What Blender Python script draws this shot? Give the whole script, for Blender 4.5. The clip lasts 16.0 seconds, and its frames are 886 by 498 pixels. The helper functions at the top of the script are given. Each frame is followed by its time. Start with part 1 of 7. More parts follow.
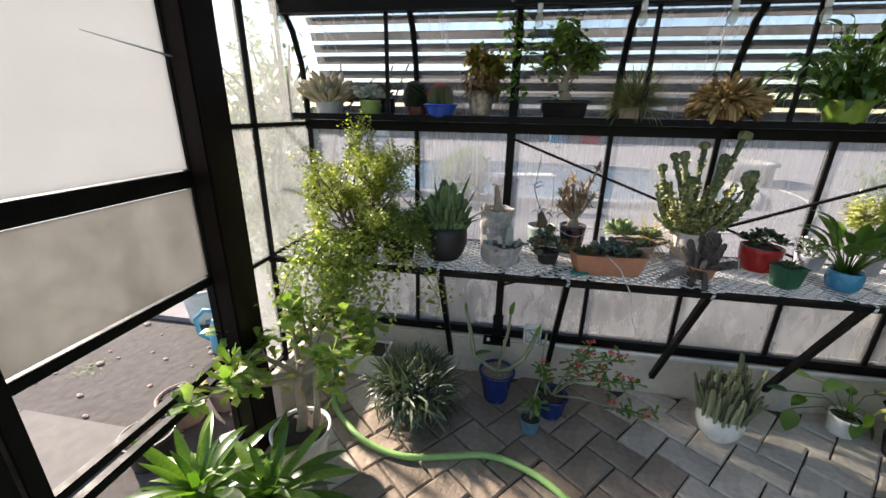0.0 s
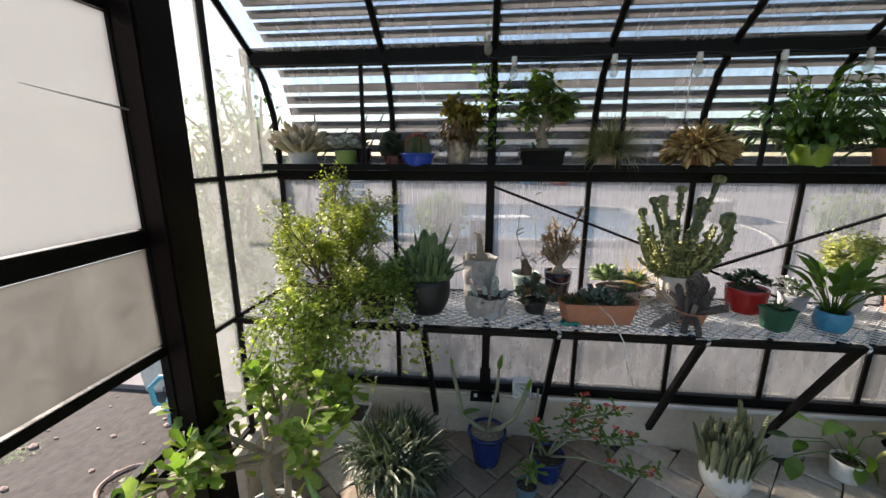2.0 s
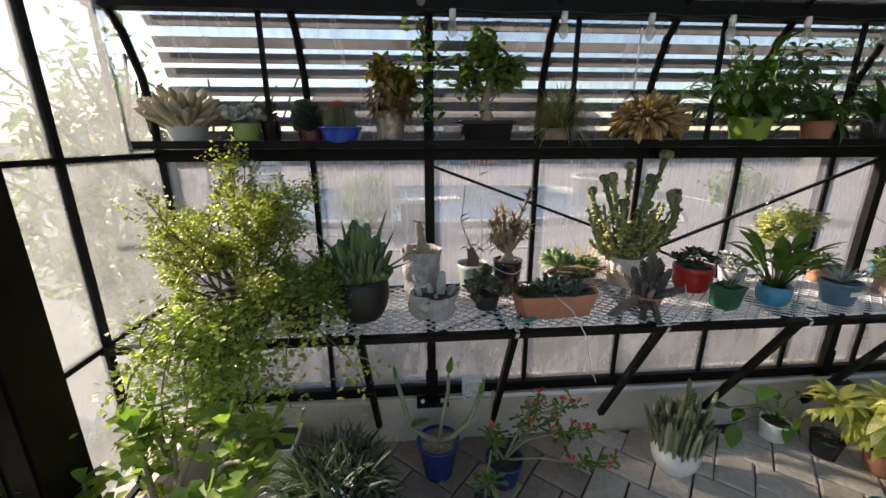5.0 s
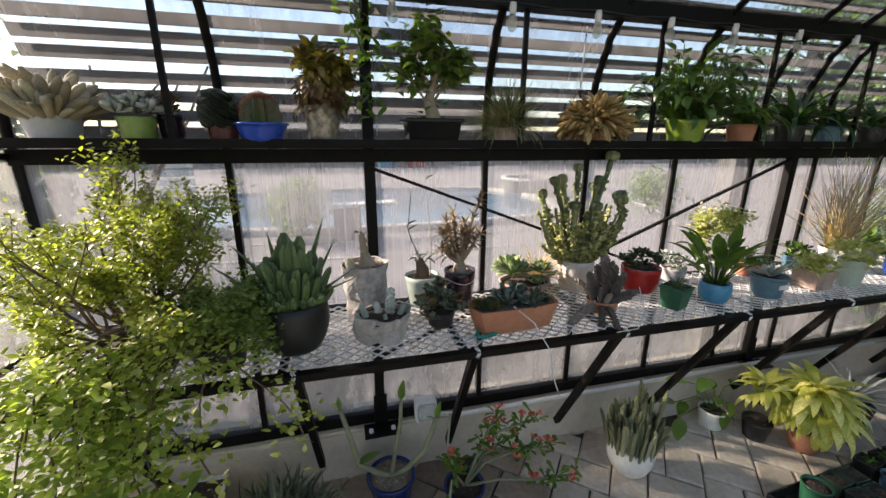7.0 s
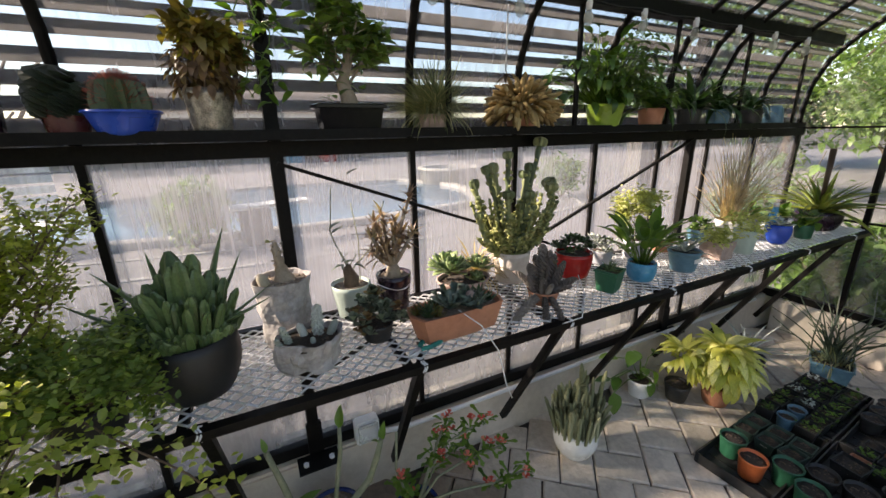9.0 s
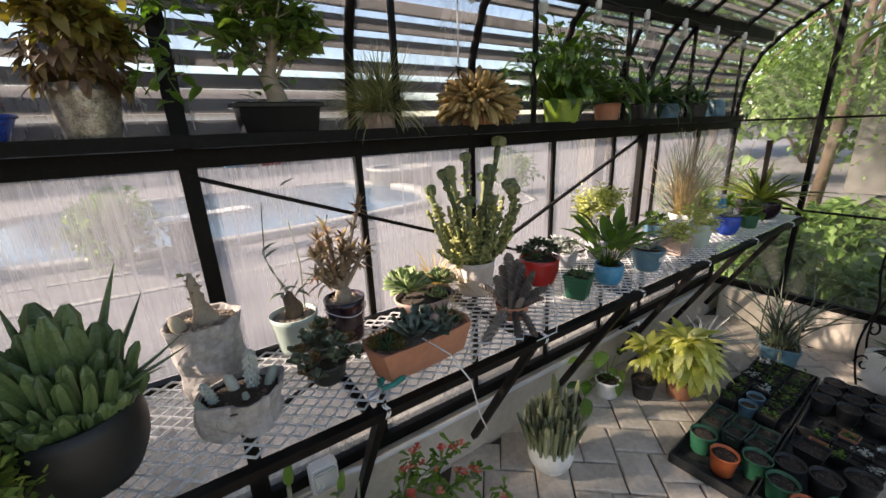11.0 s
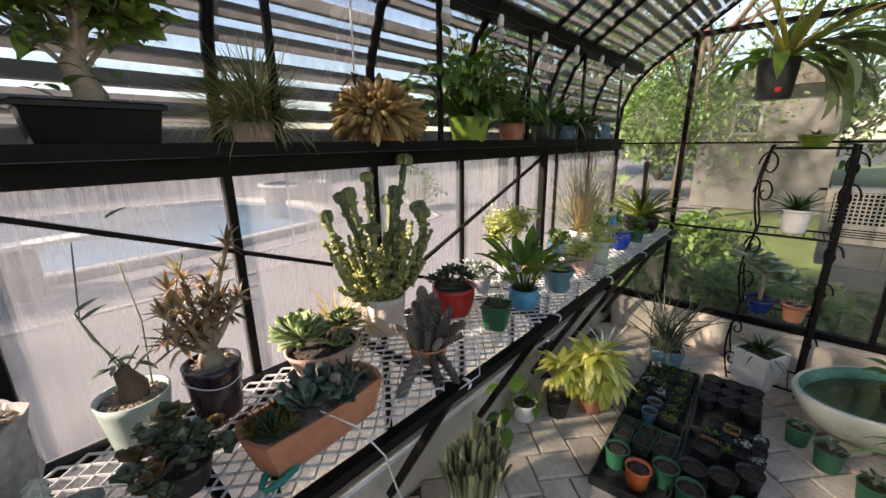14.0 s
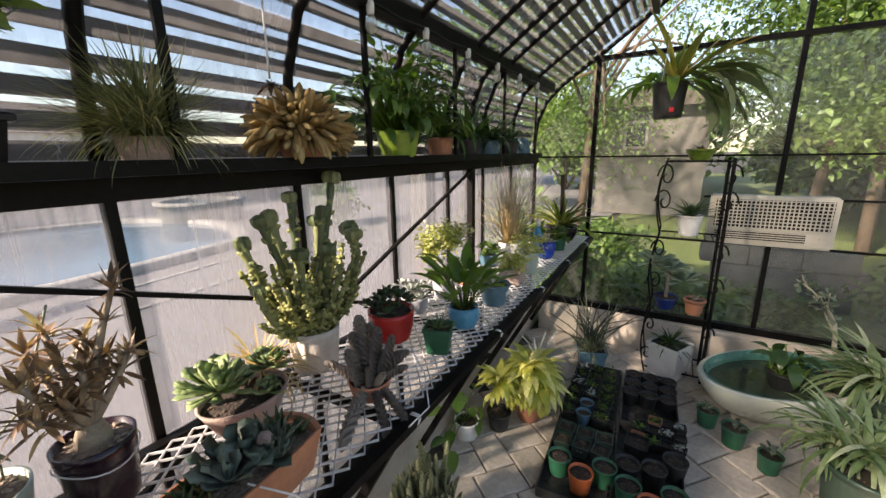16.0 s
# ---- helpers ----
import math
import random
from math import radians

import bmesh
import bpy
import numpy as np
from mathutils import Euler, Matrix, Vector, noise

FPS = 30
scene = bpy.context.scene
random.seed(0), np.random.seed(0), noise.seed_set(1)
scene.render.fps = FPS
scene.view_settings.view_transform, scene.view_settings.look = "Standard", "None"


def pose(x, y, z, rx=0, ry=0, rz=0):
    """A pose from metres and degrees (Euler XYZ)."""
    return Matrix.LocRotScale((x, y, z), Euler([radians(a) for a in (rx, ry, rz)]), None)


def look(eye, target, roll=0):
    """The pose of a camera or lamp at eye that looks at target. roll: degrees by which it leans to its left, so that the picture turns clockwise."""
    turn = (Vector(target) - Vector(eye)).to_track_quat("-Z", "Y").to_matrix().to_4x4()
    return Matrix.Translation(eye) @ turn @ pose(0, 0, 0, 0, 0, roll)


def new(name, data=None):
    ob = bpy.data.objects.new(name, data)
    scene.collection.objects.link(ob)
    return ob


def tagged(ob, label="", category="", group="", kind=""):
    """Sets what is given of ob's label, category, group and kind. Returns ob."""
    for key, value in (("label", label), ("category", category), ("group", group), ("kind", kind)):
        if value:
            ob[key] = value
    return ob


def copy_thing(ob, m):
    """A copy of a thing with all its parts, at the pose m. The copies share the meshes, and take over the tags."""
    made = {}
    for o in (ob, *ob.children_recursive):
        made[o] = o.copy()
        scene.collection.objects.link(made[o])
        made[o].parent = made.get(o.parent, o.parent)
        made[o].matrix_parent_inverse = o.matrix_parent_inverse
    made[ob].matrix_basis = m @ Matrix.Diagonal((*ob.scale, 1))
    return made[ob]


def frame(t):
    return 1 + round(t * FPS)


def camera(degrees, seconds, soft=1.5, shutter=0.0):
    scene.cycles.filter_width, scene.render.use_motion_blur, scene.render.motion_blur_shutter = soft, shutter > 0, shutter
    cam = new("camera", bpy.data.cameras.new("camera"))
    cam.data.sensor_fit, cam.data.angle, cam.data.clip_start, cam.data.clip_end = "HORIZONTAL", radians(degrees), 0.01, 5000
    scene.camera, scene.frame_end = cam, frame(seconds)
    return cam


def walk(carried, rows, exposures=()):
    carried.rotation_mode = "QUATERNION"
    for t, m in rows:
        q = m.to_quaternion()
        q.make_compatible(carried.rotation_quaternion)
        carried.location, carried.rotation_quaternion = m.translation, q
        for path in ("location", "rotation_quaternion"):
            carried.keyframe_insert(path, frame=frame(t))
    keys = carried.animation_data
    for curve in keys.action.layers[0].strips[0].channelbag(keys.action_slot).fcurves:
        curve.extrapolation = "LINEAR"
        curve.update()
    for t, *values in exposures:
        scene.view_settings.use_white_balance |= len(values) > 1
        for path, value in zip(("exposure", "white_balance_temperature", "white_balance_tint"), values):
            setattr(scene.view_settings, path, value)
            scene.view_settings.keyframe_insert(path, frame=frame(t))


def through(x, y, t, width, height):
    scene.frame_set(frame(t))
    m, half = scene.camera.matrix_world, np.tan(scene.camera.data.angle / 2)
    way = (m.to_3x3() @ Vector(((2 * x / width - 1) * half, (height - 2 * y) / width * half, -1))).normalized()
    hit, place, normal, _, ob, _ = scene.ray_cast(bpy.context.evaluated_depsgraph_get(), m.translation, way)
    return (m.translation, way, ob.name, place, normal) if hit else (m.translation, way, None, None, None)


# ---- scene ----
cam = camera(97.5, 16.0)
PATH = [
    (0, (0.7, 0.302, 1.544), (0.381, 2.163, 0.884), 1.0),
    (0.5, (0.676, 0.318, 1.543), (0.379, 2.205, 0.95), 0.7),
    (1, (0.671, 0.341, 1.546), (0.393, 2.248, 1.013), 0.4),
    (1.5, (0.657, 0.369, 1.558), (0.415, 2.293, 1.071), 0.3),
    (2, (0.658, 0.4, 1.563), (0.45, 2.337, 1.108), 0.1),
    (2.5, (0.647, 0.438, 1.564), (0.498, 2.378, 1.101), -0.0),
    (3, (0.638, 0.48, 1.556), (0.553, 2.42, 1.076), -0.3),
    (3.5, (0.632, 0.525, 1.547), (0.6, 2.463, 1.053), -0.8),
    (4, (0.625, 0.573, 1.543), (0.645, 2.504, 1.022), -0.7),
    (6.5, (0.585, 0.8, 1.531), (0.977, 2.683, 0.982), 0.3),
    (7, (0.578, 0.841, 1.528), (1.059, 2.708, 0.995), 0.2),
    (7.5, (0.57, 0.883, 1.526), (1.148, 2.722, 0.994), -0.3),
    (8, (0.569, 0.923, 1.524), (1.251, 2.722, 0.98), -0.8),
    (8.5, (0.576, 0.96, 1.522), (1.35, 2.723, 0.981), -0.6),
    (9, (0.587, 1.0, 1.519), (1.439, 2.715, 0.942), -1.1),
    (9.5, (0.601, 1.038, 1.516), (1.52, 2.713, 0.923), -1.5),
    (12, (0.704, 1.224, 1.53), (1.891, 2.737, 0.984), -1.4),
    (12.5, (0.725, 1.248, 1.529), (1.999, 2.702, 1.013), -0.6),
    (13, (0.746, 1.274, 1.528), (2.062, 2.686, 1.006), -0.9),
    (13.5, (0.765, 1.293, 1.528), (2.141, 2.646, 1.005), -0.9),
    (14, (0.782, 1.315, 1.528), (2.213, 2.608, 0.999), -0.8),
    (14.5, (0.795, 1.336, 1.532), (2.287, 2.56, 1.007), -0.6),
    (15, (0.805, 1.357, 1.531), (2.359, 2.508, 1.023), -0.5),
    (15.5, (0.814, 1.38, 1.535), (2.425, 2.459, 1.042), -0.6),
    (16, (0.819, 1.4, 1.537), (2.493, 2.387, 1.063), -0.9),
]
EXPOSURE = 1.45
walk(cam, [(t, look(eye, target, roll)) for t, eye, target, roll in PATH], [(0.0, EXPOSURE + 0.14, 6850, 15), (3.3, EXPOSURE - 0.12, 6950, 16), (7.0, EXPOSURE + 0.16, 7300, 18), (9.5, EXPOSURE + 0.22, 7350, 19), (13.0, EXPOSURE + 0.2, 7400, 20), (16.0, EXPOSURE + 0.12, 7450, 20)])

# ---- world and sun ----
SUN_TO = Vector((-0.78, 0.38, 0.5)).normalized()
world = bpy.data.worlds.new("sky")
scene.world = world
world.use_nodes = True
wn = world.node_tree.nodes
sky = wn.new("ShaderNodeTexSky")
sky.sky_type = 'NISHITA'
sky.sun_disc = False
sky.sun_elevation = math.asin(SUN_TO.z)
sky.sun_rotation = math.atan2(SUN_TO.x, SUN_TO.y)
sky.air_density, sky.dust_density = 1.0, 0.5
wn["Background"].inputs[1].default_value = 0.112
world.node_tree.links.new(sky.outputs[0], wn["Background"].inputs[0])
sun_data = bpy.data.lights.new("sun", 'SUN')
sun_data.energy, sun_data.angle, sun_data.color = 4.5, radians(2.8), (1.0, 0.92, 0.81)
sun_ob = new("sun", sun_data)
sun_ob.matrix_world = look(SUN_TO * 30, (0, 0, 0))


# ---- materials ----
def mat_base(name):
    m = bpy.data.materials.new(name)
    m.use_nodes = True
    nt = m.node_tree
    return m, nt, nt.nodes["Principled BSDF"], nt.nodes, nt.links


def ramp(nt, src, stops):
    r = nt.nodes.new("ShaderNodeValToRGB")
    el = r.color_ramp.elements
    while len(el) < len(stops):
        el.new(0.5)
    for e, (p, c) in zip(el, stops):
        e.position, e.color = p, (*c, 1)
    nt.links.new(src, r.inputs[0])
    return r.outputs[0]


def noise_tex(nt, scale, detail=4.0, stretch=None, rough=0.55):
    co = nt.nodes.new("ShaderNodeTexCoord")
    n = nt.nodes.new("ShaderNodeTexNoise")
    n.inputs["Scale"].default_value, n.inputs["Detail"].default_value, n.inputs["Roughness"].default_value = scale, detail, rough
    src = co.outputs["Object"]
    if stretch:
        mp = nt.nodes.new("ShaderNodeMapping")
        mp.inputs["Scale"].default_value = stretch
        nt.links.new(src, mp.inputs[0])
        src = mp.outputs[0]
    nt.links.new(src, n.inputs["Vector"])
    return n.outputs["Fac"]


def mixed(nt, fac, a, b, blend='MIX'):
    m = nt.nodes.new("ShaderNodeMix")
    m.data_type, m.blend_type = 'RGBA', blend
    if isinstance(fac, (int, float)):
        m.inputs[0].default_value = fac
    else:
        nt.links.new(fac, m.inputs[0])
    for sock, v in ((m.inputs[6], a), (m.inputs[7], b)):
        if isinstance(v, tuple):
            sock.default_value = (*v, 1)
        else:
            nt.links.new(v, sock)
    return m.outputs[2]


def random_fac(nt):
    """A number that differs from object to object and from piece to piece of one mesh."""
    o, g = nt.nodes.new("ShaderNodeObjectInfo"), nt.nodes.new("ShaderNodeNewGeometry")
    add, fr = nt.nodes.new("ShaderNodeMath"), nt.nodes.new("ShaderNodeMath")
    add.operation, fr.operation = 'ADD', 'FRACT'
    nt.links.new(o.outputs["Random"], add.inputs[0])
    nt.links.new(g.outputs["Random Per Island"], add.inputs[1])
    nt.links.new(add.outputs[0], fr.inputs[0])
    return fr.outputs[0]


def surface(name, dark, light, scale=8.0, rough=0.6, metal=0.0, bump=0.15, bump_scale=None, stretch=None, vary=0.0, spec=0.5, coat=0.0):
    m, nt, p, n, l = mat_base(name)
    big, small = noise_tex(nt, scale, 5, stretch), noise_tex(nt, scale * 6, 6, stretch)
    c = mixed(nt, 0.45, ramp(nt, big, [(0.3, dark), (0.7, light)]), ramp(nt, small, [(0.3, dark), (0.7, light)]))
    if vary:
        f = ramp(nt, random_fac(nt), [(0, (1 - vary,) * 3), (1, (1 + vary * 0.4,) * 3)])
        c = mixed(nt, 1.0, c, f, 'MULTIPLY')
    l.new(c, p.inputs["Base Color"])
    rr = ramp(nt, big, [(0.25, (max(0.02, rough - 0.12),) * 3), (0.75, (min(1, rough + 0.12),) * 3)])
    l.new(rr, p.inputs["Roughness"])
    p.inputs["Metallic"].default_value = metal
    p.inputs["Specular IOR Level"].default_value = spec
    p.inputs["Coat Weight"].default_value = coat
    if bump:
        b = n.new("ShaderNodeBump")
        b.inputs["Strength"].default_value, b.inputs["Distance"].default_value = bump, 0.01
        l.new(noise_tex(nt, bump_scale or scale * 5, 6, stretch), b.inputs["Height"])
        l.new(b.outputs[0], p.inputs["Normal"])
    return m


def leafy(name, a, b, c=None, through=0.35, rough=0.42, scale=30.0):
    """Leaf tissue: shiny above, lets part of the light through."""
    m, nt, p, n, l = mat_base(name)
    stops = [(0.0, a), (0.6, b)] + ([(1.0, c)] if c else [])
    col = ramp(nt, random_fac(nt), stops)
    g = ramp(nt, noise_tex(nt, scale, 4), [(0.3, (0.72,) * 3), (0.7, (1.15,) * 3)])
    col = mixed(nt, 1.0, col, g, 'MULTIPLY')
    l.new(col, p.inputs["Base Color"])
    p.inputs["Roughness"].default_value = rough
    if through:
        t, mx = n.new("ShaderNodeBsdfTranslucent"), n.new("ShaderNodeMixShader")
        warm = mixed(nt, 1.0, col, (1.6, 1.8, 0.7), 'MULTIPLY')
        l.new(warm, t.inputs[0])
        mx.inputs[0].default_value = through
        l.new(p.outputs[0], mx.inputs[1])
        l.new(t.outputs[0], mx.inputs[2])
        l.new(mx.outputs[0], n["Material Output"].inputs[0])
    return m


def pane_mat(name, haze_low, haze_high, haze_colour=(0.8, 0.8, 0.8), stretch=(14, 14, 0.7), diffuse=0.5):
    """Clear sheet with streaks of dried water and dust, which scatter light."""
    m, nt, p, n, l = mat_base(name)
    n.remove(p)
    tr, tl, di, gl = (n.new("ShaderNodeBsdf" + k) for k in ("Transparent", "Translucent", "Diffuse", "Glossy"))
    tr.inputs[0].default_value = (0.93, 0.95, 0.94, 1)
    tl.inputs[0].default_value = di.inputs[0].default_value = (*haze_colour, 1)
    gl.inputs["Roughness"].default_value = 0.06
    f1 = noise_tex(nt, 4.0, 6, stretch, 0.7)
    f2 = noise_tex(nt, 2.2, 3)
    mul = n.new("ShaderNodeMath")
    mul.operation = 'ADD'
    l.new(f1, mul.inputs[0])
    l.new(f2, mul.inputs[1])
    fac = ramp(nt, mul.outputs[0], [(0.0, (haze_low,) * 3), (1.0, (haze_high,) * 3)])
    sub = n.new("ShaderNodeMath")
    sub.operation = 'MULTIPLY_ADD'
    sub.inputs[1].default_value, sub.inputs[2].default_value = 1.8, -1.3
    l.new(mul.outputs[0], sub.inputs[0])
    l.new(sub.outputs[0], fac.node.inputs[0])
    s1, s2, s3 = (n.new("ShaderNodeMixShader") for _ in range(3))
    s1.inputs[0].default_value = diffuse
    l.new(tl.outputs[0], s1.inputs[1])
    l.new(di.outputs[0], s1.inputs[2])
    l.new(fac, s2.inputs[0])
    l.new(tr.outputs[0], s2.inputs[1])
    l.new(s1.outputs[0], s2.inputs[2])
    lw, pw, ma = n.new("ShaderNodeLayerWeight"), n.new("ShaderNodeMath"), n.new("ShaderNodeMath")
    lw.inputs[0].default_value = 0.5
    pw.operation, ma.operation = 'POWER', 'MULTIPLY_ADD'
    pw.inputs[1].default_value = 4.0
    ma.inputs[1].default_value, ma.inputs[2].default_value = 0.55, 0.02
    l.new(lw.outputs["Facing"], pw.inputs[0])
    l.new(pw.outputs[0], ma.inputs[0])
    l.new(ma.outputs[0], s3.inputs[0])
    l.new(s2.outputs[0], s3.inputs[1])
    l.new(gl.outputs[0], s3.inputs[2])
    l.new(s3.outputs[0], n["Material Output"].inputs[0])
    return m


BLACK = surface("black_painted_steel", (0.003, 0.003, 0.0035), (0.011, 0.010, 0.009), 12, 0.46, 0.0, 0.1, spec=0.1)
BROWN = surface("dark_brown_post", (0.005, 0.0035, 0.0035), (0.013, 0.008, 0.007), 7, 0.4, 0.0, 0.08, stretch=(3, 3, 0.4), spec=0.1)
GALV = surface("galvanised_mesh", (0.55, 0.56, 0.58), (0.82, 0.83, 0.85), 25, 0.4, 0.15, 0.1)
KNEE = surface("cream_rendered_wall", (0.46, 0.40, 0.33), (0.66, 0.59, 0.50), 5, 0.85, 0, 0.35, 60)
CONDUIT = surface("white_plastic", (0.62, 0.63, 0.64), (0.78, 0.79, 0.8), 9, 0.4, 0, 0.03)
PAVER = surface("concrete_paver", (0.37, 0.32, 0.265), (0.76, 0.665, 0.56), 5.5, 0.75, 0, 0.6, 40, vary=0.2)
SAND = surface("joint_sand", (0.035, 0.03, 0.025), (0.10, 0.085, 0.07), 30, 0.95, 0, 0.5)
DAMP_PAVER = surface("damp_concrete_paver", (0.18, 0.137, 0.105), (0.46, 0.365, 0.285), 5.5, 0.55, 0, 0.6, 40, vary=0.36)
DIRT = surface("bare_earth", (0.04, 0.034, 0.032), (0.11, 0.095, 0.088), 3.5, 0.95, 0, 0.9, 16)
PATIO = surface("patio_concrete", (0.15, 0.14, 0.147), (0.27, 0.252, 0.255), 0.7, 0.85, 0, 0.2, 10)
LAWN = surface("lawn", (0.085, 0.12, 0.03), (0.18, 0.215, 0.075), 2.5, 0.9, 0, 0.8, 40)
SLAT = surface("dark_shade_lath", (0.016, 0.017, 0.019), (0.06, 0.061, 0.065), 6, 0.6, 0, 0.2, stretch=(0.5, 6, 6))
GLASS_BACK = pane_mat("streaked_pane", 0.08, 0.66, (0.43, 0.425, 0.455), (19, 19, 0.28))
GLASS_LOW = pane_mat("clouded_pane", 0.28, 0.84, (0.285, 0.28, 0.28), (4, 4, 1.2))
GLASS_ROOF = pane_mat("roof_pane", 0.22, 0.60, (0.36, 0.36, 0.37), (6, 1.2, 1.2))
GLASS_GABLE = pane_mat("gable_pane", 0.04, 0.18, (0.40, 0.40, 0.38), (3, 3, 2))
GLASS_WEST = pane_mat("hazy_west_pane", 0.22, 0.5, (0.44, 0.45, 0.44), (3, 3, 2))
GLASS_DOOR = pane_mat("frosted_pane", 0.72, 0.95, (0.33, 0.315, 0.295), (2, 2, 1.5))
GLASS_WHITE = pane_mat("white_twinwall_pane", 0.93, 0.98, (0.60, 0.605, 0.61), (2, 2, 2), diffuse=0.4)


# ---- mesh helpers ----
def box(bm, c, s, rot=None):
    m = Matrix.Translation(c) @ (rot or Matrix()) @ Matrix.Diagonal((*s, 1))
    bmesh.ops.create_cube(bm, size=1.0, matrix=m)


def beam(bm, a, b, w, d):
    """A square bar from a to b, w wide and d deep."""
    a, b = Vector(a), Vector(b)
    v = b - a
    q = v.to_track_quat('Z', 'X' if abs(v.normalized().x) < 0.9 else 'Y')
    m = Matrix.Translation((a + b) / 2) @ q.to_matrix().to_4x4() @ Matrix.Diagonal((w, d, v.length, 1))
    bmesh.ops.create_cube(bm, size=1.0, matrix=m)


def tube(bm, pts, radii, seg=6, cap=True):
    """A round tube through pts with a radius at each."""
    pts = [Vector(p) for p in pts]
    if isinstance(radii, (int, float)):
        radii = [radii] * len(pts)
    rings, side = [], None
    for i, p in enumerate(pts):
        d = (pts[min(i + 1, len(pts) - 1)] - pts[max(i - 1, 0)]).normalized()
        if side is None:
            side = d.orthogonal().normalized()
        side = (side - d * side.dot(d)).normalized()
        up = d.cross(side)
        rings.append([bm.verts.new(p + (side * math.cos(2 * math.pi * k / seg) + up * math.sin(2 * math.pi * k / seg)) * radii[i]) for k in range(seg)])
    for a, b in zip(rings, rings[1:]):
        for k in range(seg):
            f = bm.faces.new((a[k], a[(k + 1) % seg], b[(k + 1) % seg], b[k]))
            f.smooth = True
    if cap:
        bm.faces.new(list(reversed(rings[0])))
        bm.faces.new(rings[-1])


def lathe(bm, profile, seg=28, squash=(1, 1), at=(0, 0, 0), square=0.0):
    """A turned body from (radius, height) pairs; square pulls it towards a square plan."""
    rings = []
    for r, z in profile:
        ring = []
        for k in range(seg):
            a = 2 * math.pi * k / seg
            c, s = math.cos(a), math.sin(a)
            q = 1 + square * (1 / max(abs(c), abs(s)) - 1)
            ring.append(bm.verts.new((at[0] + r * c * q * squash[0], at[1] + r * s * q * squash[1], at[2] + z)))
        rings.append(ring)
    for a, b in zip(rings, rings[1:]):
        for k in range(seg):
            f = bm.faces.new((a[k], a[(k + 1) % seg], b[(k + 1) % seg], b[k]))
            f.smooth = square < 0.5
    bm.faces.new(list(reversed(rings[0])))
    bm.faces.new(rings[-1])


def part(name, bm, material, parent=None, label="", smooth=False):
    me = bpy.data.meshes.new(name)
    bm.to_mesh(me)
    bm.free()
    me.materials.append(material)
    if smooth:
        me.polygons.foreach_set("use_smooth", [True] * len(me.polygons))
    ob = new(name, me)
    if parent:
        ob.parent = parent
    if label:
        ob["label"] = label
    return ob


def root(name, at, label, category, group="", turn=0.0):
    ob = new(name)
    ob.matrix_world = pose(*at, 0, 0, turn)
    ob.empty_display_size = 0.05
    return tagged(ob, label, category, group)


def boxes_part(name, items, material, parent=None, label="", bevel=0.0):
    bm = bmesh.new()
    for c, s in items:
        box(bm, c, s)
    if bevel:
        bmesh.ops.bevel(bm, geom=bm.edges[:], offset=bevel, segments=2, affect='EDGES')
    return part(name, bm, material, parent, label)


def structure(ob, label, category):
    return tagged(ob, label, category, kind="structure")


# ---- plan ----
LEFT, RIGHT, BACK, FRONT = -0.45, 4.14, 2.445, -0.75
BARS = [0.18, 0.685, 1.175, 1.665, 2.155, 2.635, 2.895, 3.08, 3.58]
RIDGE_Y, RIDGE_Z = 0.85, 3.10
ARC = [(2.445, 1.48), (2.447, 1.62), (2.425, 1.78), (2.36, 1.93), (2.25, 2.045), (2.10, 2.15), (1.95, 2.25), (1.62, 2.49), (1.2, 2.81), (RIDGE_Y, RIDGE_Z)]
OTHER = [(2 * RIDGE_Y - y, z) for y, z in ARC]
KNEE_TOP = 0.25

# floor, ground
bm = bmesh.new()
box(bm, ((LEFT + RIGHT) / 2, (BACK + FRONT) / 2, -0.06), (RIGHT - LEFT + 0.3, BACK - FRONT + 0.3, 0.08))
floor = structure(part("floor", bm, SAND), "paver floor with dark sandy joints", "floor")
bm = bmesh.new()
bmesh.ops.create_grid(bm, x_segments=60, y_segments=60, size=400)
for v in bm.verts:
    v.co.z = -0.11
ground = structure(part("ground", bm, DIRT), "bare brown earth around the greenhouse", "ground")
bm = bmesh.new()
box(bm, (6, 15.2, -0.085), (60, 25.0, 0.04))
patio = structure(part("pavement", bm, PATIO), "pale pinkish concrete patio beside the pool", "patio")
bm = bmesh.new()
box(bm, (19.4, -8, -0.085), (30, 21.0, 0.04))
lawn = structure(part("lawn", bm, LAWN), "sunlit green lawn beyond the gable", "lawn")

# knee walls
for nm, c, sz in (("wall_north", ((LEFT + RIGHT) / 2, BACK + 0.045, KNEE_TOP / 2 - 0.04), (RIGHT - LEFT + 0.3, 0.21, KNEE_TOP + 0.08)),
                  ("wall_east", (RIGHT + 0.03, (BACK + FRONT) / 2 - 0.04, KNEE_TOP / 2 - 0.04), (0.2, BACK - FRONT - 0.16, KNEE_TOP + 0.08)),
                  ("wall_south", ((LEFT + RIGHT) / 2, FRONT - 0.03, KNEE_TOP / 2 - 0.04), (RIGHT - LEFT + 0.3, 0.2, KNEE_TOP + 0.08)),
                  ("wall_west", (LEFT - 0.03, 2.06, KNEE_TOP / 2 - 0.04), (0.2, 0.56, KNEE_TOP + 0.08))):
    structure(boxes_part(nm, [(c, sz)], KNEE, bevel=0.012), "low cream rendered base wall", "wall")


# ---- greenhouse frame ----
frame_ob = root("greenhouse_frame", (0, 0, 0), "black steel greenhouse frame with curved eaves", "greenhouse frame")
frame_ob["kind"] = "structure"


def bars(name, segs, w, d, label=""):
    for a, b in segs:
        bm = bmesh.new()
        beam(bm, a, b, w, d)
        part(name, bm, BLACK, frame_ob, label)


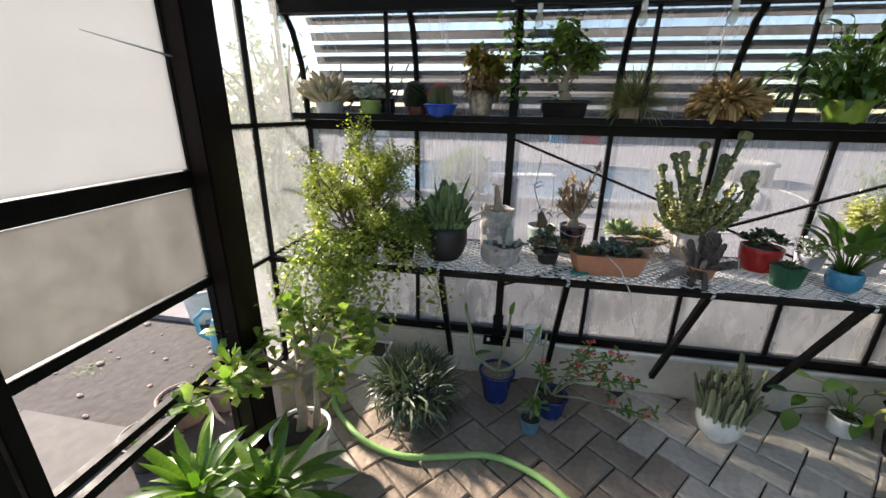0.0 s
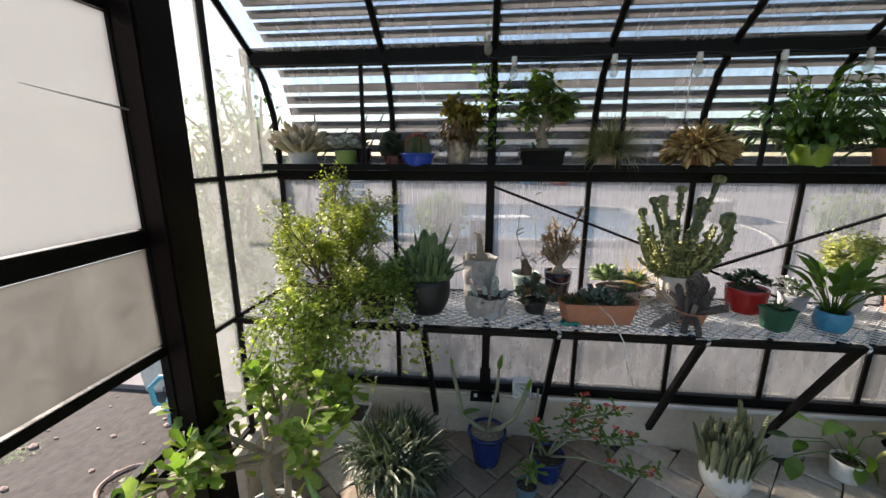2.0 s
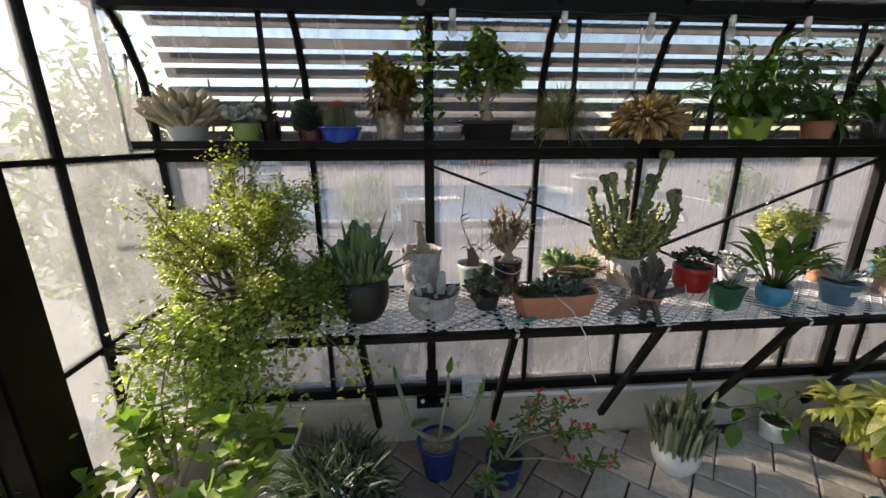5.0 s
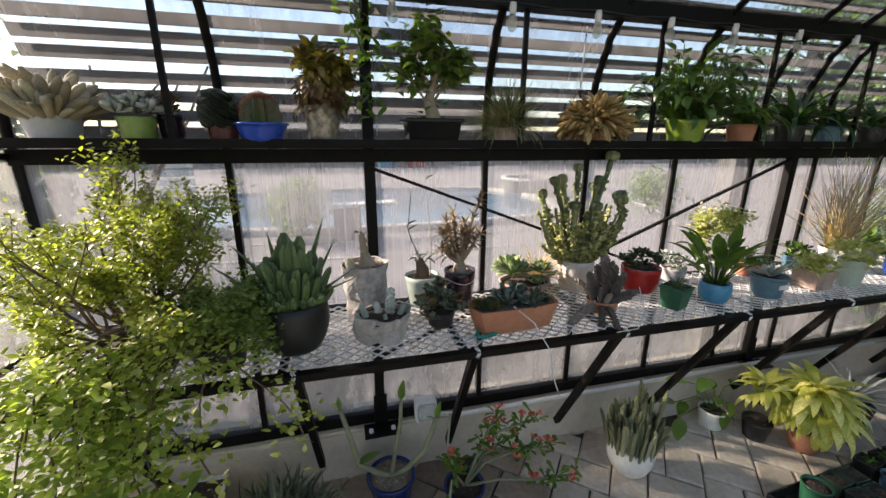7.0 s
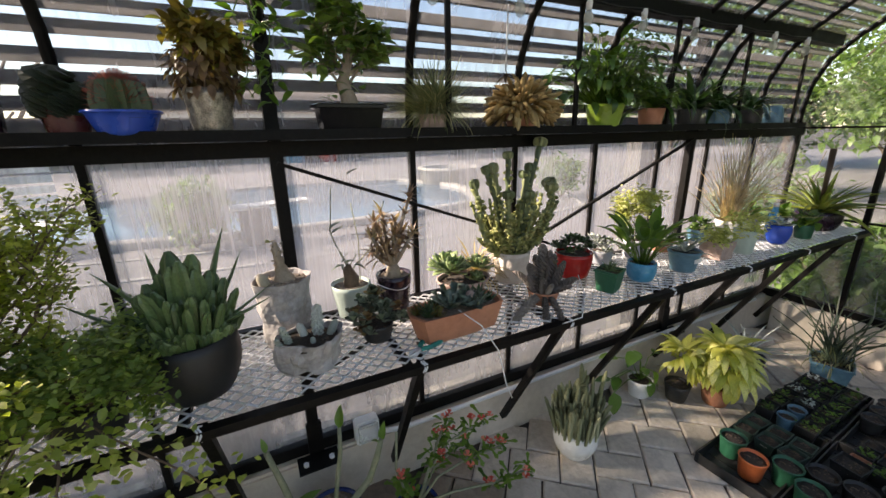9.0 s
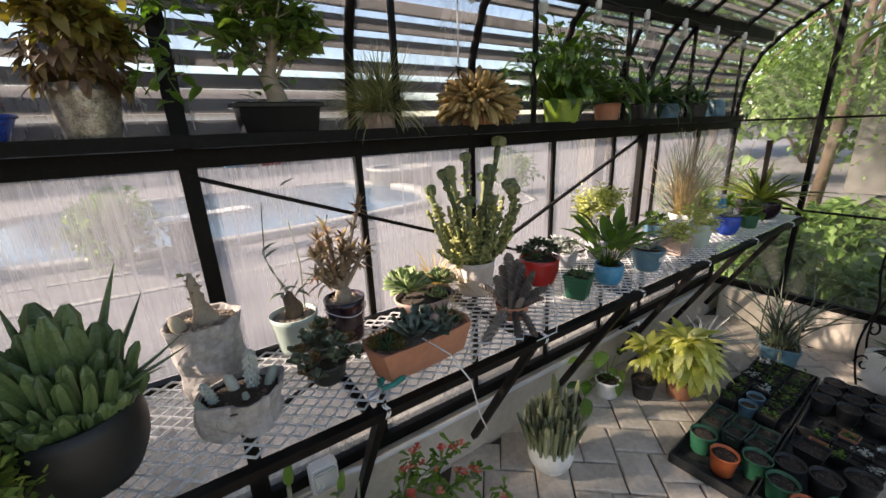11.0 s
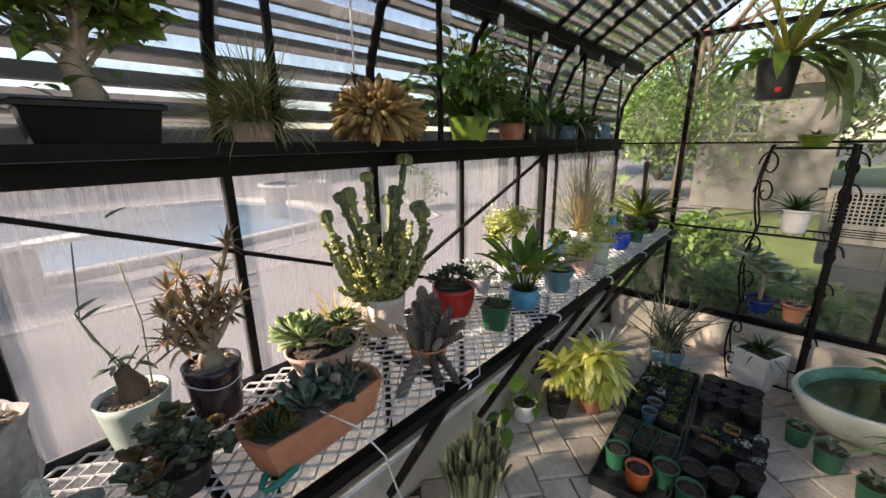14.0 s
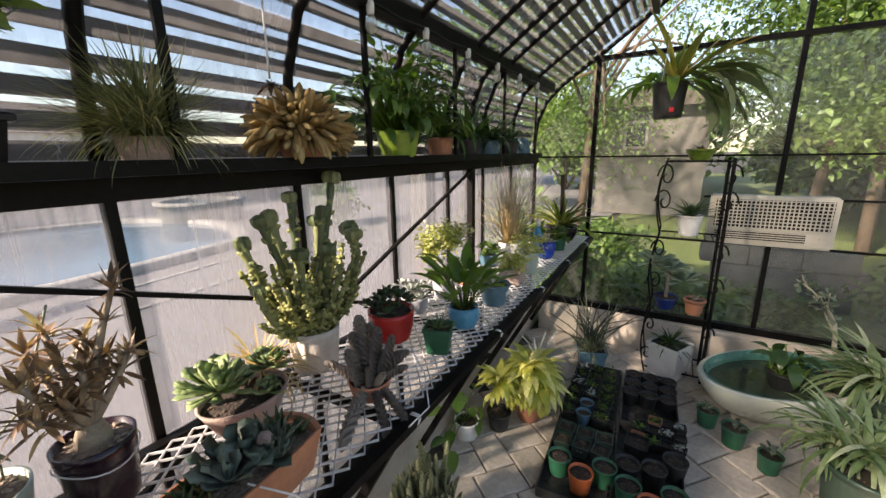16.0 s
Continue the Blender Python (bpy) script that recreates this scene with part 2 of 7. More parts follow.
bars("mullion", [((x, BACK, KNEE_TOP), (x, BACK, 1.48)) for x in BARS if x not in (0.685, 2.895)], 0.022, 0.03)
bars("post", [((x, BACK - 0.012, KNEE_TOP), (x, BACK - 0.012, 2.0)) for x in (0.685, 2.895)], 0.042, 0.05)
bars("corner_post", [((LEFT, BACK, KNEE_TOP), (LEFT, BACK, 1.5)), ((RIGHT, BACK, KNEE_TOP), (RIGHT, BACK, 1.5))], 0.04, 0.04)
bars("base_rail", [((LEFT, BACK, KNEE_TOP + 0.03), (RIGHT, BACK, KNEE_TOP + 0.03)), ((RIGHT, FRONT, KNEE_TOP + 0.02), (RIGHT, BACK - 0.03, KNEE_TOP + 0.02))], 0.06, 0.05)
bars("wall_plate", [((LEFT, BACK - 0.01, 1.475), (RIGHT, BACK - 0.01, 1.475))], 0.06, 0.05)
bars("purlin", [((LEFT - 0.05, 2.285, 2.02), (RIGHT - 0.15, 2.285, 2.02))], 0.06, 0.075)
bars("purlin", [((LEFT, 2 * RIDGE_Y - 2.285, 2.02), (RIGHT, 2 * RIDGE_Y - 2.285, 2.02)), ((LEFT, RIDGE_Y, RIDGE_Z), (RIGHT, RIDGE_Y, RIDGE_Z)), ((LEFT, 1.62, 2.475), (RIGHT, 1.62, 2.475))], 0.04, 0.05)
for x0, z0, x1, z1 in ((0.685, 1.43, 2.895, 0.60), (2.895, 1.46, 0.685, 0.60)):
    bars("brace", [((x0, BACK - 0.04, z0), (x1, BACK - 0.04, z1))], 0.014, 0.012)
for x in [LEFT] + BARS + [RIGHT]:
    for curve in (ARC, OTHER):
        bm = bmesh.new()
        tube(bm, [(x, y, z) for y, z in curve], 0.016, 6)
        part("rib", bm, BLACK, frame_ob)
# gable bars
GABLE_Y = [1.97, 0.80, -0.35]


def roof_z(y):
    y = y if y > RIDGE_Y else 2 * RIDGE_Y - y
    for (y0, z0), (y1, z1) in zip(ARC, ARC[1:]):
        if y1 <= y <= y0:
            return z0 + (z1 - z0) * (y0 - y) / max(1e-6, y0 - y1)
    return 1.48


bars("gable_bar", [((RIGHT, y, KNEE_TOP), (RIGHT, y, roof_z(y))) for y in GABLE_Y], 0.03, 0.03)
bars("gable_rail", [((RIGHT, FRONT, 2.21), (RIGHT, 2.05, 2.21))], 0.03, 0.05)
bars("gable_rail", [((RIGHT, FRONT, 0.90), (RIGHT, BACK, 0.90)), ((RIGHT, FRONT, 1.50), (RIGHT, BACK, 1.50)), ((RIGHT, FRONT, 1.22), (RIGHT, 1.2, 1.22))], 0.014, 0.02)
# west wall bars
bars("west_bar", [((LEFT, 1.945, KNEE_TOP), (LEFT, 1.945, roof_z(1.945)))], 0.026, 0.026)
bars("west_rail", [((LEFT, 1.7, 1.478), (LEFT, BACK, 1.478)), ((LEFT, 1.7, 0.86), (LEFT, BACK, 0.86)), ((LEFT, 1.7, KNEE_TOP + 0.03), (LEFT, BACK, KNEE_TOP + 0.03))], 0.018, 0.022)
bm = bmesh.new()
box(bm, (-0.42, 1.615, 1.3), (0.12, 0.155, 2.6))
bmesh.ops.bevel(bm, geom=bm.edges[:], offset=0.008, segments=2, affect='EDGES')
part("door_post", bm, BROWN, frame_ob, "wide dark brown post beside the door")
bars("west_bar", [((LEFT, y, 0.0), (LEFT, y, roof_z(y))) for y in (0.79, -0.1)], 0.05, 0.045)

# ---- panes ----
glazing = root("glazing", (0, 0, 0), "dusty clear sheets glazing the greenhouse, streaked by water", "glazing")
glazing["kind"] = "structure"


def pane(corners, material, label=""):
    bm = bmesh.new()
    bm.faces.new([bm.verts.new(c) for c in corners])
    bm.normal_update()
    bm.faces.ensure_lookup_table()
    n = bm.faces[0].normal * 0.004
    ext = bmesh.ops.extrude_face_region(bm, geom=bm.faces[:])
    bmesh.ops.translate(bm, vec=n, verts=[g for g in ext["geom"] if isinstance(g, bmesh.types.BMVert)])
    ob = part("pane", bm, material, glazing, label)
    ob.visible_shadow = material not in (GLASS_WEST, GLASS_BACK)
    return ob


cols = [LEFT] + [b for b in BARS] + [RIGHT]
for x0, x1 in zip(cols, cols[1:]):
    a, b = x0 + 0.012, x1 - 0.012
    pane([(a, BACK, 0.86), (b, BACK, 0.86), (b, BACK, 1.45), (a, BACK, 1.45)], GLASS_BACK)
    pane([(a, BACK, 0.31), (b, BACK, 0.31), (b, BACK, 0.856), (a, BACK, 0.856)], GLASS_LOW)
    for curve in (ARC, OTHER):
        bm = bmesh.new()
        rows = [[bm.verts.new((x, y, z)) for x in (a, b)] for y, z in curve]
        for r0, r1 in zip(rows, rows[1:]):
            f = bm.faces.new((r0[0], r0[1], r1[1], r1[0]))
            f.smooth = True
        # The unseen south slope gets the clearer pane, so more sky light enters.
        part("roof_pane", bm, GLASS_ROOF if curve is ARC else GLASS_GABLE, glazing)
for y0, y1 in zip([BACK] + GABLE_Y, GABLE_Y + [FRONT]):
    for z0, z1 in ((0.3, 0.89), (0.91, 1.49), (1.51, 2.19)):
        z1b = min(z1, roof_z(y0) - 0.02) if y0 == BACK and z0 > 1.5 else z1
        pane([(RIGHT, y0 - 0.015, z0), (RIGHT, y1 + 0.015, z0), (RIGHT, y1 + 0.015, z1), (RIGHT, y0 - 0.015, z1b)], GLASS_GABLE)
pane([(LEFT, 1.72, 0.31), (LEFT, 1.93, 0.31), (LEFT, 1.93, 0.85), (LEFT, 1.72, 0.85)], GLASS_WEST)
pane([(LEFT, 1.96, 0.31), (LEFT, 2.42, 0.31), (LEFT, 2.42, 0.85), (LEFT, 1.96, 0.85)], GLASS_WEST)
pane([(LEFT, 1.72, 0.87), (LEFT, 1.93, 0.87), (LEFT, 1.93, 1.47), (LEFT, 1.72, 1.47)], GLASS_WEST)
pane([(LEFT, 1.96, 0.87), (LEFT, 2.42, 0.87), (LEFT, 2.42, 1.47), (LEFT, 1.96, 1.47)], GLASS_WEST)
pane([(LEFT, 1.72, 1.49), (LEFT, 2.42, 1.49), (LEFT, 2.3, 1.98), (LEFT, 1.72, 2.38)], GLASS_WEST)

# ---- door in the west wall ----
door = root("door_1", (LEFT, 0.82, 0), "black framed glazed door with frosted panels", "door")
door["kind"] = "structure"
for y in (0.03, 0.735):
    boxes_part("stile", [((0, y, 1.02), (0.035, 0.045, 2.0))], BLACK, door, bevel=0.004)
for z, h in ((1.305, 0.06), (0.905, 0.035), (0.545, 0.03), (0.475, 0.035), (0.06, 0.06), (2.0, 0.05)):
    boxes_part("rail", [((0, 0.38, z), (0.036, 0.66, h))], BLACK, door, bevel=0.004)
boxes_part("white_panel", [((0, 0.38, 1.655), (0.008, 0.66, 0.63))], GLASS_WHITE, door, "white translucent sheet")
bm = bmesh.new()
tube(bm, [(0.022, 0.745, 1.703), (0.026, 0.60, 1.716), (0.03, 0.43, 1.732)], [0.0042, 0.003, 0.0012], 6)
part("hold_open_rod", bm, GALV, door, "thin tapering metal rod")
boxes_part("frosted_panel", [((0, 0.38, 1.1), (0.008, 0.66, 0.34))], GLASS_DOOR, door, "dusty frosted sheet")
# Sheets out of view, made clear to brighten the inside with sky light.
boxes_part("west_panel", [((LEFT, 0.33, 1.2), (0.008, 0.8, 2.3))], GLASS_GABLE, frame_ob, "unseen glazing sheet kept clear to let in sky light")
boxes_part("west_panel", [((LEFT, -0.43, 1.2), (0.008, 0.6, 2.3))], GLASS_GABLE, frame_ob, "unseen glazing sheet kept clear to let in sky light")
boxes_part("south_panel", [(((LEFT + RIGHT) / 2, FRONT, 0.86), (RIGHT - LEFT, 0.008, 1.2))], GLASS_GABLE, frame_ob, "unseen glazing sheet kept clear to let in sky light")
boxes_part("west_panel", [((LEFT, 1.2, 2.3), (0.008, 0.8, 0.5))], GLASS_WHITE, frame_ob, "white translucent sheet")

# ---- lath shade over the roof ----
shade = root("lath_shade", (0, 0, 0), "dark horizontal laths shading the curved roof outside", "roof shade")


def along(curve, s):
    for (y0, z0), (y1, z1) in zip(curve, curve[1:]):
        d = math.hypot(y1 - y0, z1 - z0)
        if s <= d:
            return y0 + (y1 - y0) * s / d, z0 + (z1 - z0) * s / d, math.atan2(z1 - z0, y1 - y0)
        s -= d
    return None


bm = bmesh.new()
box(bm, (0, 0, 0), (RIGHT - LEFT - 0.02, 0.0385, 0.006))
lath_mesh = bpy.data.meshes.new("lath")
bm.to_mesh(lath_mesh)
bm.free()
lath_mesh.materials.append(SLAT)
s = 0.02
while True:
    hit = along(ARC, s)
    if hit is None:
        break
    y, z, ang = hit
    ob = new("lath", lath_mesh)
    ob.parent = shade
    ob.matrix_basis = Matrix.Translation(((LEFT + RIGHT) / 2 + 0.06, y + 0.05 * math.sin(ang), z - 0.05 * math.cos(ang) + 0.0)) @ Matrix.Rotation(ang + radians(random.uniform(-3, 3)), 4, 'X')
    s += 0.057

# ---- bench with expanded metal top ----
bench = root("bench", (0, 0, 0), "long black steel bench with expanded metal top", "bench")
BF, BB, BZ = 1.94, 2.40, 0.87
bm = bmesh.new()
nx, ny = int((RIGHT - LEFT - 0.06) / 0.05), 20
dx, dy = 0.05, (BB - BF - 0.02) / ny
for j in range(ny):
    for i in range(nx):
        x = LEFT + 0.03 + (i + (j % 2) * 0.5) * dx
        y = BF + 0.01 + j * dy
        beam(bm, (x, y, BZ - 0.004), (x + dx / 2, y + dy, BZ - 0.004), 0.0058, 0.003)
        beam(bm, (x + dx, y, BZ - 0.004), (x + dx / 2, y + dy, BZ - 0.004), 0.0058, 0.003)
mesh_top = part("mesh_top", bm, GALV, bench, "pale galvanised expanded metal mesh")


def bench_bar(name, a, b, w, d):
    bm = bmesh.new()
    beam(bm, a, b, w, d)
    part(name, bm, BLACK, bench)


bench_bar("front_rail", (LEFT, BF - 0.012, BZ - 0.018), (RIGHT - 0.03, BF - 0.012, BZ - 0.018), 0.03, 0.024)
bench_bar("back_rail", (LEFT, BB + 0.012, BZ - 0.018), (RIGHT - 0.03, BB + 0.012, BZ - 0.018), 0.03, 0.024)
for k in range(8):
    x = -0.17 + 0.575 * k
    bench_bar("strut", (x, BF + 0.01, BZ - 0.02), (x + 0.01, 2.33, 0.15), 0.028, 0.026)
    bench_bar("cross_bar", (x - 0.04, BF, BZ - 0.02), (x - 0.04, BB, BZ - 0.02), 0.02, 0.022)

    bm = bmesh.new()
    for q in range(2):
        tube(bm, [(x + 0.007 * (q - 1) + 0.004 * math.sin(3 * a), BF - 0.012 + 0.0155 * math.cos(a), BZ - 0.018 + 0.018 * math.sin(a)) for a in [0.6 * k for k in range(11)]], 0.0026, 5)
    part("tie", bm, CONDUIT, bench, "white plastic tie round the rail")

# ---- hanging shelf ----
shelf = root("hanging_shelf", (0, 0, 0), "narrow black steel shelf hung on straps from the purlin", "shelf")
SZ, SF = 1.525, 2.285
GREYWOOD = surface("grey_shelf_board", (0.05, 0.05, 0.052), (0.12, 0.12, 0.125), 6, 0.5, 0, 0.2)
boxes_part("board", [((1.67, 2.355, SZ - 0.008), (4.28, 0.13, 0.012))], GREYWOOD, shelf)
boxes_part("lip", [((1.67, SF, SZ - 0.005), (4.30, 0.008, 0.03))], BLACK, shelf)
for x in (-0.49, 0.07, 1.26, 1.855, 2.455, 3.05, 3.65):
    boxes_part("strap", [((x, SF + 0.003, (SZ + 2.0) / 2), (0.018, 0.012, 2.0 - SZ))], BLACK, shelf)

# ---- pavers ----
def paver_mesh(lx, ly, seed):
    rnd = random.Random(seed)
    bm = bmesh.new()
    box(bm, (0, 0, -0.02), (lx, ly, 0.04))
    bmesh.ops.bevel(bm, geom=[e for e in bm.edges if all(v.co.z > -0.001 for v in e.verts)], offset=0.007, segments=1, affect='EDGES')
    for v in bm.verts:
        v.co += Vector((rnd.uniform(-1, 1), rnd.uniform(-1, 1), 0)) * 0.0025
    me = bpy.data.meshes.new("paver")
    bm.to_mesh(me)
    bm.free()
    me.materials.append(PAVER)
    return me


def lay_pavers():
    """Two-by-three pavers in herringbone, turned against the walls."""
    rnd = random.Random(4)
    unit, gap = 0.0785, 0.008
    flat = [paver_mesh(3 * unit - gap, 2 * unit - gap, k) for k in range(5)]
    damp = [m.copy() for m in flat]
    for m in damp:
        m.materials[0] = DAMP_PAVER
    turn = Matrix.Rotation(radians(-41), 4, 'Z')
    far = bmesh.new()
    for i in range(-40, 41):
        for j in range(-40, 41):
            for du, dv, stand in ((1.5, 1.0, 0), (4.0, 1.5, 1)):
                c = turn @ Vector((-2 * i + 5 * j + du - 3, 2 * i + j + dv, 0)) * unit + Vector((1.985, 2.025, 0))
                if not (LEFT - 0.08 < c.x < RIGHT - 0.02 and FRONT < c.y < BACK - 0.05):
                    continue
                m = Matrix.Translation((c.x, c.y, rnd.uniform(-0.003, 0.002))) @ turn @ Matrix.Rotation(radians(90 * stand + rnd.uniform(-0.8, 0.8)), 4, 'Z')
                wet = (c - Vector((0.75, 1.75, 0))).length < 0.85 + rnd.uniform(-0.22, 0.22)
                if c.y > 0.55:
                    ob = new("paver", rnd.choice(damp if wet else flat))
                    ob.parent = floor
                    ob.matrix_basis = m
                else:
                    box(far, m @ Vector((0, 0, -0.02)), (3 * unit - gap, 2 * unit - gap, 0.04), m.to_3x3().to_4x4())
    tagged(part("paver_field", far, PAVER, floor), kind="stuff")


# ---- plant and pot helpers ----
SOIL = surface("potting_soil", (0.010, 0.008, 0.006), (0.075, 0.055, 0.042), 60, 0.95, 0, 0.9, 120)
GRIT = surface("gritty_soil", (0.10, 0.075, 0.055), (0.42, 0.34, 0.27), 110, 0.9, 0, 0.9, 140)
PEBBLE = surface("mixed_pebble", (0.16, 0.11, 0.075), (0.55, 0.47, 0.38), 30, 0.8, 0, 0.3, vary=0.6)
TERRA = surface("terracotta", (0.36, 0.145, 0.08), (0.52, 0.235, 0.14), 9, 0.75, 0, 0.15)
WHITEGLAZE = surface("white_glazed_ceramic", (0.66, 0.65, 0.62), (0.80, 0.79, 0.76), 8, 0.28, 0, 0.03)
BLACKPOT = surface("matt_black_ceramic", (0.008, 0.0085, 0.0095), (0.019, 0.02, 0.022), 14, 0.5, 0, 0.08)
BLACKPL = surface("black_plastic", (0.012, 0.0125, 0.013), (0.036, 0.037, 0.037), 14, 0.42, 0, 0.05, spec=0.4)
BLACKGLAZE = surface("black_glaze", (0.003, 0.003, 0.004), (0.008, 0.008, 0.009), 8, 0.16, 0, 0.05, spec=0.15)
GREENPL = surface("green_plastic", (0.012, 0.085, 0.045), (0.025, 0.13, 0.07), 10, 0.45, 0, 0.05)
BLUEGLAZE = surface("cobalt_glaze", (0.006, 0.016, 0.085), (0.016, 0.04, 0.19), 7, 0.2, 0, 0.05)
DISHBLUE = surface("bright_blue_glaze", (0.012, 0.05, 0.34), (0.025, 0.085, 0.48), 9, 0.25, 0, 0.03)
TEALGLAZE = surface("teal_blue_glaze", (0.03, 0.20, 0.36), (0.07, 0.32, 0.50), 10, 0.3, 0, 0.05)
SLATEBLUE = surface("slate_blue_glaze", (0.05, 0.12, 0.17), (0.12, 0.24, 0.31), 8, 0.35, 0, 0.08)
SAGE = surface("pale_sage_glaze", (0.32, 0.40, 0.36), (0.46, 0.54, 0.48), 8, 0.4, 0, 0.05)
OLIVE = surface("olive_green_glaze", (0.16, 0.24, 0.06), (0.27, 0.37, 0.10), 8, 0.3, 0, 0.05)
LIME = surface("lime_green_glaze", (0.13, 0.22, 0.02), (0.24, 0.35, 0.045), 8, 0.3, 0, 0.04)
REDGLAZE = surface("red_glaze", (0.36, 0.012, 0.012), (0.52, 0.025, 0.022), 9, 0.22, 0, 0.03)
PURPLE = surface("dark_purple_glaze", (0.009, 0.004, 0.010), (0.024, 0.009, 0.022), 10, 0.25, 0, 0.04)
MAROON = surface("maroon_glaze", (0.055, 0.014, 0.014), (0.13, 0.035, 0.03), 10, 0.25, 0, 0.05)
GREYPOT = surface("light_grey_ceramic", (0.30, 0.31, 0.34), (0.44, 0.45, 0.48), 10, 0.5, 0, 0.06)
STONE = surface("carved_grey_stone", (0.20, 0.185, 0.18), (0.55, 0.525, 0.51), 13, 0.85, 0, 0.8, 20)
MOSAIC = surface("silvery_mosaic_glass", (0.03, 0.03, 0.03), (0.55, 0.50, 0.42), 40, 0.15, 0.5, 0.5, 40)
PINKPOT = surface("weathered_pink_pot", (0.30, 0.21, 0.18), (0.50, 0.38, 0.33), 22, 0.85, 0, 0.6)
WHITEWASH = surface("whitewashed_clay", (0.52, 0.46, 0.40), (0.74, 0.69, 0.63), 12, 0.8, 0, 0.3)
BARK = surface("pale_bark", (0.22, 0.17, 0.12), (0.42, 0.35, 0.27), 25, 0.85, 0, 0.6, 60)
DARKBARK = surface("brown_bark", (0.07, 0.045, 0.03), (0.17, 0.12, 0.08), 25, 0.85, 0, 0.6, 60)
GREYSTEM = surface("grey_green_stem", (0.13, 0.15, 0.09), (0.30, 0.31, 0.21), 25, 0.7, 0, 0.5, 60)

L_YELLOWGREEN = leafy("yellow_green_leaf", (0.18, 0.23, 0.04), (0.34, 0.38, 0.08), (0.50, 0.50, 0.17), 0.45)
L_FRESH = leafy("fresh_green_leaf", (0.05, 0.12, 0.015), (0.11, 0.21, 0.03), (0.17, 0.28, 0.05), 0.35, 0.35)
L_MID = leafy("mid_green_leaf", (0.03, 0.075, 0.014), (0.065, 0.14, 0.025), (0.11, 0.20, 0.04), 0.3, 0.32)
L_BONSAI = leafy("fig_leaf", (0.07, 0.13, 0.03), (0.14, 0.22, 0.05), (0.24, 0.33, 0.09), 0.35, 0.32)
L_DEEP = leafy("deep_green_leaf", (0.018, 0.05, 0.016), (0.035, 0.085, 0.026), (0.06, 0.12, 0.035), 0.22, 0.3)
L_ALOE = leafy("aloe_skin", (0.055, 0.10, 0.035), (0.10, 0.165, 0.06), (0.16, 0.235, 0.09), 0.08, 0.4)
L_GREYGREEN = leafy("grey_green_skin", (0.06, 0.09, 0.06), (0.13, 0.17, 0.12), (0.23, 0.26, 0.20), 0.12, 0.5)
L_GREYTUFT = leafy("grey_green_blade", (0.03, 0.05, 0.03), (0.075, 0.105, 0.065), (0.18, 0.21, 0.145), 0.15, 0.4)
L_PALE = leafy("pale_felted_skin", (0.33, 0.28, 0.20), (0.48, 0.42, 0.33), (0.58, 0.54, 0.46), 0.15, 0.7)
L_SILVER = leafy("silvery_skin", (0.26, 0.30, 0.28), (0.44, 0.48, 0.45), (0.56, 0.58, 0.55), 0.12, 0.6)
L_GOLD = leafy("golden_cactus_skin", (0.19, 0.115, 0.035), (0.37, 0.24, 0.085), (0.48, 0.36, 0.17), 0.12, 0.7)
L_BROWN = leafy("bronze_leaf", (0.08, 0.045, 0.024), (0.17, 0.10, 0.055), (0.26, 0.19, 0.09), 0.25, 0.45)
L_TAN = leafy("tan_bronze_leaf", (0.12, 0.07, 0.045), (0.28, 0.175, 0.115), (0.56, 0.42, 0.28), 0.22, 0.5)
L_OCHRE = leafy("ochre_leaf", (0.12, 0.085, 0.02), (0.22, 0.16, 0.04), (0.17, 0.19, 0.045), 0.35, 0.45)
L_DARK = leafy("dark_cactus_skin", (0.012, 0.02, 0.012), (0.03, 0.042, 0.025), (0.05, 0.06, 0.04), 0.05, 0.5)
L_CACTUS = leafy("cactus_skin", (0.07, 0.10, 0.045), (0.13, 0.165, 0.07), (0.24, 0.26, 0.12), 0.08, 0.45)
L_CACTUSTIP = leafy("young_cactus_skin", (0.14, 0.165, 0.05), (0.29, 0.305, 0.10), (0.46, 0.44, 0.19), 0.12, 0.45)
L_AGAVE = leafy("pale_agave_leaf", (0.15, 0.22, 0.09), (0.27, 0.36, 0.16), (0.42, 0.50, 0.27), 0.25, 0.4)
L_PURPLEGREY = leafy("purple_grey_skin", (0.05, 0.042, 0.038), (0.12, 0.10, 0.088), (0.25, 0.215, 0.185), 0.05, 0.55)
L_BLUEGREEN = leafy("blue_green_succulent", (0.05, 0.085, 0.07), (0.11, 0.165, 0.13), (0.22, 0.28, 0.22), 0.08, 0.4)
L_STRAW = leafy("dry_straw", (0.42, 0.30, 0.18), (0.62, 0.47, 0.30), (0.74, 0.60, 0.43), 0.3, 0.7)
L_YELLOW = leafy("yellow_variegated_leaf", (0.33, 0.37, 0.06), (0.62, 0.59, 0.14), (0.80, 0.76, 0.32), 0.25, 0.35)
L_GRASS = leafy("wispy_grass", (0.10, 0.13, 0.06), (0.21, 0.235, 0.13), (0.46, 0.39, 0.25), 0.3, 0.5)
L_PALEFLOWER = leafy("pale_yellow_bloom", (0.35, 0.38, 0.12), (0.52, 0.52, 0.22), (0.62, 0.60, 0.36), 0.35, 0.6)
L_SPIDER = leafy("variegated_blade", (0.10, 0.17, 0.07), (0.23, 0.31, 0.15), (0.54, 0.58, 0.41), 0.3, 0.4)
FLOWER_RED = leafy("coral_red_bract", (0.55, 0.06, 0.06), (0.70, 0.14, 0.12), (0.75, 0.25, 0.2), 0.3, 0.5)
RED_SPINE = leafy("red_spine", (0.30, 0.05, 0.03), (0.42, 0.11, 0.07), None, 0.2, 0.5)

GOLDEN = 2.39996


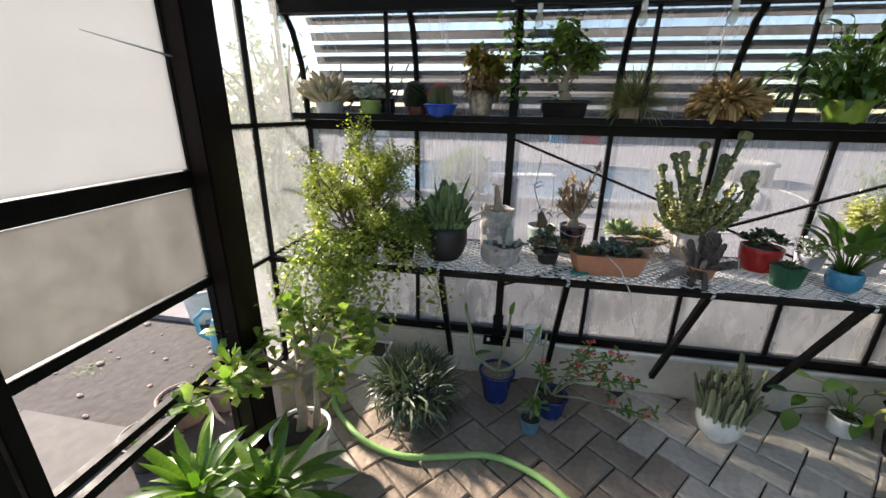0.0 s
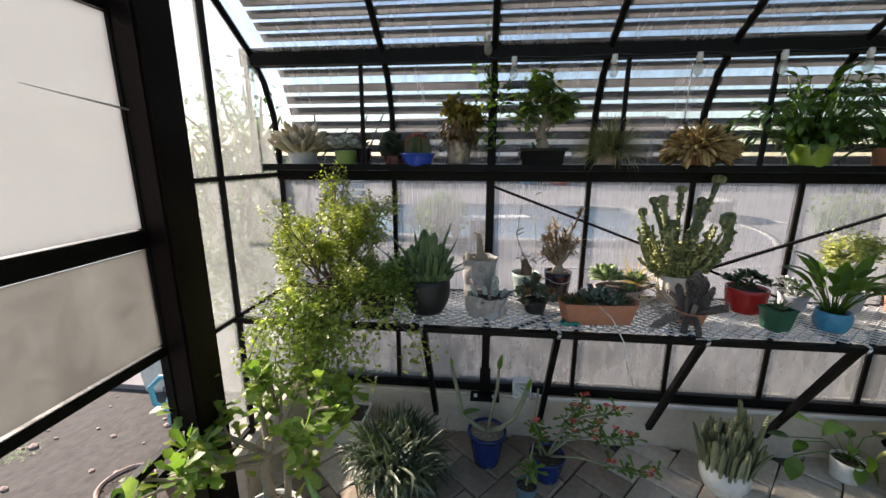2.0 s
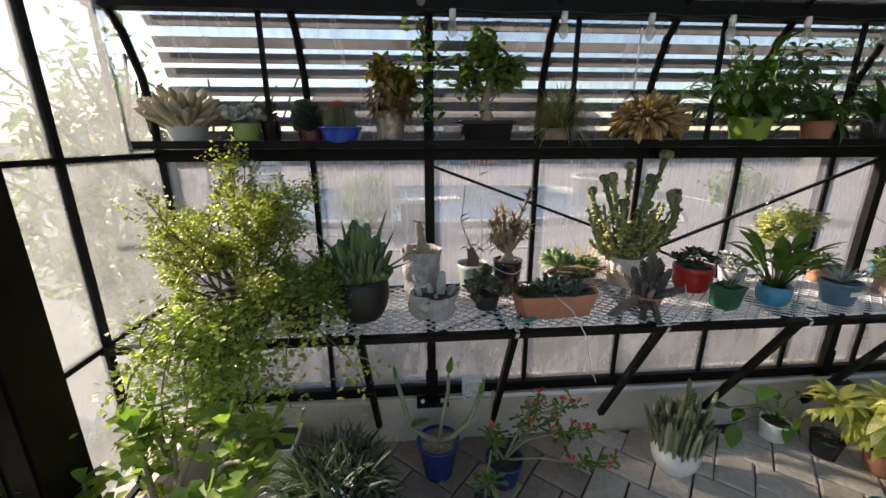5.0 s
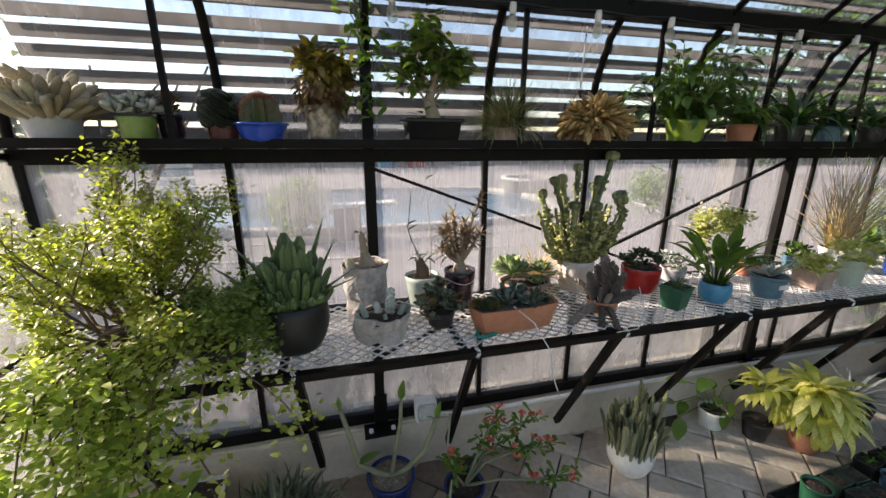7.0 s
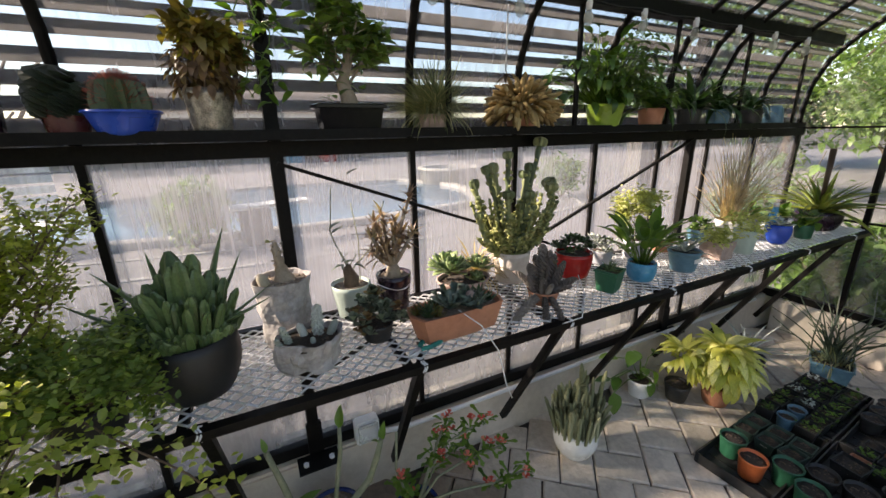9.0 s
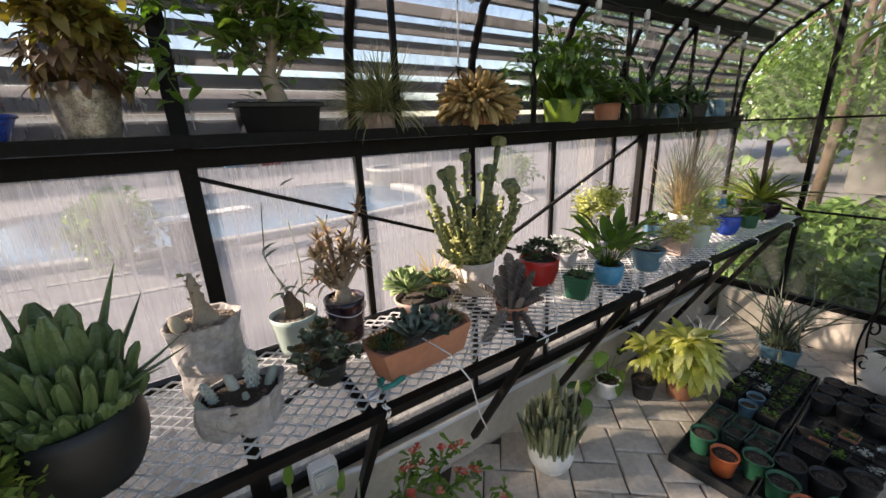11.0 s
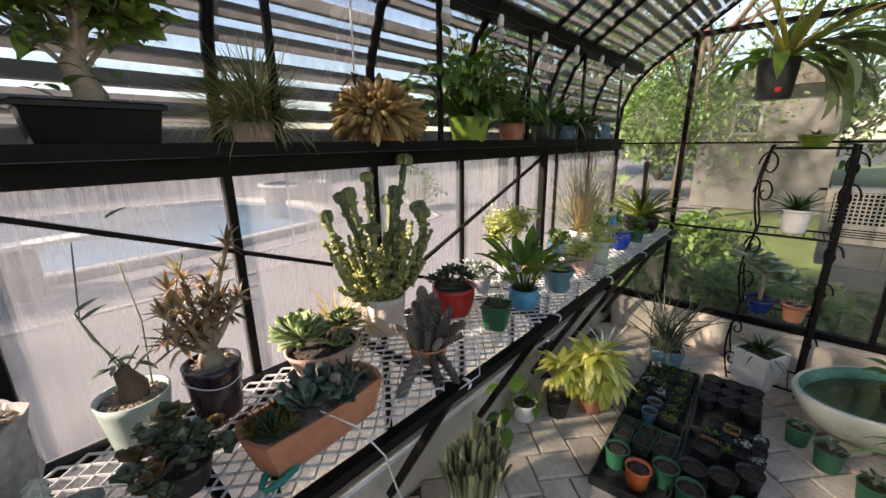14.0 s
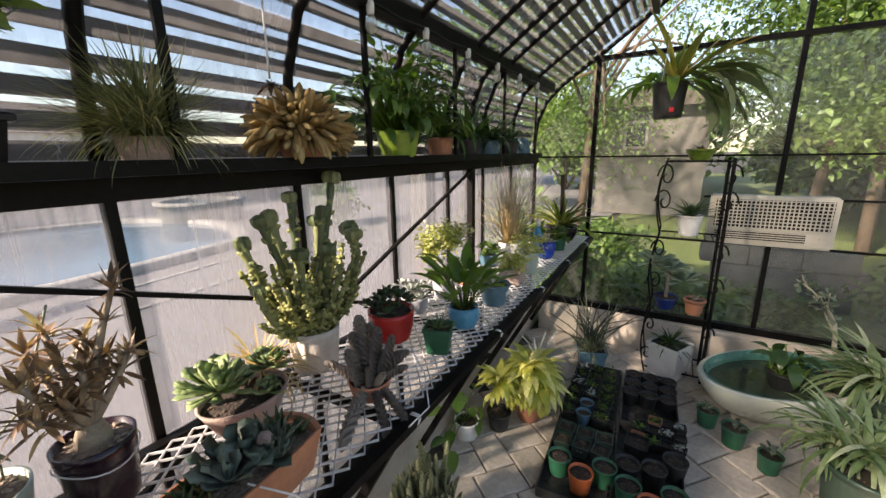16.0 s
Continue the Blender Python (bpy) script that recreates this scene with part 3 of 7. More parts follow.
def leaf_shape(kind, t):
    if kind == "ovate":
        return math.sin(math.pi * min(1.0, t ** 0.72)) ** 0.8
    if kind == "spear":
        return min(1.0, t * 6 + 0.45) * (1 - t) ** 0.7
    if kind == "strap":
        return min(1.0, 0.45 + t * 3) * (1.0 if t < 0.6 else (1 - ((t - 0.6) / 0.4) ** 2))
    if kind == "tongue":
        return 0.72 + 0.28 * math.sin(math.pi * t) if t < 0.72 else 0.94 * math.sqrt(max(0.0, 1 - ((t - 0.72) / 0.29) ** 2))
    if kind == "spoon":
        return 0.3 + 0.7 * t ** 1.5 if t < 0.75 else math.sqrt(max(0.0, 1 - ((t - 0.75) / 0.25) ** 2))
    return 1 - t


def leaf_data(kind, width, droop, segs=6, fold=0.25, thick=0.0):
    """Points and faces of a leaf one long, from the origin along x, arching down by droop degrees."""
    pts, faces, x, z = [], [], 0.0, 0.0
    for i in range(segs + 1):
        t = i / segs
        a = -radians(droop) * t ** 1.2
        if i:
            x += math.cos(a) / segs
            z += math.sin(a) / segs
        w = width / 2 * max(0.03, leaf_shape(kind, t))
        row = [(x, -w, z + fold * w), (x, 0, z - thick * w), (x, w, z + fold * w)]
        if thick:
            row.append((x, 0, z + thick * w * 1.2))
        pts += row
    n = 4 if thick else 3
    for i in range(segs):
        a, b = i * n, (i + 1) * n
        if thick:
            for p, q in ((0, 1), (1, 2), (2, 3), (3, 0)):
                faces.append((a + p, a + q, b + q, b + p))
        else:
            faces += [(a, a + 1, b + 1, b), (a + 1, a + 2, b + 2, b + 1)]
    if thick:
        faces.append(tuple(range(segs * n, segs * n + 4)))
    return np.array(pts), faces


def mesh_from(name, pts, faces, material, smooth=True):
    me = bpy.data.meshes.new(name)
    me.from_pydata([tuple(p) for p in pts], [], faces)
    me.materials.append(material)
    if smooth:
        me.polygons.foreach_set("use_smooth", [True] * len(me.polygons))
    me.update()
    return me


def leaf_meshes(material, kind, width, droops, segs=6, fold=0.25, thick=0.0):
    return [mesh_from("leaf", *leaf_data(kind, width, d, segs, fold, thick), material) for d in droops]


def turn_matrix(base, az, el, size, roll=0.0, wide=1.0):
    return Matrix.Translation(base) @ Matrix.Rotation(az, 4, 'Z') @ Matrix.Rotation(-el, 4, 'Y') @ Matrix.Rotation(roll, 4, 'X') @ Matrix.Diagonal((size, size * wide, size, 1))


def put(parent, me, m, name="leaf"):
    ob = new(name, me)
    ob.parent = parent
    ob.matrix_basis = m
    return ob


def cloud(name, shapes, mats, material, parent, label=""):
    """Many small leaves joined in one mesh."""
    allp, allf, off = [], [], 0
    for i, m in enumerate(mats):
        pts, faces = shapes[i % len(shapes)]
        a = np.array(m)
        allp.append(pts @ a[:3, :3].T + a[:3, 3])
        allf += [tuple(off + k for k in f) for f in faces]
        off += len(pts)
    me = mesh_from(name, np.concatenate(allp), allf, material)
    ob = new(name, me)
    ob.parent = parent
    if label:
        ob["label"] = label
    if len(mats) > 24 and name in ("blades", "leaves", "seedling", "sprout", "side_leaves", "hanging_leaves", "old_leaves"):
        ob["kind"] = "stuff"
    return ob


def pot(parent, rt, rb, h, material, rim=0.0, square=0.0, squash=(1, 1), soil=SOIL, belly=0.0, depth=0.014, label="", fill=True, rough=0.0):
    seg = 40 if square > 0.3 else 32
    steps = 14 if rough else 7
    wall = max(0.004, rt * 0.07)
    prof = [(rb * 0.9, 0), (rb, 0.004)]
    for k in range(1, steps):
        t = k / steps
        prof.append((rb + (rt - rb) * t + belly * math.sin(math.pi * t), h * t))
    if rim:
        prof += [(rt - 0.001, h - rim), (rt + rim * 0.28, h - rim + 0.002), (rt + rim * 0.28, h - 0.003)]
    prof += [(rt, h), (rt - wall, h), (rt - wall * 1.4, h - depth - 0.006)]
    bm = bmesh.new()
    lathe(bm, prof, seg, squash, square=square)
    if rough:
        for v in bm.verts:
            v.co += Vector((noise.noise(v.co * 26), noise.noise(v.co * 26 + Vector((9, 0, 0))), noise.noise(v.co * 30) * 0.4)) * rough * 1.5
    if rough:
        for f in bm.faces:
            f.smooth = False
    part("pot", bm, material, parent, label)
    if fill:
        bm = bmesh.new()
        r = (rt - wall * 1.3)
        lathe(bm, [(r, h - depth - 0.004), (r, h - depth), (r * 0.6, h - depth + 0.004), (r * 0.2, h - depth + 0.006)], seg, squash, square=square)
        for v in bm.verts:
            v.co.z += noise.noise(v.co * 60) * 0.004
        bed = part("soil", bm, soil, parent)
        if rt >= 0.04:
            rnd = random.Random(int(rt * 7919) + int(h * 104729))
            gritty = soil is GRIT
            bm = bmesh.new()
            for k in range(90 if gritty else 26):
                a, f = rnd.uniform(0, 6.283), math.sqrt(rnd.random()) * 0.9
                c = Vector((r * f * math.cos(a) * squash[0], r * f * math.sin(a) * squash[1], h - depth + 0.005))
                q = rnd.uniform(0.0025, 0.0055) if gritty else rnd.uniform(0.002, 0.0045)
                bmesh.ops.create_icosphere(bm, subdivisions=1, radius=q, matrix=Matrix.Translation(c) @ Matrix.Rotation(a, 4, 'Z') @ Matrix.Diagonal((1.3, 0.9, 0.7, 1)))
            tagged(part("gravel" if gritty else "mulch", bm, PEBBLE if gritty else DARKBARK, bed), kind="stuff")
    return h - depth


def rosette(parent, me_list, centre, n, size, el0=8, el1=80, rnd=None, jitter=8, wide=1.0):
    rnd = rnd or random
    for i in range(n):
        t = i / max(1, n - 1)
        el = el0 + (el1 - el0) * t ** 1.1 + rnd.uniform(-jitter, jitter)
        sz = size * (1 - 0.55 * t ** 2) * rnd.uniform(0.88, 1.1)
        put(parent, rnd.choice(me_list), turn_matrix(centre, i * GOLDEN + rnd.uniform(-0.2, 0.2), radians(el), sz, rnd.uniform(-0.15, 0.15), wide))


def finger_mesh(material, r=0.12, bend=0.15, ribs=0, segs=7, seg=8, name="stem"):
    """A fleshy stem one long, upright, with ribs if asked for."""
    bm = bmesh.new()
    rings = []
    for i in range(segs + 1):
        t = i / segs
        rr = r * (0.75 + 0.35 * math.sin(math.pi * min(1, t * 0.9 + 0.1))) if t < 0.8 else r * 1.0 * math.sqrt(max(0.02, 1 - ((t - 0.8) / 0.21) ** 2))
        ring = []
        for k in range(seg):
            a = 2 * math.pi * k / seg
            q = rr * (1 + (0.15 * (1 if k % 2 else -1) if ribs == 1 else 0.2 * (1 if (k + i) % 2 else -1) if ribs == 2 else 0))
            ring.append(bm.verts.new((q * math.cos(a) + bend * t * t, q * math.sin(a), t)))
        rings.append(ring)
    for a, b in zip(rings, rings[1:]):
        for k in range(seg):
            bm.faces.new((a[k], a[(k + 1) % seg], b[(k + 1) % seg], b[k])).smooth = not ribs
    bm.faces.new(rings[-1])
    me = bpy.data.meshes.new(name)
    bm.to_mesh(me)
    bm.free()
    me.materials.append(material)
    return me


def up_matrix(base, az, lean, length, fat=1.0):
    """Upright piece of that length, leaning by lean degrees towards az."""
    return Matrix.Translation(base) @ Matrix.Rotation(az, 4, 'Z') @ Matrix.Rotation(radians(lean), 4, 'Y') @ Matrix.Diagonal((length * fat, length * fat, length, 1))


def clump(parent, me_list, centre, radius, n, len0, len1, lean1, rnd, name="stem", fat=1.0):
    """Fleshy stems side by side, leaning outwards at the edge."""
    for i in range(n):
        f = math.sqrt((i + 0.5) / n)
        a = i * GOLDEN
        b = (centre[0] + radius * f * math.cos(a), centre[1] + radius * f * math.sin(a), centre[2])
        put(parent, rnd.choice(me_list), up_matrix(b, a, lean1 * f + rnd.uniform(-6, 6), (len1 + (len0 - len1) * f) * rnd.uniform(0.8, 1.15), fat * rnd.uniform(0.85, 1.15)), name)


def branching(base, direction, length, radius, depth, rnd, spread=0.7, shrink=0.72, kids=3, rise=0.25):
    """Lists of limbs [(points, radii)] and of leafy twig places (place, direction)."""
    limbs, twigs = [], []
    def grow(p, d, l, r, k):
        pts, rad = [p], [r]
        n = 4
        for i in range(n):
            d2 = (d + Vector((rnd.uniform(-1, 1), rnd.uniform(-1, 1), rnd.uniform(-1, 1))) * 0.18 + Vector((0, 0, rise * 0.15))).normalized()
            p = p + d2 * l / n
            d = d2
            pts.append(p)
            rad.append(r * (1 - 0.35 * (i + 1) / n))
            if k <= 1:
                twigs.append((p.copy(), d.copy()))
        limbs.append((pts, rad))
        if k > 0:
            for _ in range(kids):
                side = Vector((rnd.uniform(-1, 1), rnd.uniform(-1, 1), rnd.uniform(-0.5, 1) * 0.8))
                q = pts[rnd.choice((-1, -1, -2))]
                grow(q, (d + side * spread).normalized(), l * shrink * rnd.uniform(0.75, 1.15), rad[-1] * 0.8, k - 1)
    grow(Vector(base), Vector(direction).normalized(), length, radius, depth)
    return limbs, twigs


def limbs_part(name, limbs, material, parent, seg=5):
    bm = bmesh.new()
    for pts, rad in limbs:
        tube(bm, pts, rad, seg)
    return part(name, bm, material, parent)


def twig_leaves(twigs, rnd, per, size, flat=0.6, scatter=0.02):
    mats = []
    for p, d in twigs:
        for _ in range(per):
            q = p + Vector((rnd.gauss(0, 1), rnd.gauss(0, 1), rnd.gauss(0, 1))) * scatter
            mats.append(turn_matrix(q, rnd.uniform(0, 6.283), rnd.uniform(-0.5, 1.0) * flat, size * rnd.uniform(0.65, 1.25), rnd.uniform(-0.6, 0.6)))
    return mats


SMALL_LEAF = [leaf_data("ovate", 0.62, d, 3, 0.2) for d in (10, 35)]
OVATE_LEAF = [leaf_data("ovate", 0.48, d, 4, 0.22) for d in (15, 45, 70)]
NARROW_LEAF = [leaf_data("spear", 0.16, d, 4, 0.2) for d in (10, 40, 80)]
BLADE = [leaf_data("strap", 0.035, d, 6, 0.3) for d in (30, 80, 130)]


# ---- things on the bench ----
GB = "plants on the bench"


def haworthia_bowl():
    o = root("potted_aloe", (0.40, 2.09, BZ), "clump of thick dark green aloe shoots in a matt black pot", "potted plant", GB)
    z = pot(o, 0.104, 0.078, 0.165, BLACKPOT, belly=0.018)
    rnd = random.Random(1)
    col = [finger_mesh(L_ALOE, 0.085, b, 1, 9, 12, "leaf") for b in (-0.04, 0.05, 0.12)]
    stub = [finger_mesh(L_ALOE, 0.21, b, 1, 6, 12, "leaf") for b in (0.05, 0.2)]
    lng = leaf_meshes(L_ALOE, "spear", 0.15, (-10, 5, 15), 6, 0.35, 0.4)
    for i in range(44):
        f, a = math.sqrt((i + 0.5) / 44), i * GOLDEN
        put(o, rnd.choice(col), up_matrix((0.078 * f * math.cos(a), 0.072 * f * math.sin(a), z - 0.012), a, 13 * f + rnd.uniform(-6, 6), (0.215 - 0.095 * f + 0.03 * math.sin(a)) * rnd.uniform(0.8, 1.15), rnd.uniform(0.9, 1.15)))
    for i in range(64):
        a = i * GOLDEN
        r = rnd.uniform(0.062, 0.09)
        put(o, rnd.choice(stub), up_matrix((r * math.cos(a), r * 0.95 * math.sin(a), z - 0.006), a, rnd.uniform(6, 32), rnd.uniform(0.045, 0.075), rnd.uniform(0.75, 1.0)))
    for a, e, l in ((3.3, 35, 0.23), (2.7, 55, 0.24), (3.9, 15, 0.2), (2.2, 64, 0.22), (0.9, 66, 0.27), (0.6, 50, 0.22), (0.1, 25, 0.18), (3.0, 12, 0.19), (5.9, 35, 0.15), (3.6, 48, 0.18), (0.3, 8, 0.17)):
        put(o, rnd.choice(lng), turn_matrix((0.05 * math.cos(a), 0.05 * math.sin(a) + 0.01, z + 0.01), a, radians(e), l))


def carved_planters():
    o = root("carved_planter", (0.64, 2.24, BZ), "tall grey carved stone planter with a bare caudex plant", "planter", GB)
    z = pot(o, 0.085, 0.068, 0.225, STONE, soil=GRIT, rough=0.008)
    bm = bmesh.new()
    tube(bm, [(0.008, 0, z - 0.01), (0.008, 0, z + 0.012), (0.004, 0, z + 0.028), (0.003, 0.002, z + 0.042), (0.0, 0, z + 0.055), (0.001, 0.002, z + 0.07), (-0.003, 0, z + 0.084), (-0.002, 0, z + 0.098), (-0.006, 0, z + 0.112), (-0.005, 0, z + 0.13)], [0.034, 0.031, 0.022, 0.019, 0.0145, 0.0155, 0.0115, 0.0135, 0.0105, 0.006], 11)
    for k in range(14):
        a, h = k * GOLDEN, 0.045 + 0.006 * k
        c = Vector((-0.002 + 0.011 * math.cos(a), 0.011 * math.sin(a), z + h))
        tube(bm, [c, c + Vector((0.008 * math.cos(a), 0.008 * math.sin(a), 0.004))], [0.004, 0.0025], 5)
    part("stem", bm, BARK, o)
    bm = bmesh.new()
    bmesh.ops.create_icosphere(bm, subdivisions=2, radius=0.023, matrix=Matrix.Translation((-0.052, -0.012, z + 0.012)) @ Matrix.Rotation(-0.35, 4, 'Y') @ Matrix.Diagonal((0.75, 0.9, 1.35, 1)))
    part("pad", bm, L_PALE, o, smooth=True)
    rnd = random.Random(5)
    for k in range(3):
        put(o, leaf_meshes(L_OCHRE, "ovate", 0.6, (30,))[0], turn_matrix((-0.02, 0, z + 0.128), k * 2.1, 0.5, 0.024))
    o = root("carved_planter", (0.68, 2.075, BZ), "low grey carved stone bowl with small paddle cacti", "planter", GB)
    z = pot(o, 0.092, 0.075, 0.095, STONE, rough=0.014, squash=(1.05, 0.85))
    warty = finger_mesh(L_SILVER, 0.15, 0.05, 2, 12, 12, "pad")
    smooth_ = finger_mesh(L_SILVER, 0.21, 0.1, 0, 7, 8, "pad")
    for x, y, l, ln, a, me in ((-0.05, 0.0, 0.10, 14, 3.3, warty), (-0.005, 0.02, 0.08, 12, 2.6, smooth_), (0.03, 0.01, 0.07, 5, 0, smooth_), (0.03, 0.012, 0.15, 4, 1, warty),
                               (0.06, 0.0, 0.08, 22, 0.3, smooth_), (-0.07, -0.02, 0.07, 20, 3.6, warty), (0.01, -0.03, 0.05, 10, 4.5, smooth_)):
        put(o, me, up_matrix((x, y, z - 0.008), a, ln, l * 0.68), "pad")


def sage_pot():
    o = root("potted_caudex", (0.875, 2.345, BZ), "knobbly caudex plant with thin shoots in a pale sage pot", "potted plant", GB)
    z = pot(o, 0.072, 0.054, 0.125, SAGE, soil=GRIT)
    bm = bmesh.new()
    tube(bm, [(0, 0, z - 0.01), (0.005, 0, z + 0.03), (-0.008, 0, z + 0.07), (0.0, 0, z + 0.085)], [0.03, 0.028, 0.017, 0.008], 9)
    part("caudex", bm, DARKBARK, o)
    bm = bmesh.new()
    for pts in ([(0, 0, z + 0.08), (-0.04, 0.01, z + 0.16), (-0.055, 0.02, z + 0.22)], [(0, 0, z + 0.08), (0.03, 0, z + 0.12)], [(0.04, 0.02, z), (0.05, 0.04, z + 0.16), (0.035, 0.05, z + 0.30)],
                [(0, 0.01, z + 0.05), (0.09, 0.02, z + 0.13), (0.15, 0.02, z + 0.3)], [(-0.01, 0, z + 0.08), (-0.05, 0.03, z + 0.2), (-0.03, 0.05, z + 0.36)]):
        tube(bm, pts, 0.0022, 4)
    part("shoot_tangle", bm, GREYSTEM, o)
    me = leaf_meshes(L_GREYGREEN, "ovate", 0.3, (20, 60))
    rnd = random.Random(8)
    for k in range(11):
        put(o, me[k % 2], turn_matrix((rnd.uniform(-0.03, 0.02), rnd.uniform(-0.02, 0.02), z + rnd.uniform(0.07, 0.11)), rnd.uniform(0, 6.28), rnd.uniform(0.1, 1.2), rnd.uniform(0.03, 0.06)))
    for p in ((-0.055, 0.02, z + 0.22), (-0.05, 0.02, z + 0.20), (0.03, 0.05, z + 0.4)):
        put(o, me[0], turn_matrix(p, 0.4, 0.5, 0.06))


def frilly_succulent():
    o = root("potted_aeonium", (0.90, 2.125, BZ), "sprawling dark frilly succulent spilling over a small dark pot", "potted plant", GB)
    z = pot(o, 0.055, 0.042, 0.06, BLACKPL)
    rnd = random.Random(3)
    sh = [leaf_data("spoon", 0.7, d, 4, 0.3) for d in (-40, -10, 30)]
    mats = []
    for k in range(34):
        a, r, h = rnd.uniform(0, 6.28), rnd.uniform(0, 0.11), 0
        c = Vector((r * math.cos(a) * 0.95, r * math.sin(a) * 0.75, z + 0.02 + rnd.uniform(-0.03, 0.05) + 0.06 * (1 - r / 0.11)))
        for i in range(13):
            mats.append(turn_matrix(c, i * GOLDEN, radians(10 + 6 * i), 0.03 * rnd.uniform(0.8, 1.2)))
    n = len(mats) * 2 // 3
    cloud("leaves", sh, mats[:n], L_GREYGREEN, o)
    cloud("old_leaves", sh, mats[n:], L_BROWN, o, "rusty brown frilled leaves")


def euphorbia_pot():
    o = root("potted_euphorbia", (1.03, 2.315, BZ), "thick-stemmed shrub with bronze spiky leaves in a dark purple pot", "potted plant", GB)
    z = pot(o, 0.066, 0.052, 0.145, PURPLE, soil=GRIT)
    rnd = random.Random(6)
    bm = bmesh.new()
    tube(bm, [(0, 0, z - 0.01), (0, 0, z + 0.025), (0, 0, z + 0.05)], [0.032, 0.028, 0.018], 9)
    part("caudex", bm, BARK, o)
    tips = []
    for dx, dy, h in ((-0.075, 0, 0.13), (-0.05, 0.03, 0.17), (0.0, -0.03, 0.13), (0.04, 0.0, 0.12), (0.085, 0.02, 0.25), (0.075, -0.02, 0.13), (-0.085, -0.03, 0.08), (-0.02, 0.04, 0.19), (-0.035, -0.04, 0.09), (0.03, 0.04, 0.16)):
        bow = 0.35 if h > 0.2 else 0.7
        mid = Vector((dx * bow, dy * bow, z + 0.04 + h * 0.55))
        end = Vector((dx, dy, z + 0.04 + h))
        way = [Vector((0, 0, z + 0.04)).lerp(mid, k / 4) * (1 - k / 4) + mid.lerp(end, k / 4) * (k / 4) for k in range(5)]
        bm = bmesh.new()
        tube(bm, way, [0.009, 0.0085, 0.0075, 0.0065, 0.005], 6)
        part("stem", bm, BARK, o)
        tips += [(end, 17), (way[3], 9)] + ([(way[2].lerp(way[3], 0.5), 8)] if h < 0.2 else [])
    me = leaf_meshes(L_TAN, "ovate", 0.19, (10, 35, -15), 5, 0.35)
    for t, n in tips:
        for i in range(n):
            put(o, rnd.choice(me), turn_matrix(t + Vector((0, 0, rnd.uniform(-0.012, 0.004))), i * GOLDEN + rnd.random(), radians(rnd.uniform(-30, 75)), rnd.uniform(0.038, 0.064)))
    bm = bmesh.new()
    tube(bm, [(0.067 * math.cos(a), 0.067 * math.sin(a), 0.108 + 0.008 * math.sin(2.3 * a)) for a in [2.6 + 0.25 * k for k in range(16)]], 0.0016, 5)
    part("tie_string", bm, CONDUIT, o, "loose white string round the pot")


def trough():
    o = root("succulent_trough", (1.155, 2.055, BZ), "long terracotta trough planted with dark rosette succulents", "planter", GB, turn=4)
    z = pot(o, 0.066, 0.055, 0.095, TERRA, rim=0.0, square=0.6, squash=(2.6, 1.08), soil=GRIT, depth=0.018)
    rnd = random.Random(9)
    big = leaf_meshes(L_BLUEGREEN, "spoon", 0.62, (-35, -15, 10), 5, 0.35, 0.12)
    spk = leaf_meshes(L_DEEP, "spear", 0.3, (-30, -5), 4, 0.3, 0.3)
    rust = leaf_meshes(L_OCHRE, "spear", 0.3, (-30, -10), 4, 0.3, 0.3)
    grn = leaf_meshes(L_GREYGREEN, "spear", 0.34, (-30, -10), 4, 0.3, 0.3)
    for x, y, n, s, me in ((-0.11, 0.0, 26, 0.05, spk), (-0.075, 0.03, 18, 0.045, spk), (-0.12, -0.03, 18, 0.04, spk), (-0.03, -0.012, 13, 0.075, big), (0.025, 0.018, 12, 0.08, big), (-0.012, 0.04, 10, 0.06, big), (0.03, -0.03, 11, 0.065, big),
                           (-0.145, 0.0, 20, 0.036, rust), (-0.13, 0.035, 18, 0.034, rust), (-0.09, -0.04, 20, 0.036, rust), (-0.07, 0.0, 18, 0.034, rust), (-0.05, 0.045, 16, 0.034, grn), (0.06, -0.045, 16, 0.04, grn), (0.085, -0.01, 24, 0.055, grn), (0.115, 0.025, 20, 0.05, spk), (0.075, 0.035, 22, 0.055, grn), (0.12, -0.025, 20, 0.04, spk)):
        rosette(o, me, (x, y, z + 0.012), n, s * 1.08, 12, 82, rnd)
    bm = bmesh.new()
    bmesh.ops.create_icosphere(bm, subdivisions=2, radius=0.016, matrix=Matrix.Translation((0.055, -0.005, z + 0.04)))
    part("pebble", bm, PINKPOT, o, smooth=True)


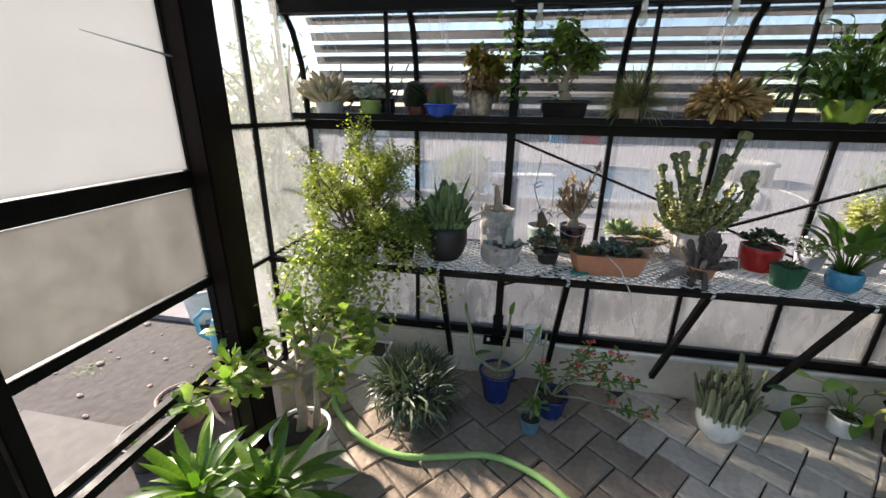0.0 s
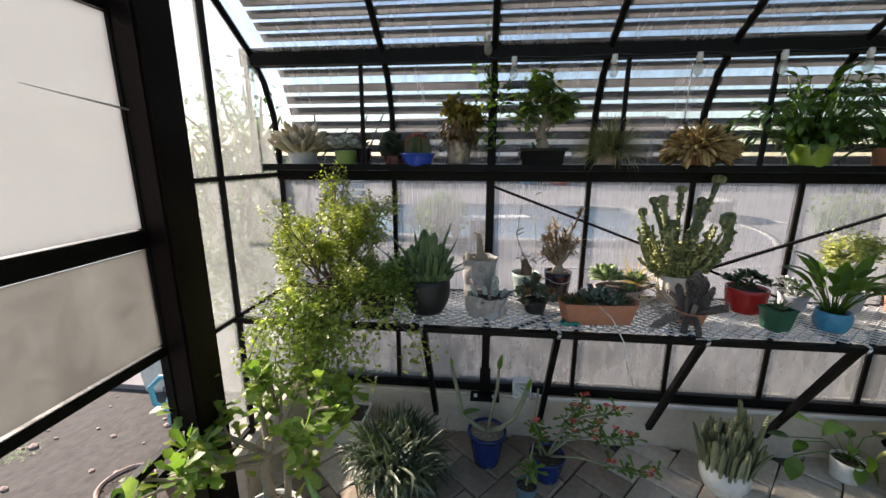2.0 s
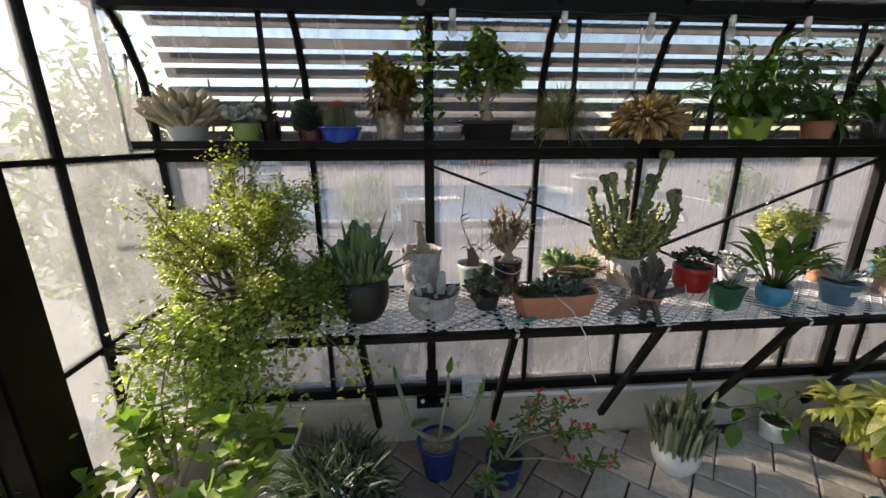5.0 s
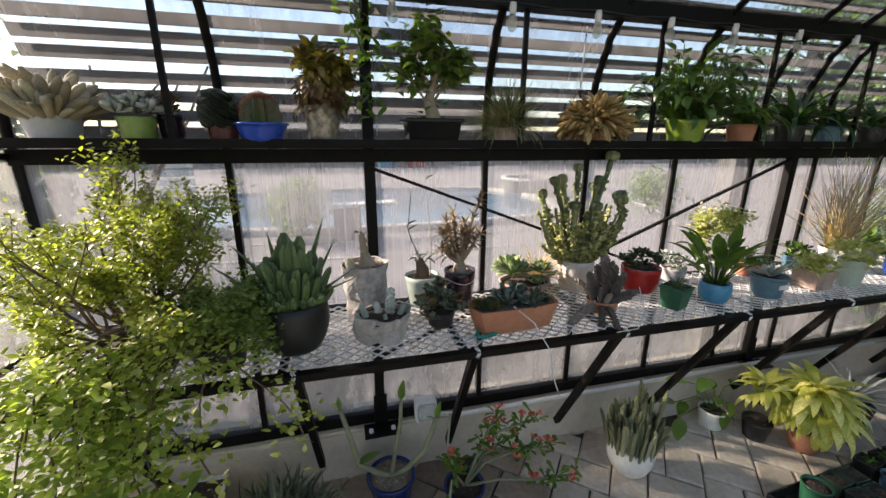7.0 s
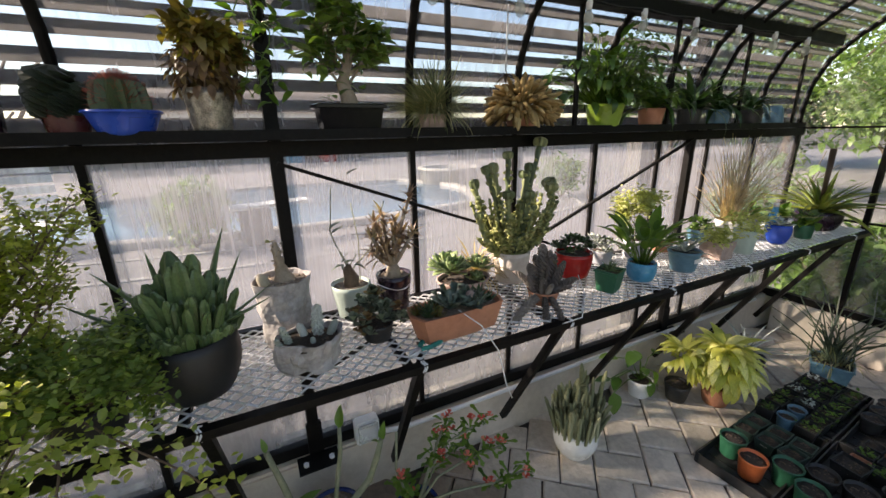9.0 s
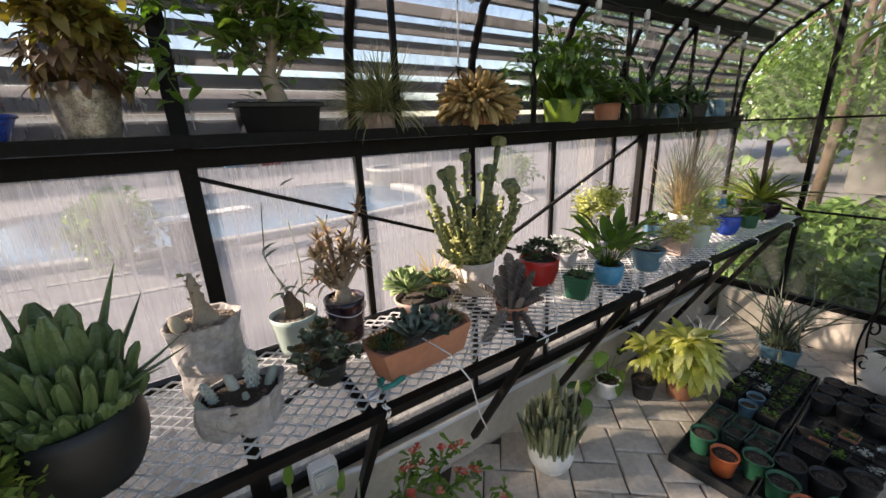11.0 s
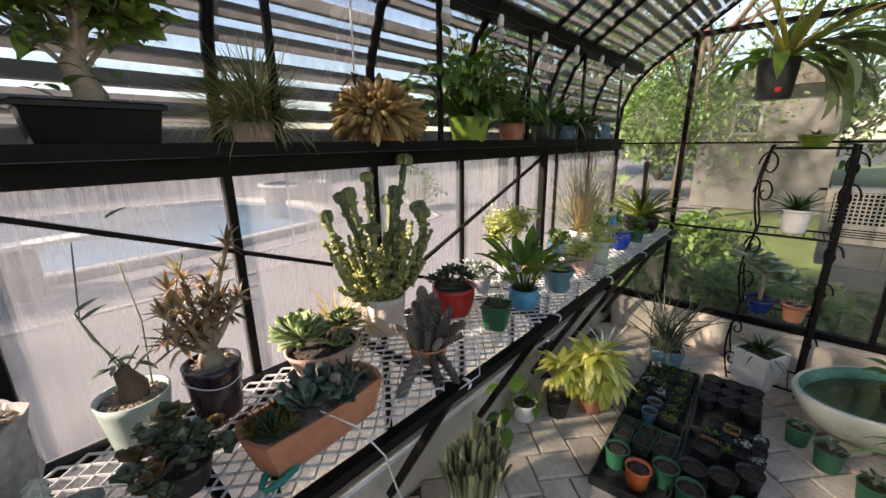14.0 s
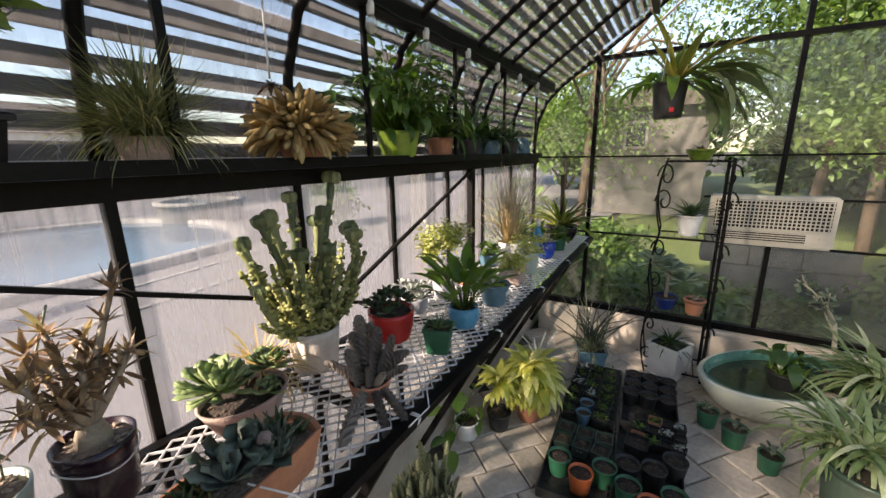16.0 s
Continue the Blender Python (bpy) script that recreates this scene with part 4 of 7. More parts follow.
def agave_pot():
    o = root("potted_agave", (1.32, 2.295, BZ), "bright green agave rosettes sharing a wide tan clay bowl", "planter", GB)
    z = pot(o, 0.105, 0.07, 0.08, PINKPOT, squash=(1.1, 0.85), label="wide tan clay bowl")
    rosette(o, leaf_meshes(L_AGAVE, "spoon", 0.36, (-30, -12, 5), 7, 0.35, 0.2), (-0.055, 0.015, z + 0.045), 92, 0.10, 0, 88, random.Random(58))
    rosette(o, leaf_meshes(L_AGAVE, "spoon", 0.4, (-30, -12, 5), 6, 0.35, 0.2), (0.085, 0.02, z + 0.035), 66, 0.072, 5, 85, random.Random(46))
    rosette(o, leaf_meshes(L_AGAVE, "spoon", 0.5, (-35, -15), 5, 0.35, 0.3), (0.03, -0.05, z + 0.012), 40, 0.046, 8, 85, random.Random(47))
    # Added pale plant that imitates a reflection of bench plants in the back pane.
    o = root("potted_grass", (1.42, 2.375, BZ), "pale wispy blades in a small pot, imitating a reflection in the pane", "potted plant", GB)
    z = pot(o, 0.04, 0.032, 0.06, TERRA)
    rnd = random.Random(2)
    mats = [turn_matrix((0, 0, z), rnd.uniform(0, 6.28), rnd.uniform(0.5, 1.5), rnd.uniform(0.10, 0.21)) for _ in range(130)]
    tagged(cloud("blade_mass", BLADE, mats, L_STRAW, o), kind="stuff")


def crested_cactus():
    o = root("crested_euphorbia", (1.60, 2.35, BZ), "tall crested green cactus-like euphorbia in a whitewashed clay pot", "potted plant", GB)
    z = pot(o, 0.083, 0.07, 0.14, WHITEWASH, label="whitewashed clay pot")
    rnd = random.Random(12)
    knob = [finger_mesh(L_CACTUSTIP, 0.34, b, 0, 3, 5, "offset") for b in (0.0, 0.15)]
    crest = [finger_mesh(L_CACTUS, r, 0.05, 1, 6, 14, "crest") for r in (0.55, 0.7)]

    def limb(pts, r, cap, knobs, low=0.0, mt=L_CACTUS):
        """One wavy-edged stem with a rounded head and small knobs along it."""
        n = 16
        way = []
        for i in range(n + 1):
            t = i / n
            p = (1 - t) ** 2 * pts[0] + 2 * t * (1 - t) * pts[1] + t * t * pts[2]
            way.append(p + Vector((rnd.gauss(0, 1), rnd.gauss(0, 1), 0)) * 0.002)
        bm = bmesh.new()
        tube(bm, way, [r * (0.8 + 0.3 * i / n) * (1.16 if i % 2 else 0.84) for i in range(n + 1)], 6)
        part("stem", bm, mt, o)
        for j in range(knobs):
            t = rnd.uniform(low, 1.0)
            put(o, rnd.choice(knob), up_matrix(way[int(t * n)], rnd.uniform(0, 6.283), rnd.uniform(55, 100), r * 0.8 + rnd.uniform(0.008, 0.018)), "offset")
        if cap:
            d = (way[-1] - way[-3]).normalized()
            put(o, rnd.choice(crest), Matrix.Translation(way[-1] - d * cap * 0.35) @ d.to_track_quat('Z', 'Y').to_matrix().to_4x4() @ Matrix.Diagonal((cap, cap * 0.8, cap, 1)), "crest")

    for x, y, h, bow, r, cap in ((0.075, 0.0, 0.47, 0.35, 0.0135, 0.036), (-0.005, 0.03, 0.42, 0.9, 0.0135, 0.03), (-0.05, 0.02, 0.37, 0.5, 0.015, 0.04), (-0.085, -0.01, 0.37, 0.35, 0.012, 0.032), (0.035, -0.02, 0.37, 0.4, 0.014, 0.034),
                                 (0.125, 0.02, 0.29, 1.3, 0.015, 0.042), (0.10, -0.03, 0.28, 1.2, 0.014, 0.036), (-0.10, 0.03, 0.31, 0.7, 0.014, 0.036), (0.02, -0.05, 0.26, 0.8, 0.014, 0.034), (-0.04, -0.05, 0.27, 0.8, 0.013, 0.03), (0.06, 0.05, 0.33, 0.8, 0.014, 0.034)):
        limb([Vector((x * 0.2, y * 0.3, z - 0.01)), Vector((x * 1.85 * bow, y * 0.9, z + h * 0.36)), Vector((x * 1.75, y * 1.2, z + h))], r * 0.85, cap * 1.1, 30, 0.1)
    for x, y, h, bow in ((-0.16, -0.02, 0.19, 0.9), (0.15, -0.03, 0.15, 1.0), (-0.12, 0.05, 0.16, 0.8), (0.13, 0.05, 0.2, 0.9)):
        limb([Vector((x * 0.2, y * 0.3, z - 0.01)), Vector((x * 1.15 * bow, y, z + h * 0.25)), Vector((x * 1.15, y, z + h))], 0.010, 0.028, 34)
    for k in range(44):
        a, f = k * GOLDEN, math.sqrt((k + 0.5) / 44)
        x, y, h = 0.165 * f * math.cos(a), 0.10 * f * math.sin(a) - 0.015, rnd.uniform(0.10, 0.27)
        limb([Vector((x * 0.4, y * 0.4, z - 0.01)), Vector((x * 0.9, y * 0.9, z + h * 0.4)), Vector((x * 1.3, y * 1.3, z + h))], 0.0055, 0.015 if k % 3 == 0 else 0, 30, 0.12, L_CACTUSTIP if k % 4 else L_CACTUS)


def grey_cactus():
    o = root("sprawling_cactus", (1.56, 2.085, BZ), "dark purple-grey knobbly cactus sprawling over a terracotta bowl", "potted plant", GB)
    z = pot(o, 0.062, 0.048, 0.055, TERRA, label="terracotta bowl")
    rnd = random.Random(15)
    st = [finger_mesh(L_PURPLEGREY, 0.115, b, 2, 20, 12) for b in (0.05, 0.3, 0.5)]
    for az, ln, l, me in ((0, 4, 0.16, 0), (1.5, 12, 0.15, 0), (2.9, 14, 0.14, 0), (0.4, 22, 0.12, 1), (3.5, 80, 0.17, 2), (5.2, 40, 0.10, 1), (5.9, 45, 0.12, 1), (2.2, 35, 0.12, 1), (4.4, 35, 0.09, 0), (0.0, 62, 0.13, 1), (3.9, 20, 0.10, 0), (1.0, 15, 0.19, 0), (0.8, 30, 0.13, 0), (5.5, 12, 0.11, 0)):
        put(o, st[me], up_matrix((0.025 * math.cos(az), 0.025 * math.sin(az), z - 0.008), az, ln, l, 0.9), "stem")
    for k in range(4):
        az = 0.6 + k * GOLDEN
        put(o, st[k % 2], up_matrix((0.04 * math.cos(az), 0.03 * math.sin(az), z - 0.008), az, 6 + 3 * k, rnd.uniform(0.09, 0.17), 0.7), "stem")
    for az in (4.1, 4.5):
        put(o, st[2], up_matrix((0.05 * math.cos(az), 0.05 * math.sin(az), z), az, 100, 0.13, 0.8), "stem")


def red_pot():
    o = root("potted_succulent", (1.875, 2.25, BZ), "dark rosette succulents in a glossy red pot", "potted plant", GB)
    z = pot(o, 0.085, 0.066, 0.115, REDGLAZE, belly=0.006)
    rnd = random.Random(21)
    me = leaf_meshes(L_DEEP, "spoon", 0.55, (-30, -5, 15), 4, 0.3, 0.25)
    for k in range(15):
        f, a = math.sqrt((k + 0.5) / 15), k * GOLDEN
        rosette(o, me, (0.085 * f * math.cos(a), 0.08 * f * math.sin(a), z + 0.075 - 0.06 * f + rnd.uniform(0, 0.02)), 14, 0.04, 0, 80, rnd)


def green_square():
    o = root("potted_haworthia", (1.875, 2.045, BZ), "small dark aloe in a square dark green plastic pot", "potted plant", GB, turn=20)
    z = pot(o, 0.048, 0.036, 0.095, GREENPL, square=0.9, rim=0.01)
    rosette(o, leaf_meshes(L_ALOE, "spear", 0.2, (-10, 10), 4, 0.3, 0.4), (0, 0, z), 26, 0.065, 20, 85, random.Random(2))


def peace_lily():
    o = root("potted_peace_lily", (2.10, 2.065, BZ), "glossy broad-leaved green plant in a teal blue pot", "potted plant", GB)
    z = pot(o, 0.058, 0.048, 0.085, TEALGLAZE, belly=0.008)
    rnd = random.Random(31)
    lv = leaf_meshes(L_FRESH, "ovate", 0.36, (20, 45, 70), 7, 0.3)
    for i in range(38):
        a = i * GOLDEN
        ln = rnd.uniform(8, 50)
        h = rnd.uniform(0.08, 0.17)
        b = Vector((0.02 * math.cos(a), 0.02 * math.sin(a), z))
        e = b + Vector((math.sin(radians(ln)) * math.cos(a), math.sin(radians(ln)) * math.sin(a), math.cos(radians(ln)))) * h
        bm = bmesh.new()
        tube(bm, [b, b.lerp(e, 0.5) + Vector((0, 0, 0.01)), e], 0.0022, 4)
        part("stalk", bm, L_FRESH, o)
        put(o, rnd.choice(lv), turn_matrix(e, a, radians(80 - ln * 0.9 + rnd.uniform(-15, 15)), rnd.uniform(0.09, 0.15)))


def bench_east():
    rnd = random.Random(41)
    o = root("potted_agave", (2.375, 2.05, BZ), "grey-green agave in a dark slate blue plastic pot", "potted plant", GB)
    z = pot(o, 0.07, 0.052, 0.10, SLATEBLUE, rim=0.012)
    rosette(o, leaf_meshes(L_SILVER, "spear", 0.2, (-10, 15, 35), 5, 0.35, 0.15), (0, 0, z), 20, 0.14, 12, 80, rnd)
    boxes_part("plant_tag", [((0.0, -0.066, 0.062), (0.05, 0.002, 0.02))], WHITEGLAZE, o, "white paper tag")
    o = root("potted_herb", (2.35, 2.30, BZ), "airy pale yellow-green herb in a grey pot", "potted plant", GB)
    z = pot(o, 0.06, 0.048, 0.1, GREYPOT)
    limbs, tw = branching((0, 0, z), (0, 0, 1), 0.1, 0.004, 3, rnd, 0.8, 0.75, 4)
    limbs_part("branchwork", limbs, GREYSTEM, o, 4)
    cloud("leaves", SMALL_LEAF, twig_leaves(tw, rnd, 5, 0.022, 0.8, 0.016), L_PALEFLOWER, o)
    for x, y, mt, lab in ((2.13, 2.32, GREYPOT, "grey rosettes in a shallow grey bowl"), (2.58, 2.30, TERRA, "small trailing succulents in a terracotta pot"), (2.95, 2.33, SLATEBLUE, "leafy seedlings in a dark blue pot")):
        o = root("potted_succulent", (x, y, BZ), lab, "potted plant", GB)
        z = pot(o, 0.06, 0.05, 0.07, mt)
        me = leaf_meshes(rnd.choice((L_SILVER, L_GREYGREEN, L_FRESH)), "spoon", 0.5, (-20, 10), 4, 0.3, 0.2)
        for k in range(8):
            a = k * GOLDEN
            f = math.sqrt((k + 0.5) / 8)
            rosette(o, me, (0.055 * f * math.cos(a), 0.055 * f * math.sin(a), z + rnd.uniform(0, 0.06)), 12, 0.05, 0, 80, rnd)
    o = root("potted_succulent", (2.70, 2.085, BZ), "yellowish succulents in a weathered square pink pot", "potted plant", GB)
    z = pot(o, 0.06, 0.055, 0.09, PINKPOT, square=0.85, rough=0.006)
    cloud("leaves", SMALL_LEAF, twig_leaves([(Vector((rnd.uniform(-0.07, 0.07), rnd.uniform(-0.06, 0.06), z + rnd.uniform(0, 0.07))), None) for _ in range(70)], rnd, 5, 0.028, 1, 0.012), L_PALEFLOWER, o)
    o = root("potted_sedum", (2.90, 2.06, BZ), "pale flowering sedum in a tall sage green pot", "potted plant", GB)
    z = pot(o, 0.058, 0.042, 0.13, SAGE)
    cloud("leaves", SMALL_LEAF, twig_leaves([(Vector((rnd.gauss(0, 0.055), rnd.gauss(0, 0.05), z + rnd.uniform(0.0, 0.09))), None) for _ in range(90)], rnd, 5, 0.024, 1, 0.012), L_PALEFLOWER, o)
    o = root("dry_grass_plant", (3.12, 2.26, BZ), "tall dry straw-coloured twiggy plant in a white pot", "potted plant", GB)
    z = pot(o, 0.075, 0.06, 0.12, WHITEGLAZE)
    bm = bmesh.new()
    for i in range(190):
        a, ln, l = rnd.uniform(0, 6.28), abs(rnd.gauss(0, 30)), rnd.uniform(0.2, 0.52)
        b = Vector((rnd.uniform(-0.04, 0.04), rnd.uniform(-0.04, 0.04), z))
        d = Vector((math.sin(radians(ln)) * math.cos(a), math.sin(radians(ln)) * math.sin(a), math.cos(radians(ln))))
        m = b + d * l * 0.5 + Vector((rnd.gauss(0, 0.012), rnd.gauss(0, 0.012), 0.01))
        tube(bm, [b, m, b + d * l + Vector((rnd.gauss(0, 0.02), rnd.gauss(0, 0.02), -0.01))], [0.0022, 0.0018, 0.001], 3)
    tagged(part("twig_mass", bm, L_STRAW, o), kind="stuff")
    o = root("glazed_jar", (3.27, 2.07, BZ), "small white and blue glazed jar with pale leaves", "potted plant", GB)
    z = pot(o, 0.055, 0.04, 0.11, DISHBLUE, belly=0.012)
    rosette(o, leaf_meshes(L_SILVER, "spoon", 0.5, (0, 20), 4, 0.3, 0.15), (0, 0, z), 18, 0.08, 5, 80, rnd)
    o = root("water_bottle", (3.42, 2.17, BZ), "clear pale blue plastic bottle lying among the pots", "bottle")
    bm = bmesh.new()
    lathe(bm, [(0.03, 0), (0.034, 0.01), (0.034, 0.12), (0.015, 0.16), (0.014, 0.18)], 18)
    part("body", bm, TEALGLAZE, o)
    bm = bmesh.new()
    lathe(bm, [(0.016, 0.18), (0.016, 0.2), (0.008, 0.205)], 14)
    part("cap", bm, WHITEGLAZE, o)
    for x, y, mt in ((3.52, 2.05, GREENPL), (3.6, 2.22, BLACKPL), (3.45, 2.30, GREYPOT)):
        o = root("potted_seedling", (x, y, BZ), "leafy seedlings in a small nursery pot", "potted plant", GB)
        z = pot(o, 0.05, 0.04, 0.085, mt)
        cloud("leaves", OVATE_LEAF, [turn_matrix((rnd.gauss(0, 0.02), rnd.gauss(0, 0.02), z + rnd.uniform(0, 0.08)), rnd.uniform(0, 6.28), rnd.uniform(0, 1.2), rnd.uniform(0.04, 0.08)) for _ in range(60)], L_FRESH, o)
    o = root("potted_staghorn", (3.86, 2.12, BZ), "broad-leaved aloe with upright bloom in a dark bowl", "potted plant", GB)
    z = pot(o, 0.12, 0.09, 0.12, PURPLE, belly=0.015)
    rosette(o, leaf_meshes(L_YELLOWGREEN, "spear", 0.14, (15, 35, 60), 7, 0.35, 0.12), (0, 0, z), 40, 0.42, 15, 84, rnd)
    bm = bmesh.new()
    tube(bm, [(0, 0, z), (-0.01, 0, z + 0.2), (-0.02, 0, z + 0.4)], [0.012, 0.014, 0.018], 8)
    part("bloom_stalk", bm, L_BROWN, o)


def secateurs():
    o = root("secateurs", (0.99, 1.985, BZ + 0.008), "teal-handled garden secateurs lying on the mesh", "tool", turn=25)
    for s in (1, -1):
        bm = bmesh.new()
        tube(bm, [(0.0, 0.004 * s, 0), (0.03, 0.02 * s, 0.0), (0.07, 0.024 * s, 0.0), (0.1, 0.016 * s, 0.0)], [0.006, 0.008, 0.008, 0.006], 8)
        part("handle", bm, surface("teal_rubber", (0.0, 0.16, 0.13), (0.01, 0.24, 0.2), 9, 0.5), o)
        bm = bmesh.new()
        tube(bm, [(0.0, 0.003 * s, 0), (-0.03, 0.01 * s, 0), (-0.055, 0.0, 0)], [0.006, 0.007, 0.001], 6)
        part("blade", bm, GALV, o)


for f in (haworthia_bowl, carved_planters, sage_pot, frilly_succulent, euphorbia_pot, trough, agave_pot, crested_cactus, grey_cactus, red_pot, green_square, peace_lily, bench_east, secateurs):
    f()


# ---- things on the hanging shelf ----
GS = "plants on the hanging shelf"


def shelf_west():
    rnd = random.Random(51)
    o = root("potted_cactus", (-0.275, 2.36, SZ), "pale felted finger cactus in a light grey pot", "potted plant", GS)
    z = pot(o, 0.078, 0.06, 0.085, GREYPOT)
    fm = [finger_mesh(L_PALE, 0.12, b, 0, 7, 8) for b in (0.05, 0.2, 0.35)]
    clump(o, fm, (0, 0, z - 0.005), 0.062, 84, 0.115, 0.15, 62, rnd, fat=0.8)
    o = root("potted_rosette", (-0.045, 2.35, SZ), "silvery rounded rosettes in an olive green pot", "potted plant", GS)
    z = pot(o, 0.055, 0.046, 0.075, OLIVE)
    me = leaf_meshes(L_SILVER, "spoon", 0.6, (-40, -20), 5, 0.4, 0.35)
    for k in range(9):
        f, a = math.sqrt((k + 0.5) / 9), k * GOLDEN
        rosette(o, me, (0.075 * f * math.cos(a), 0.06 * f * math.sin(a), z + 0.07 - 0.05 * f), 17, 0.052, 0, 80, rnd)
    o = root("potted_rosette", (0.035, 2.395, SZ), "dark bronze rosettes in a dark pot", "potted plant", GS)
    z = pot(o, 0.04, 0.034, 0.085, PURPLE)
    me = leaf_meshes(L_BROWN, "spoon", 0.6, (-30, -10), 4, 0.3, 0.3)
    for k in range(11):
        rosette(o, me, (rnd.uniform(-0.05, 0.045), rnd.uniform(-0.03, 0.03), z + rnd.uniform(0.01, 0.075)), 13, 0.036, 0, 80, rnd)
    o = root("potted_cactus", (0.20, 2.37, SZ), "dark knobbly cactus in a maroon glazed pot", "potted plant", GS)
    z = pot(o, 0.052, 0.046, 0.07, MAROON)
    fm = [finger_mesh(L_DARK, 0.36, b, 2, 12, 14) for b in (0.0, 0.1)]
    for x, y, l in ((-0.022, 0.005, 0.125), (0.03, 0.01, 0.09), (0.025, -0.03, 0.06), (0.0, 0.03, 0.085), (-0.035, -0.025, 0.075), (0.05, -0.01, 0.075), (0.0, -0.035, 0.06), (-0.045, 0.02, 0.08)):
        put(o, rnd.choice(fm), up_matrix((x, y, z - 0.01), rnd.uniform(0, 6), rnd.uniform(0, 15), l), "stem")
    o = root("potted_cactus", (0.325, 2.335, SZ), "round red-spined cactus in a bright blue dish", "potted plant", GS)
    z = pot(o, 0.086, 0.06, 0.062, DISHBLUE, rim=0.008)
    put(o, finger_mesh(L_CACTUS, 0.46, 0.0, 1, 10, 26), up_matrix((0.0, 0, z - 0.02), 0, 0, 0.115), "stem")
    bm = bmesh.new()
    for k in range(460):
        a, e = rnd.uniform(0, 6.28), rnd.uniform(0.0, 1.5)
        c = Vector((0.054 * math.cos(a) * math.cos(e), 0.054 * math.sin(a) * math.cos(e), z + 0.028 + 0.066 * math.sin(e)))
        d = (c - Vector((0, 0, z + 0.02))).normalized() + Vector((rnd.gauss(0, 0.4), rnd.gauss(0, 0.4), rnd.gauss(0, 0.4)))
        tube(bm, [c, c + d.normalized() * 0.024], [0.0009, 0.0004], 3)
    tagged(part("spine_mass", bm, RED_SPINE, o), kind="stuff")
    o = root("potted_shrublet", (0.525, 2.345, SZ), "ochre and bronze drooping succulent shrub in a silvery mosaic pot", "potted plant", GS)
    z = pot(o, 0.066, 0.05, 0.12, MOSAIC)
    limbs, tw = branching((0, 0, z), (0, 0, 1), 0.07, 0.008, 3, rnd, 0.9, 0.72, 4)
    limbs_part("branchwork", limbs, DARKBARK, o)
    cloud("leaves", OVATE_LEAF, twig_leaves(tw, rnd, 4, 0.04, 1.2, 0.014), L_OCHRE, o)
    mats = [turn_matrix((rnd.uniform(0.045, 0.078) * math.cos(a), rnd.uniform(0.045, 0.078) * math.sin(a), z + rnd.uniform(0.01, 0.12)), a + rnd.uniform(-0.5, 0.5), rnd.uniform(-1.3, 0.1), rnd.uniform(0.03, 0.052)) for a in [rnd.uniform(0, 6.28) for _ in range(230)]]
    cloud("hanging_leaves", OVATE_LEAF, mats, L_BROWN, o)


def bonsai():
    rnd = random.Random(61)
    o = root("bonsai_tree", (0.92, 2.345, SZ), "leafy bonsai fig with swollen trunk in a black glazed tray", "bonsai", GS)
    z = pot(o, 0.053, 0.046, 0.085, BLACKGLAZE, square=0.8, squash=(2.1, 1.05), rim=0.014, label="black glazed tray")
    bm = bmesh.new()
    tube(bm, [(0, 0, z - 0.01), (0.005, 0, z + 0.03), (-0.012, 0, z + 0.08), (0.01, 0, z + 0.14), (0, 0, z + 0.19)], [0.036, 0.027, 0.02, 0.013, 0.008], 9)
    for a in (0.3, 2.4, 4.0, 5.2):
        tube(bm, [(0, 0, z + 0.02), (0.03 * math.cos(a), 0.03 * math.sin(a), z + 0.006), (0.055 * math.cos(a), 0.045 * math.sin(a), z - 0.004)], [0.014, 0.01, 0.004], 6)
    part("trunk", bm, BARK, o)
    limbs, tw = [], []
    for az, h, ln in ((0, 0.07, 1.0), (2.0, 0.09, 0.8), (3.3, 0.06, 1.0), (4.6, 0.10, 0.6), (1.0, 0.15, 0.3), (5.6, 0.12, 0.8), (3.9, 0.17, 0.3), (3.0, 0.13, 0.7), (0.5, 0.14, 1.2), (1.5, 0.19, 0.1), (6.1, 0.1, 1.5), (4.7, 0.2, 0.15)):
        a, b = branching((0, 0, z + h), (math.cos(az) * ln, math.sin(az) * ln * 0.7, 0.85), 0.080, 0.006, 2, rnd, 0.7, 0.7, 3)
        limbs += a
        tw += b
    limbs_part("branchwork", limbs, BARK, o)
    cloud("leaves", OVATE_LEAF, twig_leaves(tw[::2], rnd, 2, 0.052, 0.8, 0.016), L_BONSAI, o)
    low = leaf_meshes(L_MID, "ovate", 0.42, (30, 60))
    for k in range(8):
        put(o, low[k % 2], turn_matrix((-0.07 + 0.01 * k, -0.02, z + 0.01 * k), k * 1.3, 0.6, 0.05))


def post_vine():
    o = root("climbing_vine", (0.66, 2.36, SZ), "thin light green vine twining up the black post", "vine")
    rnd = random.Random(62)
    bm = bmesh.new()
    tw = []
    for s in range(3):
        pts = []
        for k in range(15):
            t = k / 14
            pts.append(Vector((0.035 * math.cos(7 * t + s * 2) + rnd.gauss(0, 0.01), -0.03 + 0.03 * math.sin(7 * t + s * 2), 0.1 + 0.5 * t)))
        tube(bm, pts, 0.002, 4)
        tw += [(p, None) for p in pts]
    for a in (0, 1, 2):
        pts = [Vector((0.03, -0.03, 0.3)) + Vector((0.05 * k, -0.01 * k * a, -0.03 * k + 0.02 * a * k)) for k in range(6)]
        tube(bm, pts, 0.0015, 4)
        tw += [(p, None) for p in pts[1:]]
    part("vine_stem", bm, L_FRESH, o)
    cloud("leaves", OVATE_LEAF, twig_leaves(tw, rnd, 3, 0.042, 1.0, 0.02), L_FRESH, o)


